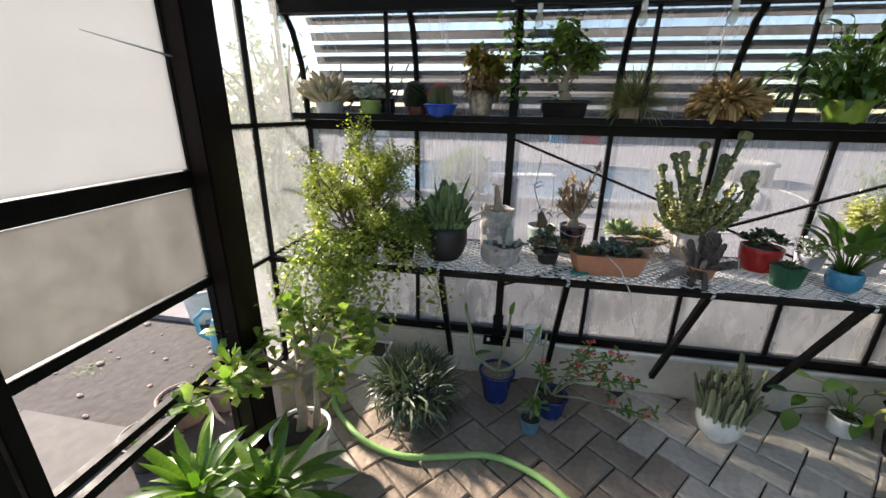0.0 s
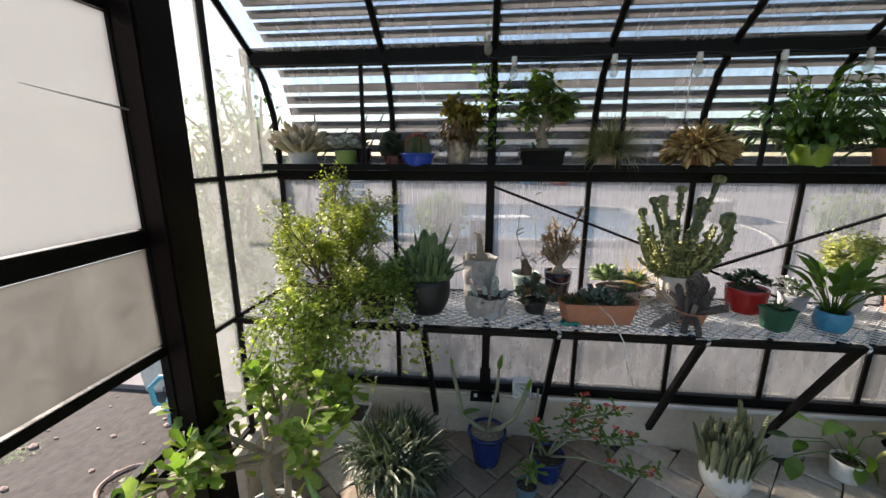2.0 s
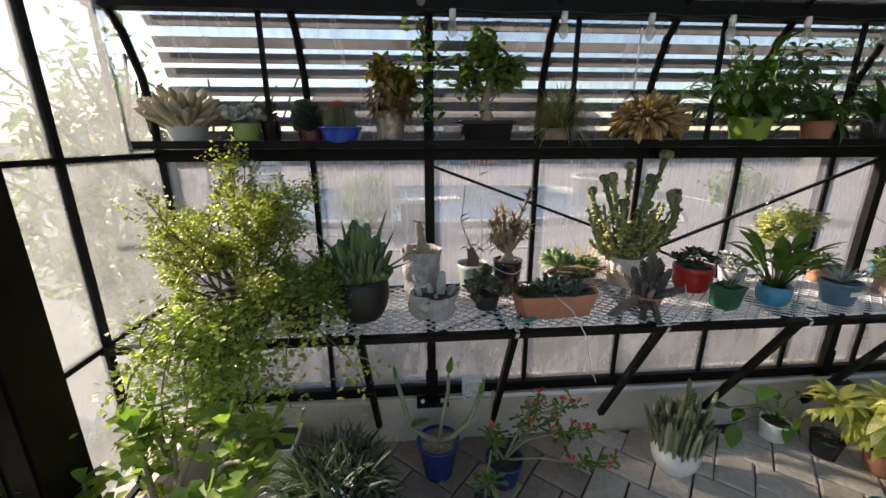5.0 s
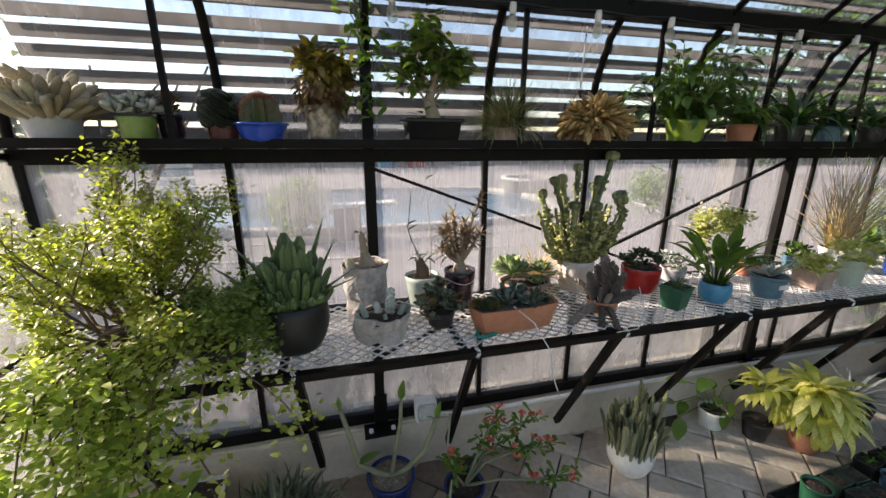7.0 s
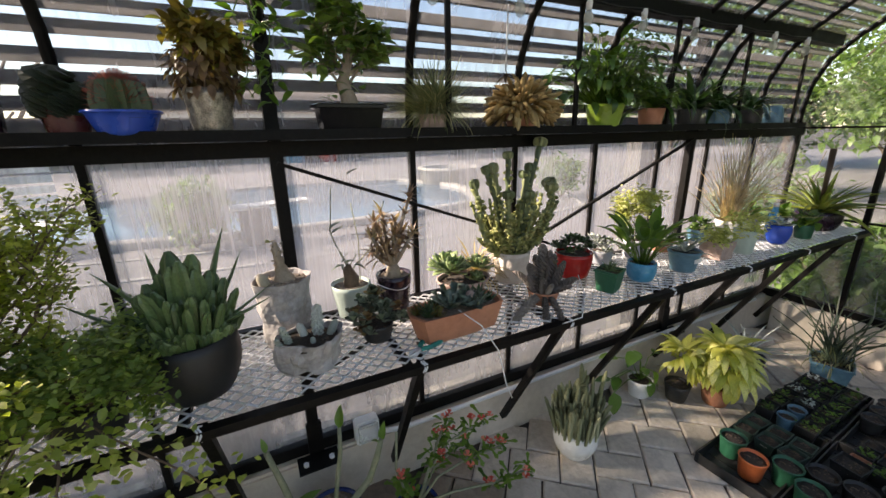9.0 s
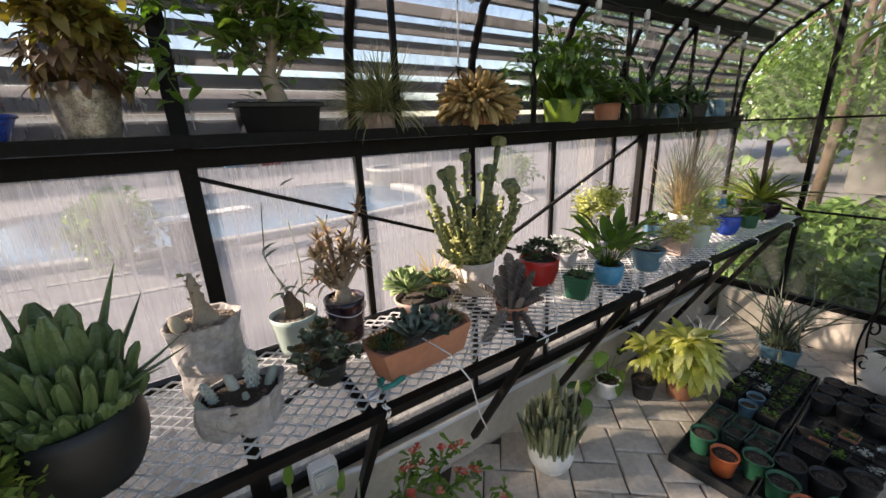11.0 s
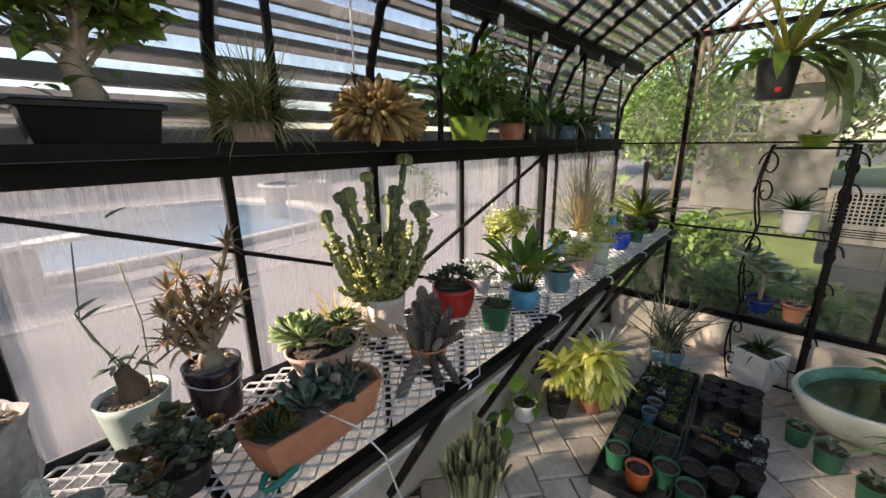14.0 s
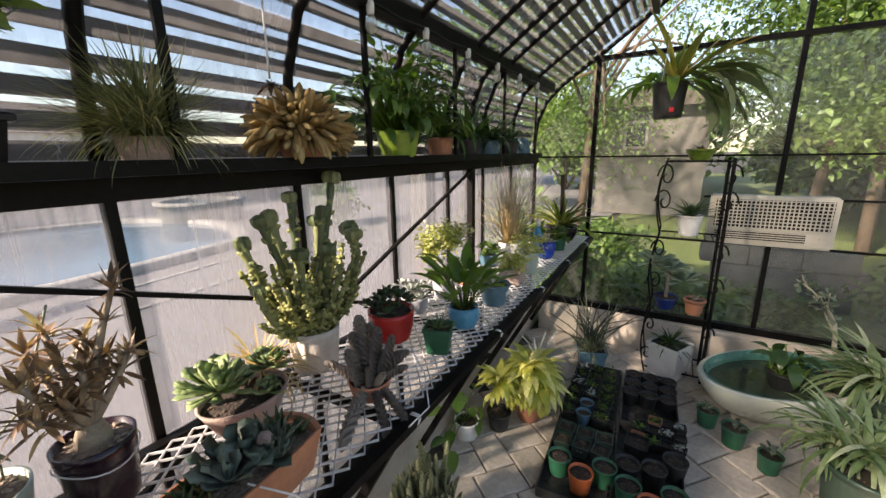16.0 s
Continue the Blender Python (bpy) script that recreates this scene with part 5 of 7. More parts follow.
def shelf_east():
    rnd = random.Random(71)
    o = root("potted_grass", (1.235, 2.35, SZ), "wispy grey-green grass-like plant in a low clay pot", "potted plant", GS)
    z = pot(o, 0.06, 0.05, 0.055, PINKPOT) + 0.01
    mats = [turn_matrix((rnd.gauss(0, 0.02), rnd.gauss(0, 0.02), z), rnd.uniform(0, 6.28), radians(rnd.uniform(12, 85)), rnd.uniform(0.09, 0.22)) for _ in range(1500)]
    cloud("blades", [leaf_data("strap", 0.015, d, 8, 0.3) for d in (20, 50, 80)], mats, L_GRASS, o)
    o = root("golden_cactus", (1.625, 2.345, SZ), "dense golden finger cactus spilling over its pot", "potted plant", GS)
    z = pot(o, 0.07, 0.055, 0.07, TERRA)
    fm = [finger_mesh(L_GOLD, 0.13, b, 0, 7, 8) for b in (0.05, 0.3, 0.5)]
    for i in range(270):
        az = i * GOLDEN
        e = math.asin(max(-0.12, 1.0 - 1.1 * i / 270))
        d = Vector((math.cos(az) * math.cos(e) * 0.105, math.sin(az) * math.cos(e) * 0.07, math.sin(e) * 0.075))
        put(o, rnd.choice(fm), up_matrix(Vector((0, 0, z + 0.005)) + d * rnd.uniform(0.75, 1.05), az, 90 - math.degrees(e) + rnd.uniform(-10, 38), rnd.uniform(0.055, 0.085), rnd.uniform(0.75, 1.05)), "stem")
    o = root("hanging_ornament", (1.55, 2.36, 1.70), "small grey plant hung on a long thin wire", "hanging plant")
    bm = bmesh.new()
    tube(bm, [(0, 0, 0.04), (0.002, 0, 0.2), (0.005, 0, 0.27)], 0.003, 5)
    part("wire", bm, GALV, o)
    rosette(o, leaf_meshes(L_PURPLEGREY, "spear", 0.3, (10, 50), 4, 0.3), (0, 0, 0.02), 16, 0.06, -30, 60, rnd)
    o = root("potted_peperomia", (2.09, 2.345, SZ), "lush broad green foliage plant in a lime green pot", "potted plant", GS)
    z = pot(o, 0.085, 0.065, 0.1, LIME)
    lv = leaf_meshes(L_MID, "ovate", 0.42, (25, 55, 90), 6, 0.25)
    bm = bmesh.new()
    for i in range(330):
        a, ln, h = rnd.uniform(0, 6.283), rnd.uniform(5, 82), rnd.uniform(0.09, 0.33)
        b = Vector((0.04 * math.cos(a), 0.04 * math.sin(a), z))
        d = Vector((math.sin(radians(ln)) * math.cos(a) * 1.1, math.sin(radians(ln)) * math.sin(a) * 0.6, math.cos(radians(ln))))
        e = b + d * h
        tube(bm, [b, b.lerp(e, 0.6) + Vector((0, 0, 0.015)), e], 0.0018, 3)
        put(o, rnd.choice(lv), turn_matrix(e, a + rnd.uniform(-0.6, 0.6), radians(50 - ln * 0.9 + rnd.uniform(-25, 25)), rnd.uniform(0.05, 0.088)))
    part("stalk_mass", bm, L_FRESH, o)
    for x, hh, mt, nm, lm in ((2.42, 0.22, TERRA, "arching green foliage plant in a clay pot", L_MID), (2.72, 0.24, BLACKPL, "dark spiky foliage plant in a black pot", L_DEEP), (2.98, 0.2, SLATEBLUE, "dark arching foliage plant in a blue-grey pot", L_DEEP), (3.3, 0.16, BLACKPL, "dark trailing foliage plant in a black pot", L_DEEP)):
        o = root("potted_foliage", (x, 2.35, SZ), nm, "potted plant", GS)
        z = pot(o, 0.062, 0.05, 0.085, mt)
        lv = leaf_meshes(lm, "spear", 0.2, (30, 70, 110), 6, 0.3)
        for i in range(55):
            a = rnd.uniform(0, 6.283)
            put(o, rnd.choice(lv), turn_matrix((0.025 * math.cos(a), 0.025 * math.sin(a), z + rnd.uniform(0, 0.05)), a, radians(rnd.uniform(10, 88)), hh * rnd.uniform(0.6, 1.05)))
    o = root("watering_jug", (3.55, 2.345, SZ), "small grey-blue plastic watering jug on the shelf", "watering can")
    bm = bmesh.new()
    lathe(bm, [(0.05, 0), (0.055, 0.01), (0.045, 0.09), (0.03, 0.11)], 20)
    part("body", bm, SLATEBLUE, o)
    bm = bmesh.new()
    tube(bm, [(-0.04, 0, 0.03), (-0.09, 0, 0.07), (-0.13, 0, 0.11)], [0.012, 0.009, 0.007], 8)
    part("spout", bm, SLATEBLUE, o)
    bm = bmesh.new()
    tube(bm, [(0.045, 0, 0.02), (0.085, 0, 0.06), (0.03, 0, 0.11)], 0.007, 8)
    part("handle", bm, SLATEBLUE, o)


def string_bulbs():
    glass = pane_mat("bulb_glass", 0.25, 0.5, (0.8, 0.78, 0.7), (3, 3, 3))
    o = root("string_light", (0, 0, 0), "string of clear light bulbs hung along the purlin", "string lights")
    xs = (0.655, 0.77, 1.19, 1.53, 1.855, 2.17, 2.52, 2.86, 3.2, 3.55)
    bm = bmesh.new()
    line = [(xs[0], 2.255, 1.995)]
    for a, b in zip(xs, xs[1:]):
        line += [((a + b) / 2, 2.252, 1.985), (b, 2.255, 1.995)]
    tube(bm, line, 0.0025, 4)
    part("cable", bm, BLACKPL, o)
    for i, x in enumerate(xs):
        dz = 0.1 if i == 0 else 0.0
        bm = bmesh.new()
        lathe(bm, [(0.011, -0.03 + dz), (0.013, -0.005 + dz), (0.011, 0.008 + dz)], 12, at=(x, 2.255, 1.985))
        part("socket", bm, WHITEGLAZE, o)
        bm = bmesh.new()
        lathe(bm, [(0.004, -0.085 + dz), (0.014, -0.078 + dz), (0.019, -0.06 + dz), (0.016, -0.042 + dz), (0.010, -0.031 + dz)], 14, at=(x, 2.255, 1.985))
        part("bulb", bm, glass, o, "clear glass bulb")


for f in (shelf_west, bonsai, post_vine, shelf_east, string_bulbs):
    f()


# ---- leafy shrubs at the west end ----
L_TRAIL = leafy("trailing_light_leaf", (0.19, 0.25, 0.07), (0.36, 0.43, 0.13), (0.56, 0.58, 0.28), 0.55)

L_FINE = leafy("fine_green_leaf", (0.11, 0.18, 0.05), (0.21, 0.30, 0.09), (0.36, 0.44, 0.17), 0.45)


def elephant_bush():
    rnd = random.Random(81)
    o = root("elephant_bush", (-0.02, 2.06, BZ), "large yellow-green elephant bush on the bench, trailing over its edge", "potted plant")
    z = pot(o, 0.10, 0.08, 0.12, BLACKPOT)
    limbs, tw, trail = [], [], []
    for az, el, l in ((2.8, 1.4, 0.17), (0.4, 1.1, 0.17), (1.6, 1.8, 0.18), (3.6, 0.9, 0.15), (5.6, 0.9, 0.16), (4.6, 0.4, 0.2), (2.3, 2.2, 0.2), (1.0, 1.6, 0.2), (5.0, 1.2, 0.17), (0.0, 2.0, 0.18), (4.2, 0.25, 0.12), (5.2, 0.15, 0.13), (3.3, 0.3, 0.12), (5.9, 0.35, 0.12), (4.7, 0.7, 0.12)):
        a, b = branching((0, 0, z), (math.cos(az), math.sin(az) * 0.6, el), l, 0.009, 3, rnd, 0.8, 0.74, 3)
        limbs += a
        tw += b
    for k in range(30):
        pts = [Vector((rnd.uniform(-0.14, 0.2), -0.12, z + 0.03))]
        d = Vector((rnd.uniform(-0.5, 0.5), -0.6, 0.35))
        for j in range(rnd.choice((4, 5, 6, 8))):
            d = (d + Vector((rnd.gauss(0, 0.25), 0.05, -0.33))).normalized()
            pts.append(pts[-1] + d * 0.055)
        limbs.append((pts, [0.0022] * len(pts)))
        trail += [(p, None) for p in pts[2:]]
    tw = [(p, d) for p, d in tw if -0.26 < p.x < 0.32 and p.y < 0.28 and p.z < 0.68]
    limbs_part("branchwork", limbs, DARKBARK, o, 5)
    cloud("leaves", SMALL_LEAF, twig_leaves(tw, rnd, 6, 0.0155, 1.0, 0.012), L_YELLOWGREEN, o)
    tagged(cloud("trailing_leaves", SMALL_LEAF, twig_leaves(trail, rnd, 20, 0.024, 1.0, 0.034), L_TRAIL, o), kind="stuff")
    o = root("fine_leaved_bush", (0.19, 2.02, BZ), "dense fine-leaved green bush in a dark pot", "potted plant")
    z = pot(o, 0.08, 0.065, 0.09, BLACKPOT)
    limbs, tw = [], []
    for k in range(7):
        az = k * 0.9
        a, b = branching((0, 0, z), (math.cos(az), math.sin(az), 0.6), 0.08, 0.004, 3, rnd, 1.1, 0.8, 3, -0.2)
        limbs += a
        tw += b
    tw = [(p, d) for p, d in tw if (p - Vector((0, 0, 0.15))).length < 0.19]
    limbs_part("branchwork", limbs, DARKBARK, o, 4)
    cloud("leaves", SMALL_LEAF, twig_leaves(tw, rnd, 8, 0.018, 1.0, 0.02), L_FINE, o)


def jade_tree():
    rnd = random.Random(83)
    o = root("desert_rose", (-0.15, 1.56, 0.0), "pale-barked succulent tree with fresh green leaf clusters in a white pot", "potted plant")
    z = pot(o, 0.13, 0.10, 0.20, WHITEGLAZE, rim=0.015)
    limbs, tw = [], []
    bm_trunk = [([Vector((0, 0, z - 0.02)), Vector((0.02, 0, z + 0.1)), Vector((0.0, 0.01, z + 0.22)), Vector((0.03, 0.02, z + 0.34))], [0.028, 0.022, 0.019, 0.016]),
                ([Vector((0.06, 0.02, z - 0.02)), Vector((0.09, 0.01, z + 0.16)), Vector((0.08, 0.03, z + 0.3))], [0.018, 0.014, 0.012])]
    ends = []
    for az, el, l, s in ((0.3, 0.55, 0.24, 0), (3.2, 0.35, 0.24, 0), (2.7, 0.9, 0.2, 0), (1.2, 0.9, 0.26, 0), (4.2, 0.4, 0.2, 0), (0.0, 1.1, 0.22, 1), (5.7, 0.5, 0.22, 1), (3.6, -0.05, 0.26, 0), (2.0, 1.2, 0.25, 1)):
        st = bm_trunk[s][0][-1] - Vector((0, 0, rnd.uniform(0, 0.1)))
        a, b = branching(st, (math.cos(az), math.sin(az), el), l, 0.0135, 1, rnd, 0.9, 0.6, 3, 0.5)
        limbs += a
        ends += [pts[-1] for pts, _ in a]
        tw += b
    limbs_part("trunk", bm_trunk, BARK, o, 8)
    for limb in limbs:
        limbs_part("branch", [limb], BARK, o, 6)
    sh = [leaf_data("spoon", 0.5, d, 5, 0.25) for d in (-10, 25, 50)]
    jade = leafy("fresh_spoon_leaf", (0.11, 0.19, 0.045), (0.22, 0.32, 0.085), (0.37, 0.45, 0.17), 0.42)
    mats = []
    for e in ends:
        for i in range(11):
            mats.append(turn_matrix(e + Vector((0, 0, -0.01 * (i % 4))), i * GOLDEN + rnd.random() * 0.4, radians(rnd.uniform(-15, 70)), rnd.uniform(0.055, 0.10)))
    cloud("leaves", sh, mats, jade, o)
    mats = twig_leaves(tw, rnd, 1, 0.06, 1.0, 0.02)
    cloud("side_leaves", sh, mats, L_YELLOWGREEN, o)


def strap_plant():
    rnd = random.Random(85)
    for x, y, n, s in ((-0.36, 1.20, 36, 0.40), (-0.10, 1.24, 28, 0.36)):
        o = root("potted_pachypodium", (x, y, 0), "rosette of long glossy strap leaves in a white pot", "potted plant", "strap-leaved plants by the door")
        z = pot(o, 0.095, 0.075, 0.16, WHITEGLAZE)
        rosette(o, leaf_meshes(L_FRESH, "strap", 0.13, (15, 45, 75), 8, 0.3), (0, 0, z + 0.03), n, s, 8, 80, rnd)
        rosette(o, leaf_meshes(L_GREYGREEN, "strap", 0.10, (40, 80), 8, 0.3), (0, 0, z + 0.02), 14, s * 0.95, 0, 40, rnd)


def tuft():
    rnd = random.Random(87)
    o = root("grey_tuft_plant", (0.27, 1.98, 0), "big dense tuft of narrow grey-green blades with tiny pale flowers", "potted plant")
    z = pot(o, 0.13, 0.10, 0.13, BLACKPL)
    sh = [leaf_data("strap", 0.052, d, 7, 0.35) for d in (50, 100, 150, -60)]
    mats = []
    for i in range(1400):
        a, el = rnd.uniform(0, 6.283), radians(rnd.uniform(5, 88))
        r = rnd.uniform(0, 0.13)
        mats.append(turn_matrix((r * math.cos(a), r * math.sin(a), z + 0.05 * rnd.random()), a + rnd.gauss(0, 0.6), el, rnd.uniform(0.11, 0.25), rnd.gauss(0, 0.7)))
    tagged(cloud("blade_mass", sh, mats, L_GREYTUFT, o), kind="stuff")
    mats = [turn_matrix((0.03 + rnd.gauss(0, 0.035), -0.09 + rnd.gauss(0, 0.03), z + 0.13 + rnd.gauss(0, 0.02)), rnd.uniform(0, 6.28), rnd.uniform(0, 1.5), 0.014) for _ in range(60)]
    cloud("blossom", SMALL_LEAF, mats, WHITEGLAZE, o, "tiny white flowers")
    o = root("plastic_trough", (-0.1, 2.28, 0), "white plastic tray of soil against the wall", "planter")
    pot(o, 0.10, 0.085, 0.16, WHITEGLAZE, square=0.9, squash=(1.3, 0.9), rim=0.012)


def hose():
    o = root("garden_hose", (0, 0, 0), "light green garden hose with a darker coupling", "hose")
    g = surface("green_hose_rubber", (0.22, 0.42, 0.12), (0.34, 0.55, 0.2), 12, 0.45)
    ctrl = [(-0.30, 2.27, 0.24), (-0.27, 2.2, 0.13), (-0.24, 2.08, 0.03), (-0.17, 1.92, 0.018), (-0.05, 1.80, 0.018), (0.10, 1.70, 0.018), (0.3, 1.655, 0.018), (0.5, 1.695, 0.018), (0.68, 1.735, 0.018), (0.84, 1.70, 0.018), (1.0, 1.6, 0.018), (1.12, 1.45, 0.018), (1.15, 1.2, 0.018), (1.0, 0.85, 0.018), (0.6, 0.5, 0.018), (0.2, 0.0, 0.018)]
    c = [Vector(p) for p in ctrl]
    pts = []
    for i in range(len(c) - 1):
        p0, p1, p2, p3 = c[max(i - 1, 0)], c[i], c[i + 1], c[min(i + 2, len(c) - 1)]
        for k in range(5):
            t = k / 5
            pts.append(0.5 * ((2 * p1) + (p2 - p0) * t + (2 * p0 - 5 * p1 + 4 * p2 - p3) * t * t + (3 * p1 - p0 - 3 * p2 + p3) * t ** 3))
    bm = bmesh.new()
    tube(bm, pts, 0.0155, 10)
    part("tube", bm, g, o)
    bm = bmesh.new()
    tube(bm, pts[3:9], 0.019, 10)
    part("coupling", bm, surface("teal_plastic", (0.02, 0.22, 0.17), (0.04, 0.3, 0.24), 12, 0.4), o)


# ---- pots on the floor by the knee wall ----
GF = "pots on the paver floor"


def plumeria():
    rnd = random.Random(91)
    o = root("potted_plumeria", (0.70, 2.17, 0), "bare forked plumeria stems in a deep blue glazed pot", "potted plant", GF)
    z = pot(o, 0.098, 0.065, 0.19, BLUEGLAZE, soil=GRIT, rim=0.014)
    for pts, r in (([(0, 0, z), (-0.06, 0, z + 0.035), (-0.13, 0.0, z + 0.09), (-0.15, 0.0, z + 0.20), (-0.185, 0, z + 0.36)], 0.0115),
                   ([(0, 0, z), (0.02, 0.0, z + 0.12), (0.045, 0.0, z + 0.26), (0.05, 0, z + 0.36)], 0.0085),
                   ([(0, 0, z), (0.07, -0.01, z + 0.035), (0.135, -0.02, z + 0.11), (0.17, -0.02, z + 0.2), (0.19, -0.02, z + 0.27)], 0.0125)):
        bm = bmesh.new()
        tube(bm, pts, [r * 1.1] + [r] * (len(pts) - 2) + [r * 0.75], 8)
        part("stem", bm, GREYSTEM, o)
    me = leaf_meshes(L_FRESH, "ovate", 0.42, (15, 35))
    for p, az, el, s in (((-0.13, -0.01, z + 0.10), 0.2, 0.35, 0.10), ((-0.185, 0, z + 0.36), 2.0, 1.3, 0.05), ((0.05, 0, z + 0.36), 1.0, 1.3, 0.08), ((0.19, -0.02, z + 0.26), 0.8, 1.2, 0.07), ((0.19, -0.02, z + 0.25), 3.5, 0.9, 0.06)):
        put(o, me[0], turn_matrix(p, az, el, s))


def crown_of_thorns():
    rnd = random.Random(93)
    o = root("crown_of_thorns", (1.0, 2.10, 0), "sprawling thorny plant with coral red flowers in a blue pot", "potted plant", GF)
    z = pot(o, 0.085, 0.062, 0.13, BLUEGLAZE, rim=0.012, label="cobalt blue glazed pot")
    ends = []
    for k, pts in enumerate(([(0, 0, z), (0.06, 0.02, z + 0.12), (0.17, 0.05, z + 0.2), (0.33, 0.04, z + 0.24)], [(0, 0, z), (0.09, 0, z + 0.1), (0.22, -0.01, z + 0.14), (0.38, -0.02, z + 0.14)],
                             [(0, 0, z), (0.08, 0.03, z + 0.16), (0.16, 0.08, z + 0.26)], [(0, 0, z), (0.14, -0.04, z + 0.04), (0.3, -0.07, z + 0.03), (0.48, -0.06, z + 0.0)],
                             [(0, 0, z), (-0.05, -0.02, z + 0.1), (-0.07, -0.04, z + 0.19)], [(0, 0, z), (0.1, 0.06, z + 0.08), (0.26, 0.1, z + 0.12)], [(-0.03, 0, z), (-0.07, 0.02, z + 0.2), (-0.06, 0.02, z + 0.36)])):
        bm = bmesh.new()
        tube(bm, pts, [0.007] + [0.005] * (len(pts) - 1), 6)
        part("stem", bm, GREYSTEM, o)
        v = [Vector(p) for p in pts]
        if k < 6:
            ends += [v[-1], v[-1].lerp(v[-2], 0.4), v[-2], v[-1].lerp(v[-2], 0.7)]
    me = leaf_meshes(L_FRESH, "spoon", 0.42, (5, 30), 5, 0.25)
    fl = leaf_meshes(FLOWER_RED, "spoon", 1.1, (0,), 4, 0.2)[0]
    for e in ends:
        for i in range(9):
            put(o, rnd.choice(me), turn_matrix(e + Vector((rnd.gauss(0, 0.012), rnd.gauss(0, 0.012), rnd.gauss(0, 0.01))), i * GOLDEN, radians(rnd.uniform(-20, 60)), rnd.uniform(0.035, 0.06)))
    for e in ends[::2] + [ends[1], ends[5], ends[9]]:
        c = e + Vector((rnd.gauss(0, 0.02), rnd.gauss(0, 0.02), 0.035))
        for j in range(2):
            q = c + Vector((rnd.gauss(0, 0.012), rnd.gauss(0, 0.012), rnd.gauss(0, 0.006)))
            for i in range(3):
                put(o, fl, turn_matrix(q, i * 2.09 + j, 0.5, 0.02), "petal")
    o = root("potted_euphorbia", (0.885, 1.95, 0), "small thorny shoot in a dark grey plastic pot", "potted plant", GF)
    z = pot(o, 0.052, 0.04, 0.085, SLATEBLUE)
    bm = bmesh.new()
    tube(bm, [(0, 0, z), (0.01, 0.02, z + 0.1), (0.03, 0.05, z + 0.2)], [0.007, 0.006, 0.004], 6)
    part("stem", bm, GREYSTEM, o)
    for i in range(26):
        put(o, rnd.choice(me), turn_matrix((0.0 + rnd.gauss(0, 0.02), rnd.gauss(0, 0.02), z + rnd.uniform(0.03, 0.13)), i * GOLDEN, radians(rnd.uniform(-10, 60)), rnd.uniform(0.04, 0.065)))


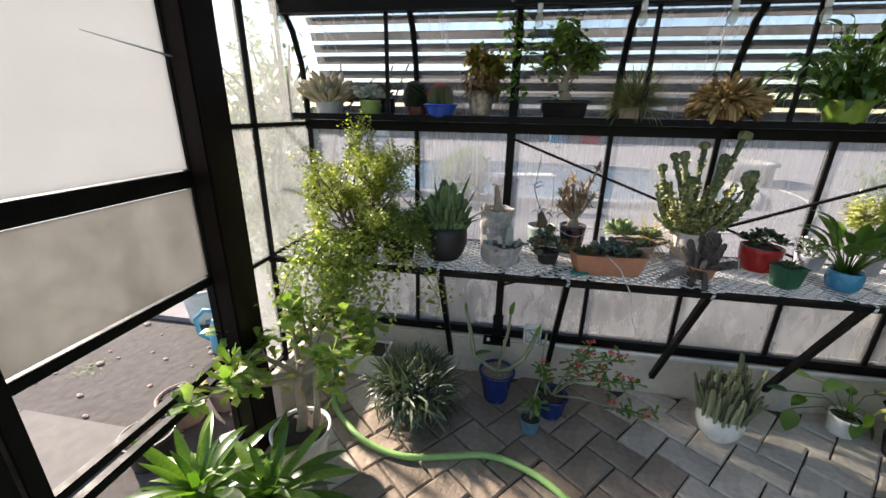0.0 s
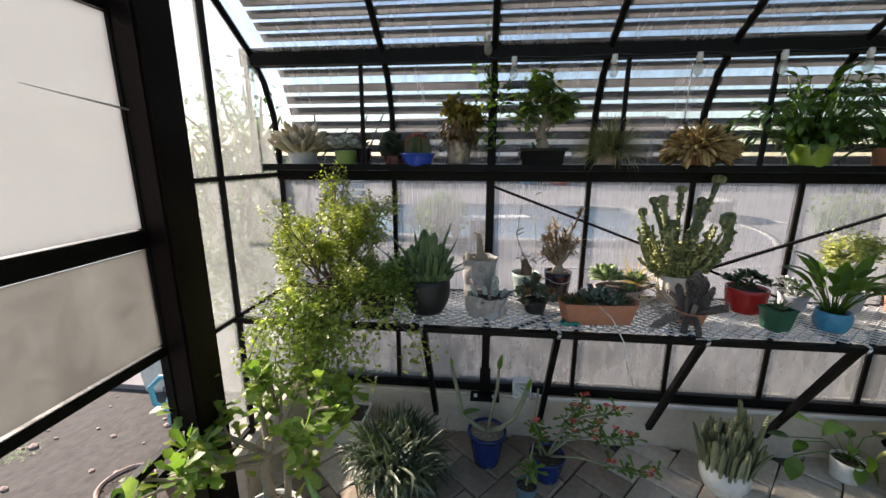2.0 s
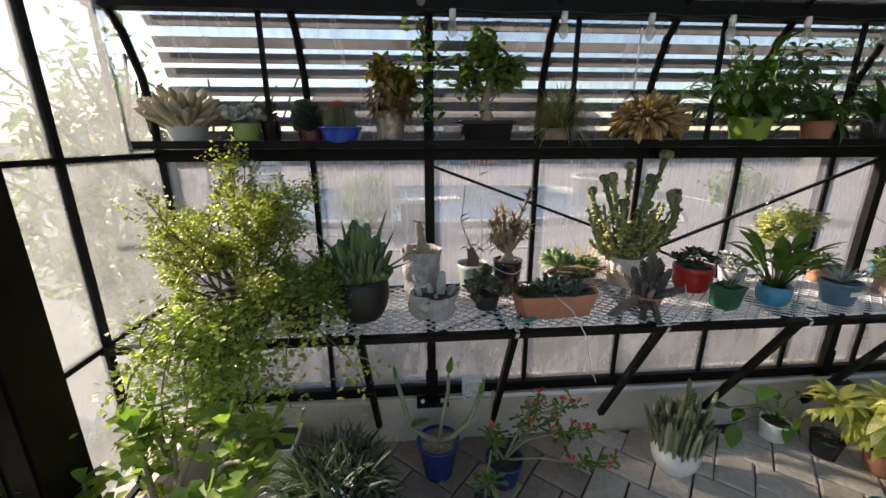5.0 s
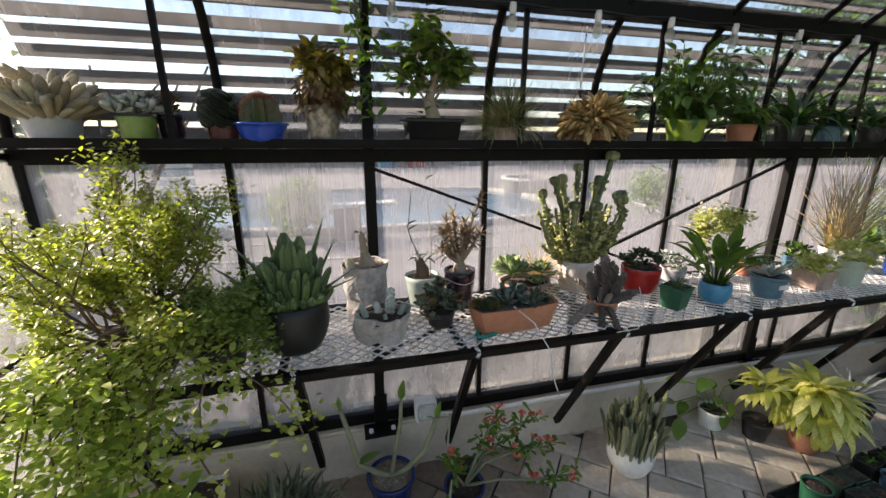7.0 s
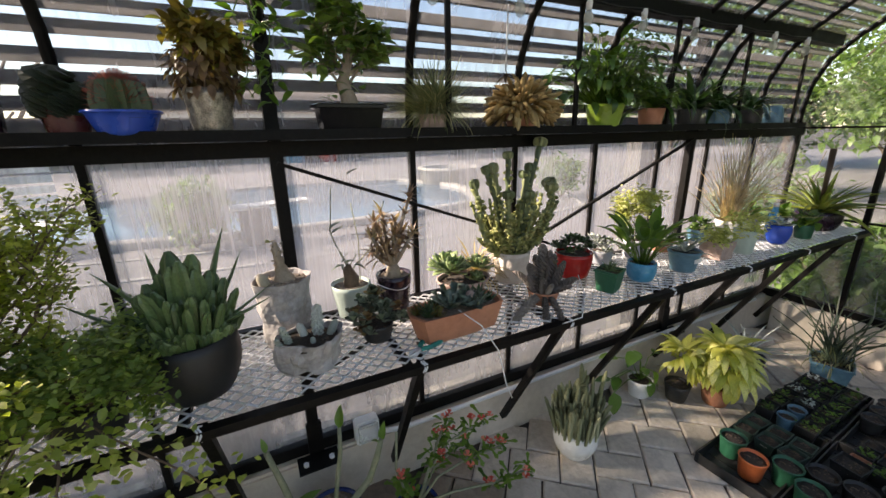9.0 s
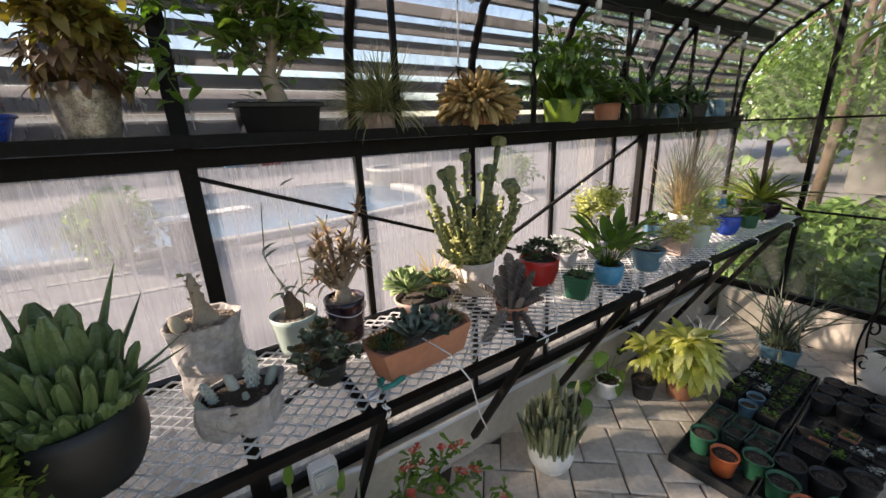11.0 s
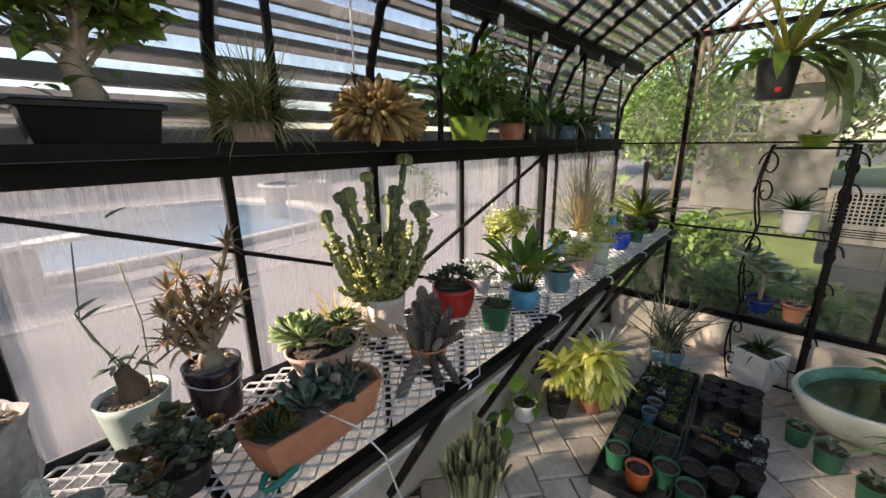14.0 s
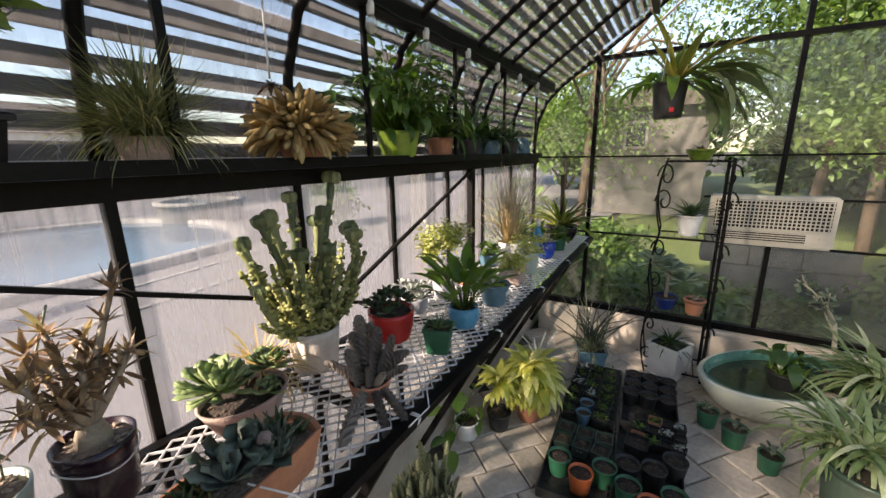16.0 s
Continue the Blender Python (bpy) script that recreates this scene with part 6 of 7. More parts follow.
def floor_pots():
    rnd = random.Random(95)
    L_SPINY = leafy("spiny_cactus_skin", (0.10, 0.115, 0.055), (0.20, 0.215, 0.11), (0.34, 0.34, 0.20), 0.05, 0.6)
    o = root("potted_cactus", (1.83, 2.10, 0), "clump of slender ribbed green cactus stems in a round white pot", "potted plant", GF)
    z = pot(o, 0.10, 0.062, 0.16, WHITEGLAZE, belly=0.022)
    fm = [finger_mesh(L_SPINY, 0.042, b, 2, 40, 8) for b in (-0.06, 0.04, 0.12)]
    clump(o, fm, (0, 0, z - 0.01), 0.105, 120, 0.15, 0.255, 11, rnd, fat=1.0)
    for k in range(5):
        put(o, fm[1], up_matrix((0.02 + 0.016 * k, 0.02 - 0.01 * k, z), k * 1.3, 5, 0.29 + 0.025 * (k % 3), 0.72), "stem")
    o = root("potted_vine", (2.49, 2.25, 0), "heart-leaved vine in a small white pot", "potted plant", GF)
    z = pot(o, 0.07, 0.055, 0.11, WHITEGLAZE)
    me = [mesh_from("leaf", *leaf_data("ovate", 0.62, d, 6, 0.18), m) for d in (20, 60) for m in (L_FRESH, L_DEEP, L_MID)]
    bm = bmesh.new()
    for p, az, el, s in (((-0.06, 0, z + 0.2), 3.4, 0.2, 0.13), ((0.06, -0.02, z + 0.17), 0.2, 0.2, 0.10), ((0.03, -0.05, z + 0.08), 5.0, -0.9, 0.11), ((0.0, -0.06, z + 0.03), 4.5, -1.2, 0.10), ((-0.3, -0.06, z + 0.06), 4.4, -1.2, 0.13),
                          ((-0.24, -0.03, z + 0.12), 3.6, -0.3, 0.09), ((-0.34, -0.06, z + 0.16), 2.8, 0.1, 0.09), ((-0.2, 0.02, z + 0.2), 2.9, 0.3, 0.12), ((0.08, -0.03, z + 0.0), 5.4, -1.0, 0.09), ((0.0, 0.02, z + 0.12), 1.2, 0.9, 0.08), ((-0.03, -0.03, z + 0.11), 4.0, 0.2, 0.08)):
        tube(bm, [(0, 0, z), (p[0] * 0.5, p[1] * 0.5, z + (p[2] - z) * 0.7 + 0.03), p], 0.0025, 4)
        put(o, rnd.choice(me), turn_matrix(p, az, el, s))
    part("vine_stem", bm, L_FRESH, o)
    o = root("potted_dracaena", (2.81, 2.0, 0), "bushy yellow variegated foliage plant in a terracotta pot", "potted plant", GF)
    z = pot(o, 0.085, 0.06, 0.13, TERRA, rim=0.014)
    me = leaf_meshes(L_YELLOW, "ovate", 0.29, (55, 90, 125), 7, 0.3)
    for i in range(170):
        a, e = rnd.uniform(0, 6.283), rnd.uniform(-0.12, 1.5)
        b = Vector((0.09 * math.cos(a) * math.cos(e), 0.09 * math.sin(a) * math.cos(e), z + 0.10 + 0.13 * math.sin(e)))
        put(o, rnd.choice(me), turn_matrix(b, a + rnd.gauss(0, 0.4), e * 0.8 - 0.1, rnd.uniform(0.11, 0.19)))
    o = root("potted_dracaena", (2.64, 2.12, 0), "smaller yellow-green foliage plant beside its larger neighbour", "potted plant", GF)
    z = pot(o, 0.07, 0.05, 0.11, BLACKPL)
    me = leaf_meshes(L_YELLOW, "ovate", 0.27, (50, 85, 115), 7, 0.3)
    for i in range(60):
        a, e = rnd.uniform(0, 6.283), rnd.uniform(0.1, 1.5)
        b = Vector((0.05 * math.cos(a) * math.cos(e), 0.05 * math.sin(a) * math.cos(e), z + 0.12 + 0.11 * math.sin(e)))
        put(o, rnd.choice(me), turn_matrix(b, a, e * 0.8 - 0.1, rnd.uniform(0.09, 0.15)))
    o = root("potted_agave", (3.18, 2.06, 0), "grey-green agave with narrow leaves in a black pot", "potted plant", GF)
    z = pot(o, 0.11, 0.085, 0.17, BLACKPL)
    rosette(o, leaf_meshes(L_SILVER, "spear", 0.09, (10, 30, 55), 7, 0.35, 0.1), (0, 0, z + 0.02), 44, 0.32, 5, 82, rnd)
    o = root("potted_pencil_plant", (3.60, 1.79, 0), "thin arching pencil-like stems in a square blue pot", "potted plant", GF, turn=20)
    z = pot(o, 0.10, 0.078, 0.15, SLATEBLUE, square=0.8, rim=0.014)
    for i in range(46):
        a, ln, l = i * GOLDEN, rnd.uniform(4, 38), rnd.uniform(0.22, 0.56)
        p = Vector((rnd.gauss(0, 0.03), rnd.gauss(0, 0.03), z))
        d = Vector((math.sin(radians(ln)) * math.cos(a), math.sin(radians(ln)) * math.sin(a), math.cos(radians(ln))))
        drift = Vector((rnd.uniform(-1, 1), rnd.uniform(-1, 1), rnd.uniform(-0.2, 0.5))) * 0.26
        way = [p]
        for k in range(6):
            d = (d + drift + Vector((rnd.gauss(0, 0.1), rnd.gauss(0, 0.1), 0))).normalized()
            p = p + d * l / 6
            way.append(p)
        bm = bmesh.new()
        tube(bm, way, [0.0048, 0.0045, 0.0042, 0.004, 0.0036, 0.003, 0.002], 5)
        part("stem", bm, L_GREYTUFT, o)
    mats = [turn_matrix((rnd.gauss(0, 0.03), rnd.gauss(0, 0.03), z), rnd.uniform(0, 6.28), radians(rnd.uniform(20, 85)), rnd.uniform(0.1, 0.2)) for _ in range(70)]
    tagged(cloud("blade_mass", BLADE, mats, L_GRASS, o), kind="stuff")


ORANGEPL = surface("orange_plastic", (0.42, 0.085, 0.025), (0.58, 0.15, 0.05), 10, 0.4, 0, 0.04)
DARKGREENPL = surface("dark_green_plastic", (0.025, 0.05, 0.037), (0.06, 0.10, 0.075), 10, 0.4, 0, 0.05)

SPROUT_LEAF = leaf_meshes(L_GREYGREEN, "ovate", 0.6, (25,), 4, 0.2)[0]


def seed_trays():
    rnd = random.Random(97)
    tray_bm = bmesh.new()
    lx, ly = 0.60, 0.29
    box(tray_bm, (0, 0, 0.004), (lx, ly, 0.006))
    for sx, sy, cx, cy in ((lx, 0.006, 0, ly / 2), (lx, 0.006, 0, -ly / 2), (0.006, ly - 0.012, lx / 2, 0), (0.006, ly - 0.012, -lx / 2, 0)):
        box(tray_bm, (cx, cy, 0.03), (sx, sy, 0.052))
    ribs = []
    for k in range(9):
        ribs.append(bmesh.new())
        box(ribs[-1], (-lx / 2 + lx * (k + 0.5) / 9, 0, 0.009), (0.008, ly - 0.02, 0.005))
    base = root("seed_tray", (2.60, 1.665, 0.0), "black plastic seed tray full of small nursery pots", "seed tray", "seed trays on the floor", 3)
    part("tray", tray_bm, BLACKPL, base)
    for rib in ribs:
        part("rib", rib, BLACKPL, base)
    for x, y in ((3.22, 1.695), (2.66, 1.36), (3.27, 1.385)):
        copy_thing(base, pose(x, y, 0, 0, 0, 3))
    def cell_pot(x, y, r, h, mt, square, lab, plant, tag=False):
        o = root("nursery_pot", (x, y, 0.012), lab, "nursery pot", "nursery pots in the trays", rnd.uniform(-8, 8))
        z = pot(o, r, r * 0.76, h, mt, rim=0.006 if not square else 0.004, square=0.92 if square else 0.0, depth=0.016)
        if plant:
            cloud("seedling", SMALL_LEAF, [turn_matrix((rnd.gauss(0, r * 0.45), rnd.gauss(0, r * 0.45), z + rnd.uniform(0, 0.025)), rnd.uniform(0, 6.28), rnd.uniform(0, 1), rnd.uniform(0.012, 0.026)) for _ in range(26)], plant, o)
        if tag:
            boxes_part("plant_tag", [((-r * 0.9, 0, h * 0.75), (0.002, 0.03, 0.014))], WHITEGLAZE, o, "white plant tag")
    # large round pots along the front
    for x, y, mt, lab in ((2.47, 1.735, GREENPL, "round green plastic nursery pot with dark soil"), (2.41, 1.625, ORANGEPL, "round orange plastic nursery pot with dark soil"), (2.50, 1.535, GREENPL, "round green plastic nursery pot with dark soil"),
                          (2.44, 1.43, GREENPL, "round green plastic nursery pot with dark soil"), (2.38, 1.335, ORANGEPL, "round orange plastic nursery pot with dark soil"), (2.47, 1.25, GREENPL, "round green plastic nursery pot with dark soil"),
                          (2.575, 1.445, BLACKPL, "round black plastic nursery pot with dark soil"), (2.60, 1.335, BLACKPL, "round black plastic nursery pot with dark soil"), (2.70, 1.25, BLACKPL, "round black plastic nursery pot with dark soil")):
        cell_pot(x, y, 0.055, 0.105, mt, False, lab, None)
    for i in range(2):
        for j in range(3):
            cell_pot(2.64 + 0.10 * i, 1.76 - 0.095 * j, 0.043, 0.07, DARKGREENPL, True, "square dark green plastic pot with brown soil", None, i == 0 and j == 1)
    cell_pot(2.78, 1.42, 0.055, 0.08, BLACKPL, True, "square black plastic pot with dark soil", None, True)
    for i in range(3):
        for j in range(2):
            cell_pot(2.86 + 0.09 * i, 1.44 - 0.075 * j - 0.02, 0.034, 0.06, BLACKPL if (i + j) % 3 else TERRA, True, "small square nursery pot with tiny seedlings", L_FRESH if (i + j) % 2 else None)
            cell_pot(2.86 + 0.09 * i, 1.29 - 0.065 * j, 0.03, 0.06, BLACKPL, True, "small square nursery pot with tiny seedlings", L_SILVER if (i + j) % 2 else None)
    for i in range(6):
        for j in range(3):
            blue = (i, j) in ((0, 1), (1, 1))
            cell_pot(2.90 + 0.105 * i, 1.795 - 0.09 * j, 0.041, 0.075, SLATEBLUE if blue else BLACKPL, False if blue else True, "small nursery pot of leafy green seedlings", rnd.choice((L_FRESH, L_SILVER, L_MID)) if not blue else None)
    for i in range(3):
        for j in range(3):
            cell_pot(3.24 + 0.11 * i, 1.49 - 0.10 * j, 0.048, 0.085, BLACKPL, False, "round black nursery pot with dark soil", None, i == 1 and j == 0)
    for x, y, r in ((3.24, 1.09, 0.055), (3.12, 0.98, 0.06), (2.99, 0.85, 0.052)):
        o = root("green_pot", (x, y, 0), "green plastic pot with soil and a small sprout", "nursery pot", "green pots beside the tub")
        z = pot(o, r, r * 0.78, r * 1.9, GREENPL, rim=0.008)
        for m in [turn_matrix((rnd.gauss(0, 0.015), rnd.gauss(0, 0.015), z + rnd.uniform(0, 0.04)), rnd.uniform(0, 6.28), rnd.uniform(0, 1.2), rnd.uniform(0.02, 0.045)) for _ in range(16)]:
            put(o, SPROUT_LEAF, m)


def tub():
    rnd = random.Random(99)
    o = root("water_tub", (3.60, 0.74, 0), "large pale oval glazed tub holding water and a potted plant", "tub", turn=-52)
    cream = surface("pale_celadon_glaze", (0.50, 0.52, 0.44), (0.66, 0.67, 0.58), 5, 0.3, 0, 0.05)
    inner = surface("sea_green_glaze", (0.05, 0.16, 0.12), (0.09, 0.25, 0.19), 6, 0.25)
    sq = (1.18, 0.72)
    bm = bmesh.new()
    lathe(bm, [(0.18, 0), (0.24, 0.012), (0.33, 0.09), (0.385, 0.18), (0.40, 0.235), (0.395, 0.245), (0.372, 0.245), (0.36, 0.19), (0.33, 0.12)], 44, sq)
    part("body", bm, cream, o)
    bm = bmesh.new()
    lathe(bm, [(0.372, 0.247), (0.36, 0.246), (0.345, 0.19), (0.335, 0.16)], 44, sq)
    for f in [f for f in bm.faces if len(f.verts) > 4]:
        bm.faces.remove(f)
    part("lining", bm, inner, o, "sea green glazed lining")
    bm = bmesh.new()
    lathe(bm, [(0.348, 0.182), (0.35, 0.186)], 44, sq)
    part("water", bm, surface("dark_pond_water", (0.03, 0.045, 0.03), (0.06, 0.075, 0.05), 3, 0.06, 0, 0.05), o)
    p = root("potted_taro", (3.56, 0.72, 0.188), "black pot of broad dark leaves standing in the tub", "potted plant")
    z = pot(p, 0.095, 0.075, 0.10, BLACKPL, rim=0.012)
    me = leaf_meshes(L_DEEP, "ovate", 0.5, (20, 55, 80), 7, 0.25)
    fr = leaf_meshes(L_FRESH, "spear", 0.16, (20, 50), 6, 0.3)
    bm = bmesh.new()
    for i in range(13):
        a, ln, h = i * GOLDEN, rnd.uniform(10, 55), rnd.uniform(0.08, 0.17)
        e = Vector((math.sin(radians(ln)) * math.cos(a) * h, math.sin(radians(ln)) * math.sin(a) * h, z + math.cos(radians(ln)) * h))
        tube(bm, [(0, 0, z), (e.x * 0.4, e.y * 0.4, z + h * 0.6), e], 0.004, 5)
        put(p, rnd.choice(me), turn_matrix(e, a, radians(rnd.uniform(-40, 30)), rnd.uniform(0.10, 0.155)))
    for i in range(26):
        put(p, rnd.choice(fr), turn_matrix((rnd.gauss(0, 0.03), rnd.gauss(0, 0.03), z), rnd.uniform(0, 6.28), radians(rnd.uniform(30, 85)), rnd.uniform(0.1, 0.17)))
    part("stalk_mass", bm, L_FRESH, p)
    bm = bmesh.new()
    bmesh.ops.create_icosphere(bm, subdivisions=3, radius=0.05, matrix=Matrix.Translation((0, 0, 0)) @ Matrix.Diagonal((1.2, 0.9, 0.55, 1)))
    st = part("stone", bm, PINKPOT, None, smooth=True)
    st.location = (3.50, 0.52, 0.20)
    tagged(st, "pale rounded stone lying in the tub's water", "stone")


def spider_plant():
    rnd = random.Random(101)
    for x, y, h, s, n in ((2.83, 0.58, 0.27, 0.34, 130), (3.5, 0.28, 0.30, 0.40, 190)):
        o = root("spider_plant", (x, y, 0), "big spider plant with pale-edged arching leaves in a dark green pot", "potted plant", "spider plants by the tub")
        z = pot(o, 0.15, 0.115, h, DARKGREENPL, rim=0.02, depth=0.03)
        sh = [leaf_data("strap", 0.06, d, 9, 0.35) for d in (70, 110, 150)]
        mats = [turn_matrix((rnd.gauss(0.07, 0.03), rnd.gauss(0.03, 0.05), z + 0.02), rnd.uniform(0, 6.28), radians(rnd.uniform(15, 85)), s * rnd.uniform(0.5, 1.1)) for _ in range(n)]
        cloud("leaves", sh, mats, L_SPIDER, o)
    o = root("potted_jade", (3.93, 0.38, 0), "pale branching stems with curled grey leaves", "potted plant")
    z = pot(o, 0.11, 0.085, 0.2, TERRA)
    limbs, tw = branching((0, 0, z), (0.1, 0.2, 1), 0.3, 0.016, 2, rnd, 0.6, 0.6, 3)
    limbs_part("branchwork", limbs, L_PALE, o, 7)
    cloud("leaves", [leaf_data("spoon", 0.5, d, 5, 0.4) for d in (-30, 20)], twig_leaves(tw, rnd, 2, 0.06, 1, 0.015), L_GREYGREEN, o)


def plant_rack():
    rnd = random.Random(103)
    o = root("plant_rack", (3.84, 1.27, 0), "black wrought iron tiered plant rack with scrolled sides", "plant stand", turn=0)
    w, d = 0.17, 0.13
    for sx in (-1, 1):
        for sy in (-1, 1):
            bm = bmesh.new()
            tube(bm, [(sx * d, sy * w + (0.04 * abs(math.sin(math.pi * 1.49 * k / 22 / 0.5)) if sy > 0 else 0.0), 1.49 * k / 22) for k in range(23)], 0.0105 if sy < 0 else 0.0058, 7)
            part("leg", bm, BLACK, o)
    for z in (0.04, 0.45, 0.98, 1.47):
        bm = bmesh.new()
        for k in range(9):
            y = -w + 2 * w * k / 8
            beam(bm, (-d, y, z), (d, y, z), 0.006, 0.006)
        for sx in (-1, 1):
            beam(bm, (sx * d, -w, z), (sx * d, w, z), 0.01, 0.01)
        part("tier", bm, BLACK, o)
    for sy in (-1, 1):
        for zc, r in ((1.38, 0.085), (1.22, 0.085), (0.90, 0.075), (0.68, 0.075), (0.36, 0.06), (0.14, 0.06)):
            bm = bmesh.new()
            pts = [(-d, sy * (w - 0.0) + sy * 0.0 + r * math.cos(a) * (1 - a / 9) * sy * 0.6 , zc + r * math.sin(a) * (1 - a / 9)) for a in [k * 0.45 for k in range(18)]]
            tube(bm, pts, 0.0055, 5)
            part("scroll", bm, BLACK, o)
    L_PALEGREEN = leafy("pale_sea_green_leaf", (0.20, 0.28, 0.20), (0.34, 0.44, 0.32), (0.50, 0.58, 0.45), 0.2, 0.5)
    GR = "plants on the wrought iron rack"
    p = root("potted_succulent", (3.83, 1.27, 1.475), "small dark rosette in a lime green bowl", "potted plant", GR)
    z = pot(p, 0.085, 0.05, 0.07, LIME)
    rosette(p, leaf_meshes(L_BROWN, "spear", 0.25, (10, 40)), (0, 0, z), 24, 0.08, 5, 70, rnd)
    p = root("potted_aloe", (3.83, 1.28, 0.985), "dark spiky aloe in a white pot", "potted plant", GR)
    z = pot(p, 0.075, 0.055, 0.14, WHITEGLAZE, rim=0.012)
    rosette(p, leaf_meshes(L_DEEP, "spear", 0.14, (5, 30, 50), 6, 0.3, 0.2), (0, 0, z), 46, 0.21, 12, 85, rnd)
    p = root("potted_echeveria", (3.83, 1.36, 0.455), "large pale blue-green rosette in a cobalt blue bowl", "potted plant", GR)
    z = pot(p, 0.08, 0.05, 0.09, BLUEGLAZE)
    for c in ((0, 0, z + 0.2), (-0.05, 0.09, z + 0.26), (0.0, -0.09, z + 0.13)):
        rosette(p, leaf_meshes(L_PALEGREEN, "spoon", 0.5, (-10, 15), 6, 0.3, 0.14), c, 26, 0.15, 0, 75, rnd)
    bm = bmesh.new()
    tube(bm, [(0, 0, z), (0, 0, z + 0.2)], 0.012, 7)
    part("stem", bm, BARK, p)
    p = root("potted_succulent", (3.80, 1.19, 0.455), "small white-tipped succulent in a terracotta pot", "potted plant", GR)
    z = pot(p, 0.062, 0.045, 0.11, TERRA, rim=0.018)
    rosette(p, leaf_meshes(L_PALE, "spear", 0.3, (0, 20), 5, 0.3, 0.3), (0, 0, z), 14, 0.07, 20, 80, rnd)
    p = root("potted_agave", (3.76, 1.30, 0.0), "spiky green agave in a square white planter", "potted plant", GR, 62)
    z = pot(p, 0.108, 0.104, 0.235, WHITEGLAZE, square=1.0)
    rosette(p, leaf_meshes(L_MID, "spear", 0.1, (10, 35, 60), 6, 0.3, 0.12), (0, 0, z), 46, 0.21, 5, 85, rnd)


def air_conditioner():
    o = root("air_conditioner", (RIGHT - 0.10, 0.83, 0.91), "beige window air conditioner with a slotted grille", "air conditioner")
    beige = surface("beige_plastic", (0.50, 0.46, 0.38), (0.62, 0.58, 0.49), 6, 0.5, 0, 0.04)
    # Near-black colour stands for the shade inside the grille slots.
    dark = surface("grille_shade_black", (0.008, 0.008, 0.008), (0.02, 0.019, 0.018), 6, 0.8, spec=0.1)
    W, H = 0.66, 0.33
    boxes_part("case", [((0.09, 0, H / 2), (0.15, W, H))], beige, o, bevel=0.012)
    # Flat plates on the case front; the depth's shade is only their colour.
    boxes_part("shade_plate", [((0.013, 0.0, 0.21), (0.004, W - 0.06, 0.19)), ((0.013, 0.05, 0.065), (0.004, W - 0.18, 0.065))], dark, o, "flat dark plate imitating the shade behind the grille")
    for k in range(27):
        boxes_part("grille_bar", [((0.004, -W / 2 + 0.04 + (W - 0.08) * k / 26, 0.21), (0.008, 0.0065, 0.19))], beige, o)
    for k in range(9):
        boxes_part("grille_bar", [((0.002, 0, 0.12 + 0.0225 * k), (0.008, W - 0.06, 0.006))], beige, o)
    for k in range(5):
        boxes_part("louvre", [((0.004, 0.05, 0.037 + 0.0145 * k), (0.012, W - 0.18, 0.005))], beige, o)
    bm = bmesh.new()
    bmesh.ops.create_cone(bm, cap_ends=True, segments=24, radius1=0.024, radius2=0.02, depth=0.018, matrix=Matrix.Translation((0.005, -0.27, 0.065)) @ Matrix.Rotation(radians(90), 4, 'Y'))
    part("knob", bm, beige, o, "round control knob")


L_OCHREBLADE = leafy("yellowing_blade", (0.14, 0.17, 0.04), (0.34, 0.32, 0.07), (0.48, 0.28, 0.12), 0.35, 0.4)


def hanging_basket():
    rnd = random.Random(105)
    o = root("hanging_plant", (3.40, 1.47, 1.71), "long flat-stemmed orchid cactus in a hanging black pot", "hanging plant")
    z = pot(o, 0.085, 0.07, 0.185, BLACKPL, rim=0.016)
    boxes_part("label", [((-0.074, -0.02, 0.04), (0.004, 0.022, 0.022))], REDGLAZE, o, "small red label")
    for a in (0.5, 2.6, 4.7):
        bm = bmesh.new()
        tube(bm, [(0.08 * math.cos(a), 0.08 * math.sin(a), z), (0.01 * math.cos(a), 0.01 * math.sin(a), z + 0.55), (0, 0, z + 0.62)], 0.002, 4)
        part("hanger_wire", bm, GALV, o)
    me = leaf_meshes(L_FRESH, "strap", 0.17, (20, 60, 100, 130), 9, 0.22)
    yl = leaf_meshes(L_OCHREBLADE, "strap", 0.18, (5, 25), 8, 0.22)
    droop = leaf_meshes(leafy("flat_cactus_stem", (0.12, 0.17, 0.085), (0.22, 0.28, 0.145), (0.34, 0.38, 0.21), 0.25), "strap", 0.19, (60, 85, 105), 9, 0.2)
    for i in range(13):
        a = rnd.uniform(3.2, 7.4)
        put(o, rnd.choice(me), turn_matrix((0.03 * math.cos(a), 0.03 * math.sin(a), z), a, radians(rnd.uniform(10, 75)), rnd.uniform(0.2, 0.36)))
    for a, e, l in ((1.6, 25, 0.38), (1.9, 45, 0.30), (1.2, 30, 0.3)):
        put(o, me[2], turn_matrix((0, 0.04, z), a, radians(e), l))
    for i in range(30):
        a = rnd.uniform(4.1, 5.6)
        b = (rnd.uniform(-0.05, 0.06), -0.06 - 0.12 * rnd.random(), z + rnd.uniform(0.0, 0.1))
        put(o, rnd.choice(droop), turn_matrix(b, a, radians(rnd.uniform(-30, 40)), rnd.uniform(0.24, 0.46)))
    for a, e, l in ((1.5, 70, 0.36), (1.1, 58, 0.30), (1.9, 80, 0.42), (4.6, 42, 0.40), (4.3, 35, 0.34), (5.0, 50, 0.36), (4.7, 82, 0.38), (2.2, 66, 0.26), (5.6, 60, 0.3), (4.0, 70, 0.3)):
        put(o, rnd.choice(yl), turn_matrix((0, -0.02, z), a, radians(e), l))


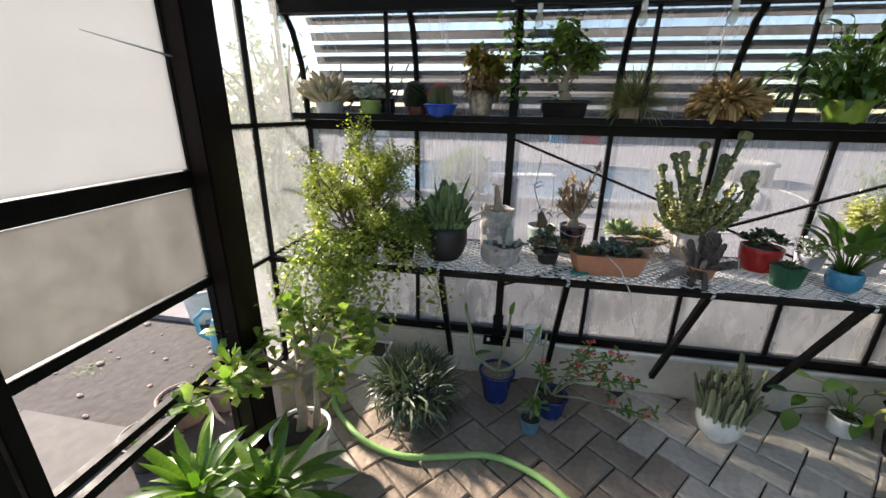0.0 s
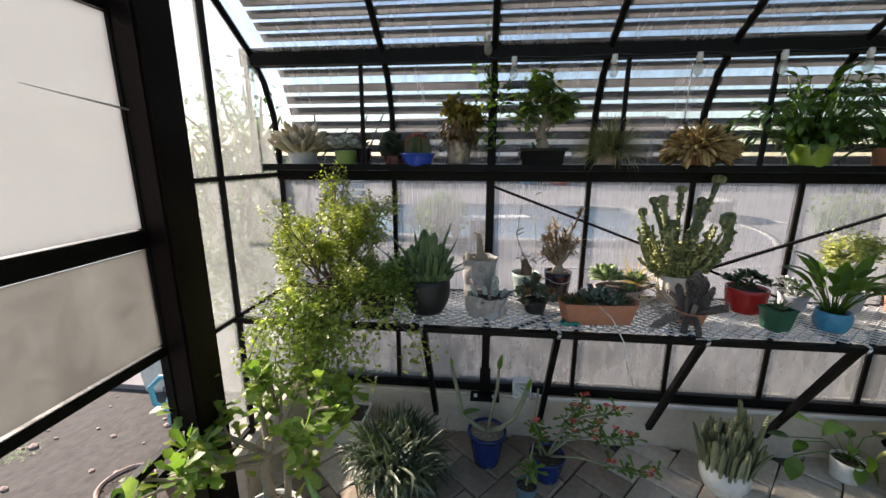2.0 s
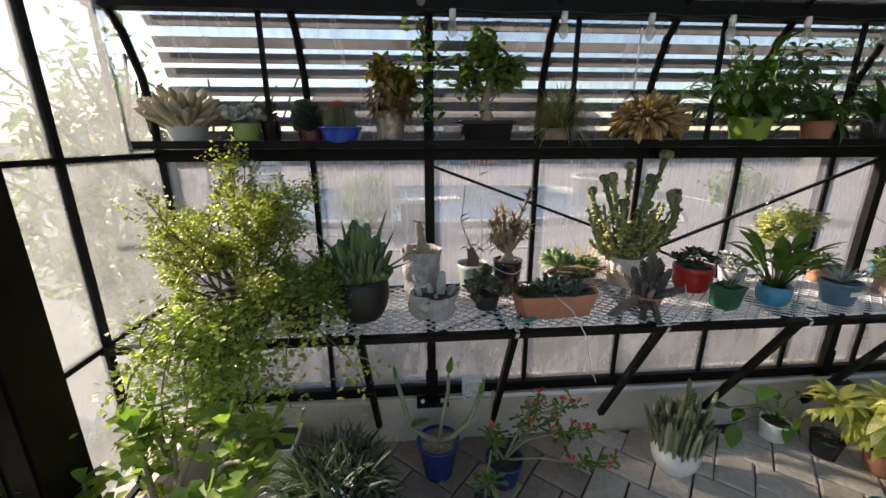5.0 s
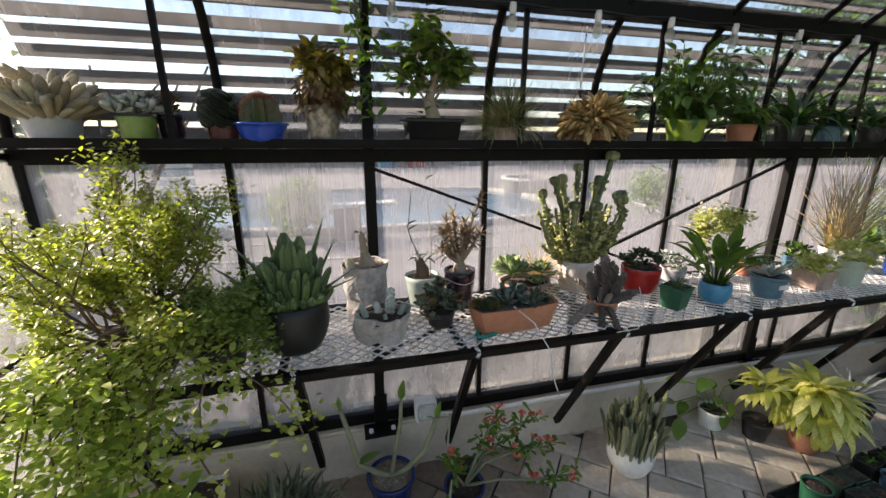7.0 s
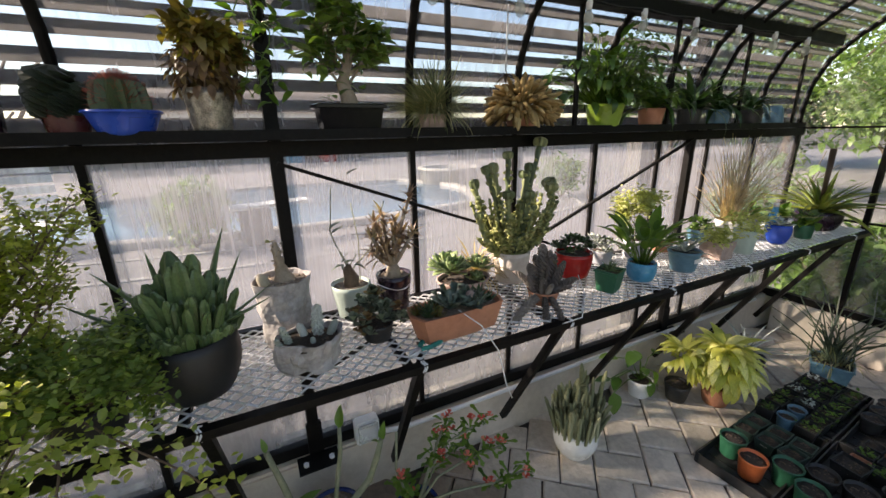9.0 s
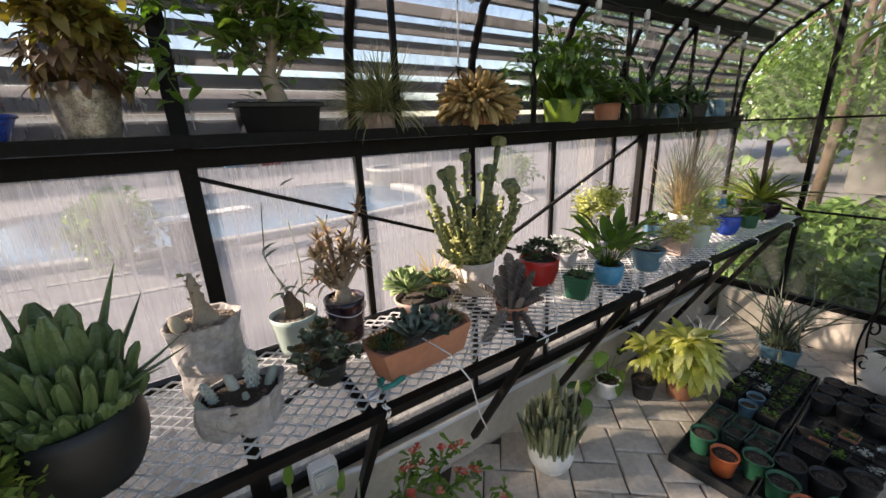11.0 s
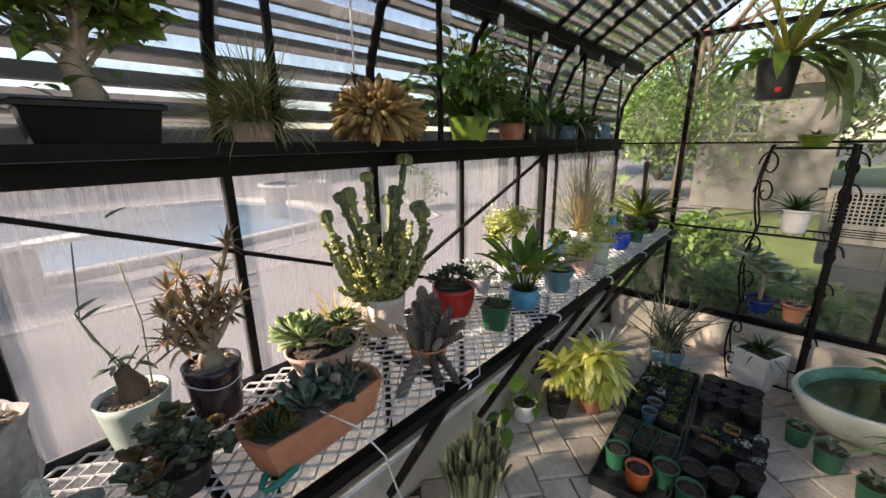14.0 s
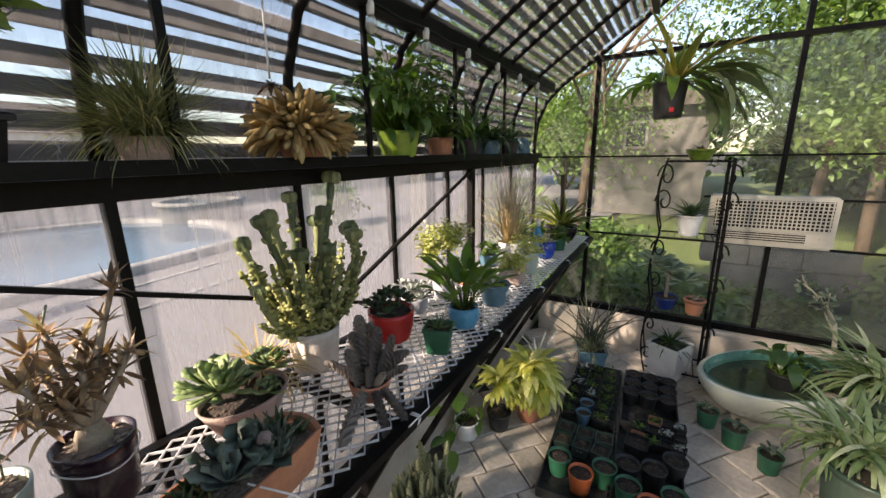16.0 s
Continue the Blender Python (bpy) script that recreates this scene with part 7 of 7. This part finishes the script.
def conduit():
    o = root("electrical_conduit", (0, 0, 0), "white conduit with a grey weatherproof socket box along the wall", "conduit")
    bm = bmesh.new()
    tube(bm, [(0.95, 2.37, KNEE_TOP + 0.03), (1.05, 2.365, KNEE_TOP + 0.012), (3.9, 2.365, KNEE_TOP + 0.012)], 0.011, 8)
    part("pipe", bm, CONDUIT, o)
    boxes_part("socket_box", [((0.89, 2.375, KNEE_TOP + 0.065), (0.10, 0.06, 0.11))], CONDUIT, o, bevel=0.008)
    boxes_part("cover", [((0.89, 2.34, KNEE_TOP + 0.07), (0.085, 0.02, 0.085))], pane_mat("clear_cover", 0.2, 0.4, (0.8, 0.8, 0.82), (2, 2, 2)), o, "clear socket cover", bevel=0.006)
    for x in (0.685, 2.895):
        b = boxes_part("base_bracket", [((x, 2.36, KNEE_TOP + 0.004), (0.16, 0.09, 0.008)), ((x, 2.41, KNEE_TOP + 0.08), (0.06, 0.012, 0.15))], BLACK, frame_ob)
        for s in (-0.05, 0.05):
            bm = bmesh.new()
            bmesh.ops.create_cone(bm, cap_ends=True, segments=6, radius1=0.011, radius2=0.011, depth=0.012, matrix=Matrix.Translation((x + s, 2.35, KNEE_TOP + 0.014)))
            part("bolt", bm, GALV, b)
    boxes_part("pier", [((3.02, BACK + 0.4, 0.75), (0.12, 0.12, 1.7))], surface("grey_timber", (0.12, 0.115, 0.11), (0.22, 0.21, 0.2), 5, 0.8, 0, 0.3, stretch=(4, 4, 0.4)), frame_ob, "grey timber pier outside the glazing")
    w = root("plant_tie_wire", (1.155, 2.0, BZ), "loose white string hanging over the bench edge", "string")
    bm = bmesh.new()
    tube(bm, [(-0.02, 0.0, 0.10), (0.03, -0.06, 0.06), (0.07, -0.10, -0.02), (0.10, -0.105, -0.15), (0.13, -0.10, -0.22)], 0.0022, 5)
    part("string", bm, CONDUIT, w)
    w = root("plant_tie_wire", (1.60, 1.93, BZ), "thin wire loop tied to the bench rail", "string")
    bm = bmesh.new()
    tube(bm, [(-0.1, -0.02, 0.0), (-0.02, -0.03, 0.01), (0.04, 0.02, 0.06), (0.06, 0.08, 0.12)], 0.002, 5)
    part("wire", bm, CONDUIT, w)


for f in (elephant_bush, jade_tree, strap_plant, tuft, hose, plumeria, crown_of_thorns, floor_pots, seed_trays, tub, spider_plant, plant_rack, air_conditioner, hanging_basket, conduit):
    f()


# ---- outside ----
def shrub(name, at, r, h, n, size, material, seed, label, shapes=OVATE_LEAF):
    rnd = random.Random(seed)
    o = root(name, at, label, "shrub")
    limbs, tw = [], []
    for k in range(5):
        az = k * 1.256 + rnd.random()
        a, b = branching((0, 0, 0), (math.cos(az) * r, math.sin(az) * r, h), h * 0.4, 0.015 * h, 2, rnd, 0.7, 0.7, 3)
        limbs += a
    limbs_part("branchwork", limbs, DARKBARK, o, 4)
    mats = []
    for i in range(n):
        c = Vector((rnd.gauss(0, 1), rnd.gauss(0, 1), rnd.gauss(0, 1))).normalized() * rnd.uniform(0.45, 1.0)
        lump = 0.75 + 0.5 * noise.noise(c * 2.2 + Vector((seed, 0, 0)))
        p = Vector((c.x * r * lump, c.y * r * lump, h * 0.5 + c.z * h * 0.5 * lump))
        mats.append(turn_matrix(p, rnd.uniform(0, 6.28), rnd.uniform(-0.8, 1.0), size * rnd.uniform(0.6, 1.3), rnd.uniform(-0.6, 0.6)))
    cloud("crown", shapes, mats, material, o)
    return o


def tree(at, h, r, n, size, material, seed, label, low=0.35, lean=(0, 0)):
    rnd = random.Random(seed)
    o = root("tree", at, label, "tree")
    top = Vector((lean[0], lean[1], h * 0.62))
    limbs = [([Vector((0, 0, -0.1)), top * 0.35 + Vector((0.1, 0, 0)), top * 0.7, top], [0.10, 0.085, 0.065, 0.04])]
    blobs = []
    for k in range(11):
        az = k * GOLDEN
        e = top + Vector((math.cos(az) * r * rnd.uniform(0.35, 0.8), math.sin(az) * r * rnd.uniform(0.35, 0.8), rnd.uniform(-0.32, 0.26) * h))
        s = top * rnd.uniform(low + 0.2, 0.95)
        limbs.append(([s, s.lerp(e, 0.5) + Vector((0, 0, 0.1 * r)), e], [0.04, 0.027, 0.01]))
        blobs.append((e, r * rnd.uniform(0.32, 0.5)))
    limbs_part("trunk", limbs, DARKBARK, o, 7)
    mats = []
    for i in range(n):
        c, br = rnd.choice(blobs)
        d = Vector((rnd.gauss(0, 1), rnd.gauss(0, 1), rnd.gauss(0, 0.75)))
        p = c + d.normalized() * br * rnd.random() ** 0.45
        mats.append(turn_matrix(p, rnd.uniform(0, 6.28), rnd.uniform(-0.9, 0.8), size * rnd.uniform(0.6, 1.3), rnd.uniform(-0.7, 0.7)))
    cloud("crown", OVATE_LEAF, mats, material, o)
    return o


L_OUT = leafy("garden_leaf", (0.04, 0.085, 0.025), (0.08, 0.14, 0.045), (0.14, 0.215, 0.08), 0.35)
# Yellower garden leaf: partly own hue, partly sunlight put into the colour.
L_OUTBRIGHT = leafy("sunny_garden_leaf", (0.075, 0.14, 0.03), (0.145, 0.235, 0.06), (0.23, 0.33, 0.11), 0.35)
STUCCO = surface("grey_stucco", (0.11, 0.10, 0.092), (0.20, 0.185, 0.168), 2, 0.9, 0, 0.2)
SHINGLE = surface("brown_shingles", (0.09, 0.075, 0.065), (0.18, 0.15, 0.13), 6, 0.9, 0, 0.4)
WHITEWALL = surface("white_house_paint", (0.6, 0.6, 0.58), (0.75, 0.75, 0.73), 1.5, 0.8, 0, 0.05)
WINDOWGLASS = surface("dark_window_glass", (0.02, 0.025, 0.03), (0.045, 0.05, 0.055), 2, 0.25, spec=0.2)
WATER = surface("pool_water", (0.045, 0.105, 0.17), (0.08, 0.16, 0.24), 0.5, 0.08, 0, 0.25, 2.5)
COPING = surface("pale_coping_stone", (0.27, 0.255, 0.24), (0.40, 0.38, 0.36), 2, 0.8, 0, 0.2)
FENCE = surface("weathered_fence_board", (0.20, 0.19, 0.18), (0.34, 0.32, 0.30), 3, 0.85, 0, 0.3, stretch=(4, 4, 0.5), vary=0.25)


def pool_side():
    o = root("swimming_pool", (1.3, 10.9, -0.065), "blue swimming pool with a pale coping edge", "swimming pool")
    wide = (1.15, 0.74)
    bm = bmesh.new()
    lathe(bm, [(4.0, 0.0), (4.0, 0.03)], 48, wide, square=0.35)
    part("water", bm, WATER, o)
    bm = bmesh.new()
    lathe(bm, [(4.3, 0.0), (4.3, 0.10), (4.26, 0.12), (4.02, 0.12), (4.0, 0.10), (4.0, 0.0)], 48, wide, square=0.35)
    for f in [f for f in bm.faces if len(f.verts) > 4]:
        bm.faces.remove(f)
    part("coping", bm, COPING, o)
    for r0, r1 in ((5.0, 5.12), (6.2, 6.34)):
        bm = bmesh.new()
        lathe(bm, [(r1, 0.0), (r1, 0.012), (r0, 0.012), (r0, 0.0)], 64, wide, square=0.35)
        for f in [f for f in bm.faces if len(f.verts) > 4]:
            bm.faces.remove(f)
        part("deck_border", bm, COPING, o, "pale border curving round the pool deck")
    o = root("raised_spa", (6.55, 12.3, -0.065), "round raised spa with pale stone sides beside the pool", "spa")
    bm = bmesh.new()
    lathe(bm, [(1.0, 0), (1.0, 0.42), (1.08, 0.44), (1.08, 0.52), (0.82, 0.52), (0.82, 0.4)], 40)
    part("wall", bm, COPING, o)
    bm = bmesh.new()
    lathe(bm, [(0.815, 0.41), (0.815, 0.43)], 40)
    part("water", bm, WATER, o)
    o = root("diving_board", (0.87, 7.45, -0.065), "low white diving board slab on a stub base", "diving board", turn=12)
    boxes_part("board", [((0, 0, 0.58), (1.2, 0.36, 0.05))], WHITEWALL, o, bevel=0.015)
    boxes_part("base", [((-0.25, 0, 0.28), (0.4, 0.3, 0.55))], STUCCO, o, bevel=0.02)
    o = root("garden_chair", (-2.2, 8.6, -0.065), "white slatted garden lounge chair on the patio", "chair", turn=20)
    for k in range(6):
        boxes_part("slat", [((0, -0.5 + 0.2 * k, 0.38), (0.6, 0.15, 0.03))], WHITEWALL, o)
    for k in range(5):
        boxes_part("back_slat", [((0, 0.7 + 0.08 * k, 0.5 + 0.16 * k), (0.6, 0.04, 0.12))], WHITEWALL, o)
    for x in (-0.27, 0.27):
        for y in (-0.5, 0.5):
            boxes_part("leg", [((x, y, 0.18), (0.05, 0.05, 0.36))], WHITEWALL, o)
    f = root("board_fence", (8, 27.5, -0.065), "long weathered grey board fence behind the pool", "fence")
    bm = bmesh.new()
    rnd = random.Random(7)
    for k in range(260):
        box(bm, (-26 + 0.2 * k, rnd.uniform(-0.01, 0.01), 0.9), (0.185, 0.025, 1.8 + rnd.uniform(-0.03, 0.03)))
    tagged(part("boards", bm, FENCE, f), kind="stuff")
    def house(at, sx, sy, h, wall, label, wins, turn=0):
        o = root("house", at, label, "house", turn=turn)
        boxes_part("wall", [((0, 0, h / 2), (sx, sy, h))], wall, o)
        bm = bmesh.new()
        v = [bm.verts.new(p) for p in ((-sx / 2 - 0.4, -sy / 2 - 0.4, h), (sx / 2 + 0.4, -sy / 2 - 0.4, h), (sx / 2 + 0.4, sy / 2 + 0.4, h), (-sx / 2 - 0.4, sy / 2 + 0.4, h), (-sx / 2 - 0.4, 0, h + sy * 0.22), (sx / 2 + 0.4, 0, h + sy * 0.22))]
        for q in ((0, 1, 5, 4), (2, 3, 4, 5), (0, 4, 3), (1, 2, 5), (3, 2, 1, 0)):
            bm.faces.new([v[i] for i in q])
        part("roof", bm, SHINGLE, o)
        for side, u, z, w, hh in wins:
            s = (w + 0.12, 0.06, hh + 0.12) if side == 'y' else (0.06, w + 0.12, hh + 0.12)
            c = (u, -sy / 2, z) if side == 'y' else (-sx / 2, u, z)
            wn_ = boxes_part("window", [(c, s)], COPING, o, "pale framed window")
            s2 = (w, 0.08, hh) if side == 'y' else (0.08, w, hh)
            boxes_part("window_pane", [(c, s2)], WINDOWGLASS, wn_)
    house((4, 36, 0), 22, 9, 3.0, WHITEWALL, "long low white house beyond the fence", [('y', -8 + 4 * k, 1.9, 1.8, 1.1) for k in range(5)])
    house((15.5, 2.0, -0.05), 7, 2.4, 2.6, STUCCO, "grey stucco house beyond the lawn", [('x', 0.33, 1.98, 0.42, 0.55)])
    house((19, -11, -0.05), 8, 8, 2.75, STUCCO, "grey neighbouring house behind the trees", [('x', 0, 1.7, 1.2, 1.0)])
    for x, y, c, lab in ((5.2, 25.8, REDGLAZE, "red plastic garden stool by the fence"), (3.4, 26.2, TEALGLAZE, "turquoise storage bin by the fence")):
        o = root("garden_bin", (x, y, -0.065), lab, "storage bin")
        bm = bmesh.new()
        lathe(bm, [(0.5, 0), (0.6, 1.1), (0.62, 1.15), (0.4, 1.25)], 16, square=0.7)
        part("body", bm, c, o)
    w = root("retaining_wall", (6.0, 0.0, -0.07), "low beige block retaining wall behind the hedge", "garden wall")
    for r in range(3):
        for k in range(3):
            boxes_part("block", [((random.uniform(-0.01, 0.01), -0.02 + 0.43 * k - (r % 2) * 0.12, 0.1 + 0.205 * r), (0.25, 0.425, 0.2))], STUCCO, w, bevel=0.008)


pool_side()
shrub("shrub", (-0.2, 7.6, -0.07), 0.75, 1.15, 1300, 0.12, L_OUTBRIGHT, 3, "rounded yellow-green shrub on the patio")
shrub("shrub", (7.4, 8.2, -0.07), 0.8, 1.2, 1100, 0.12, L_OUTBRIGHT, 4, "rounded yellow shrub beside the pool")
shrub("climbing_shrub", (-1.2, 3.2, -0.1), 0.62, 2.5, 4200, 0.075, L_OUTBRIGHT, 5, "tall leafy climber growing outside the west wall")
for i, (x, y, r, h, m) in enumerate(((4.75, 2.25, 0.5, 0.95, L_OUTBRIGHT), (4.85, 1.6, 0.45, 0.62, L_OUTBRIGHT), (4.75, 1.05, 0.42, 0.55, L_OUTBRIGHT), (5.6, 3.2, 0.8, 1.5, L_OUTBRIGHT), (6.3, 2.1, 0.7, 0.9, L_OUTBRIGHT))):
    shrub("shrub", (x, y, -0.1), r, h, 1500, 0.13, m, 20 + i, "leafy green shrub growing outside the gable", NARROW_LEAF + OVATE_LEAF)
for i, (y, h) in enumerate(((0.55, 0.36), (-0.42, 0.75), (-1.1, 0.8), (-1.8, 0.75))):
    shrub("hedge", (5.3, y, -0.1), 0.5, h, 1500, 0.09, L_OUT, 30 + i, "low dark green hedge outside the gable")
tree((9.6, 3.1, -0.1), 6.2, 2.6, 8500, 0.085, L_OUTBRIGHT, 41, "spreading leafy tree on the lawn", lean=(-0.6, -0.3))
tree((12.0, -2.6, -0.1), 7.5, 3.2, 12236, 0.136, L_OUT, 42, "tall leafy tree behind the lawn")
tree((8.6, -4.6, -0.1), 6.0, 2.6, 11172, 0.116, L_OUTBRIGHT, 43, "bright leafy tree behind the lawn")
tree((9.0, -1.2, -0.1), 5.6, 2.3, 15000, 0.115, L_OUTBRIGHT, 46, "light-leaved young tree near the gable")
tree((7.6, -2.6, -0.1), 5.6, 2.3, 15000, 0.12, L_OUT, 47, "leafy tree near the gable")
tree((10.5, 5.2, -0.1), 6.5, 2.6, 9576, 0.126, L_OUTBRIGHT, 48, "leafy tree behind the patio corner")
tree((10.8, -0.9, -0.1), 8.6, 3.5, 16000, 0.15, L_OUT, 49, "tall dark-leaved tree before the grey house", lean=(-0.3, -0.4))
tree((11.5, -6.2, -0.1), 8.5, 3.3, 11000, 0.15, L_OUT, 50, "tall leafy tree at the lawn's far edge")
tree((17.0, 12.0, -0.1), 8.0, 3.4, 8512, 0.165, L_OUT, 44, "tall tree far behind the patio")
for i, (x, y) in enumerate(((20, -2), (21, 3), (20, -7), (16, -6.5), (14.5, -1.9), (13.5, -4.2))):
    shrub("shrub", (x, y - 0.5, -0.1), 2.4, 3.2, 1500, 0.4, L_OUT, 60 + i, "large garden shrub behind the lawn")

for i, (x, y, r, h) in enumerate(((18.5, 5.5, 2.6, 4.6), (19.5, 9.5, 3.0, 5.0), (23, 1.0, 3.2, 6.0), (16.5, -4.2, 2.6, 4.6), (19, -13.5, 3.0, 5.5), (21, 15, 3.4, 5.0))):
    shrub("shrub", (x, y, -0.1), r, h, 2200, 0.4, L_OUT if i % 2 else L_OUTBRIGHT, 80 + i, "tall dense shrub closing the far garden")


def west_yard():
    rnd = random.Random(111)
    blue = surface("light_blue_plastic", (0.07, 0.30, 0.42), (0.12, 0.40, 0.52), 6, 0.4)
    o = root("watering_can", (-1.25, 2.46, -0.11), "light blue plastic watering can on the bare ground", "watering can", turn=15)
    bm = bmesh.new()
    lathe(bm, [(0.10, 0), (0.115, 0.01), (0.11, 0.15), (0.085, 0.24), (0.08, 0.25)], 24)
    part("body", bm, blue, o)
    bm = bmesh.new()
    tube(bm, [(0.1, 0, 0.05), (0.17, 0, 0.17), (0.22, 0, 0.3)], [0.022, 0.016, 0.013], 10)
    part("spout", bm, blue, o)
    bm = bmesh.new()
    tube(bm, [(-0.1, 0, 0.06), (-0.19, 0, 0.12), (-0.2, 0, 0.24), (-0.13, 0, 0.31), (-0.05, 0, 0.3), (0.0, 0, 0.25)], 0.016, 9)
    part("handle", bm, blue, o)
    o = root("bucket", (-1.72, 2.80, -0.11), "translucent white plastic bucket on the ground", "bucket")
    pot(o, 0.15, 0.12, 0.3, WHITEGLAZE, rim=0.015)
    for x, y, mt in ((-1.0, 1.78, PINKPOT), (-0.85, 1.95, PINKPOT), (-0.95, 1.52, BLACKPL)):
        o = root("garden_pot", (x, y, -0.11), "empty weathered garden pot outside the door", "pot", "pots outside the door")
        pot(o, 0.12, 0.09, 0.17, mt, rim=0.015)
    bm = bmesh.new()
    box(bm, (-1.55, 1.35, -0.1), (0.75, 0.6, 0.05))
    bmesh.ops.bevel(bm, geom=bm.edges[:], offset=0.015, segments=2, affect='EDGES')
    tagged(part("stepping_stone", bm, STUCCO), "pale concrete stepping stone on the bare earth", "stepping stone")
    bm = bmesh.new()
    for i in range(500):
        r = rnd.uniform(0.006, 0.03)
        bmesh.ops.create_icosphere(bm, subdivisions=1, radius=r, matrix=Matrix.Translation((rnd.uniform(-4.5, -0.65), rnd.uniform(0.2, 5.5), -0.11 + r * 0.2)) @ Matrix.Diagonal((1, rnd.uniform(0.6, 1), 0.5, 1)))
    tagged(part("gravel", bm, PINKPOT), "scattered stones and clods on the bare earth", "gravel", kind="stuff")
    o = root("grass_clump", (-2.0, 2.05, -0.11), "small patch of bright green weeds on the ground", "weeds")
    cloud("blades", BLADE, [turn_matrix((rnd.gauss(0, 0.05), rnd.gauss(0, 0.05), 0), rnd.uniform(0, 6.28), rnd.uniform(0.2, 1.2), rnd.uniform(0.02, 0.05)) for _ in range(260)], L_FRESH, o)


west_yard()

lay_pavers()
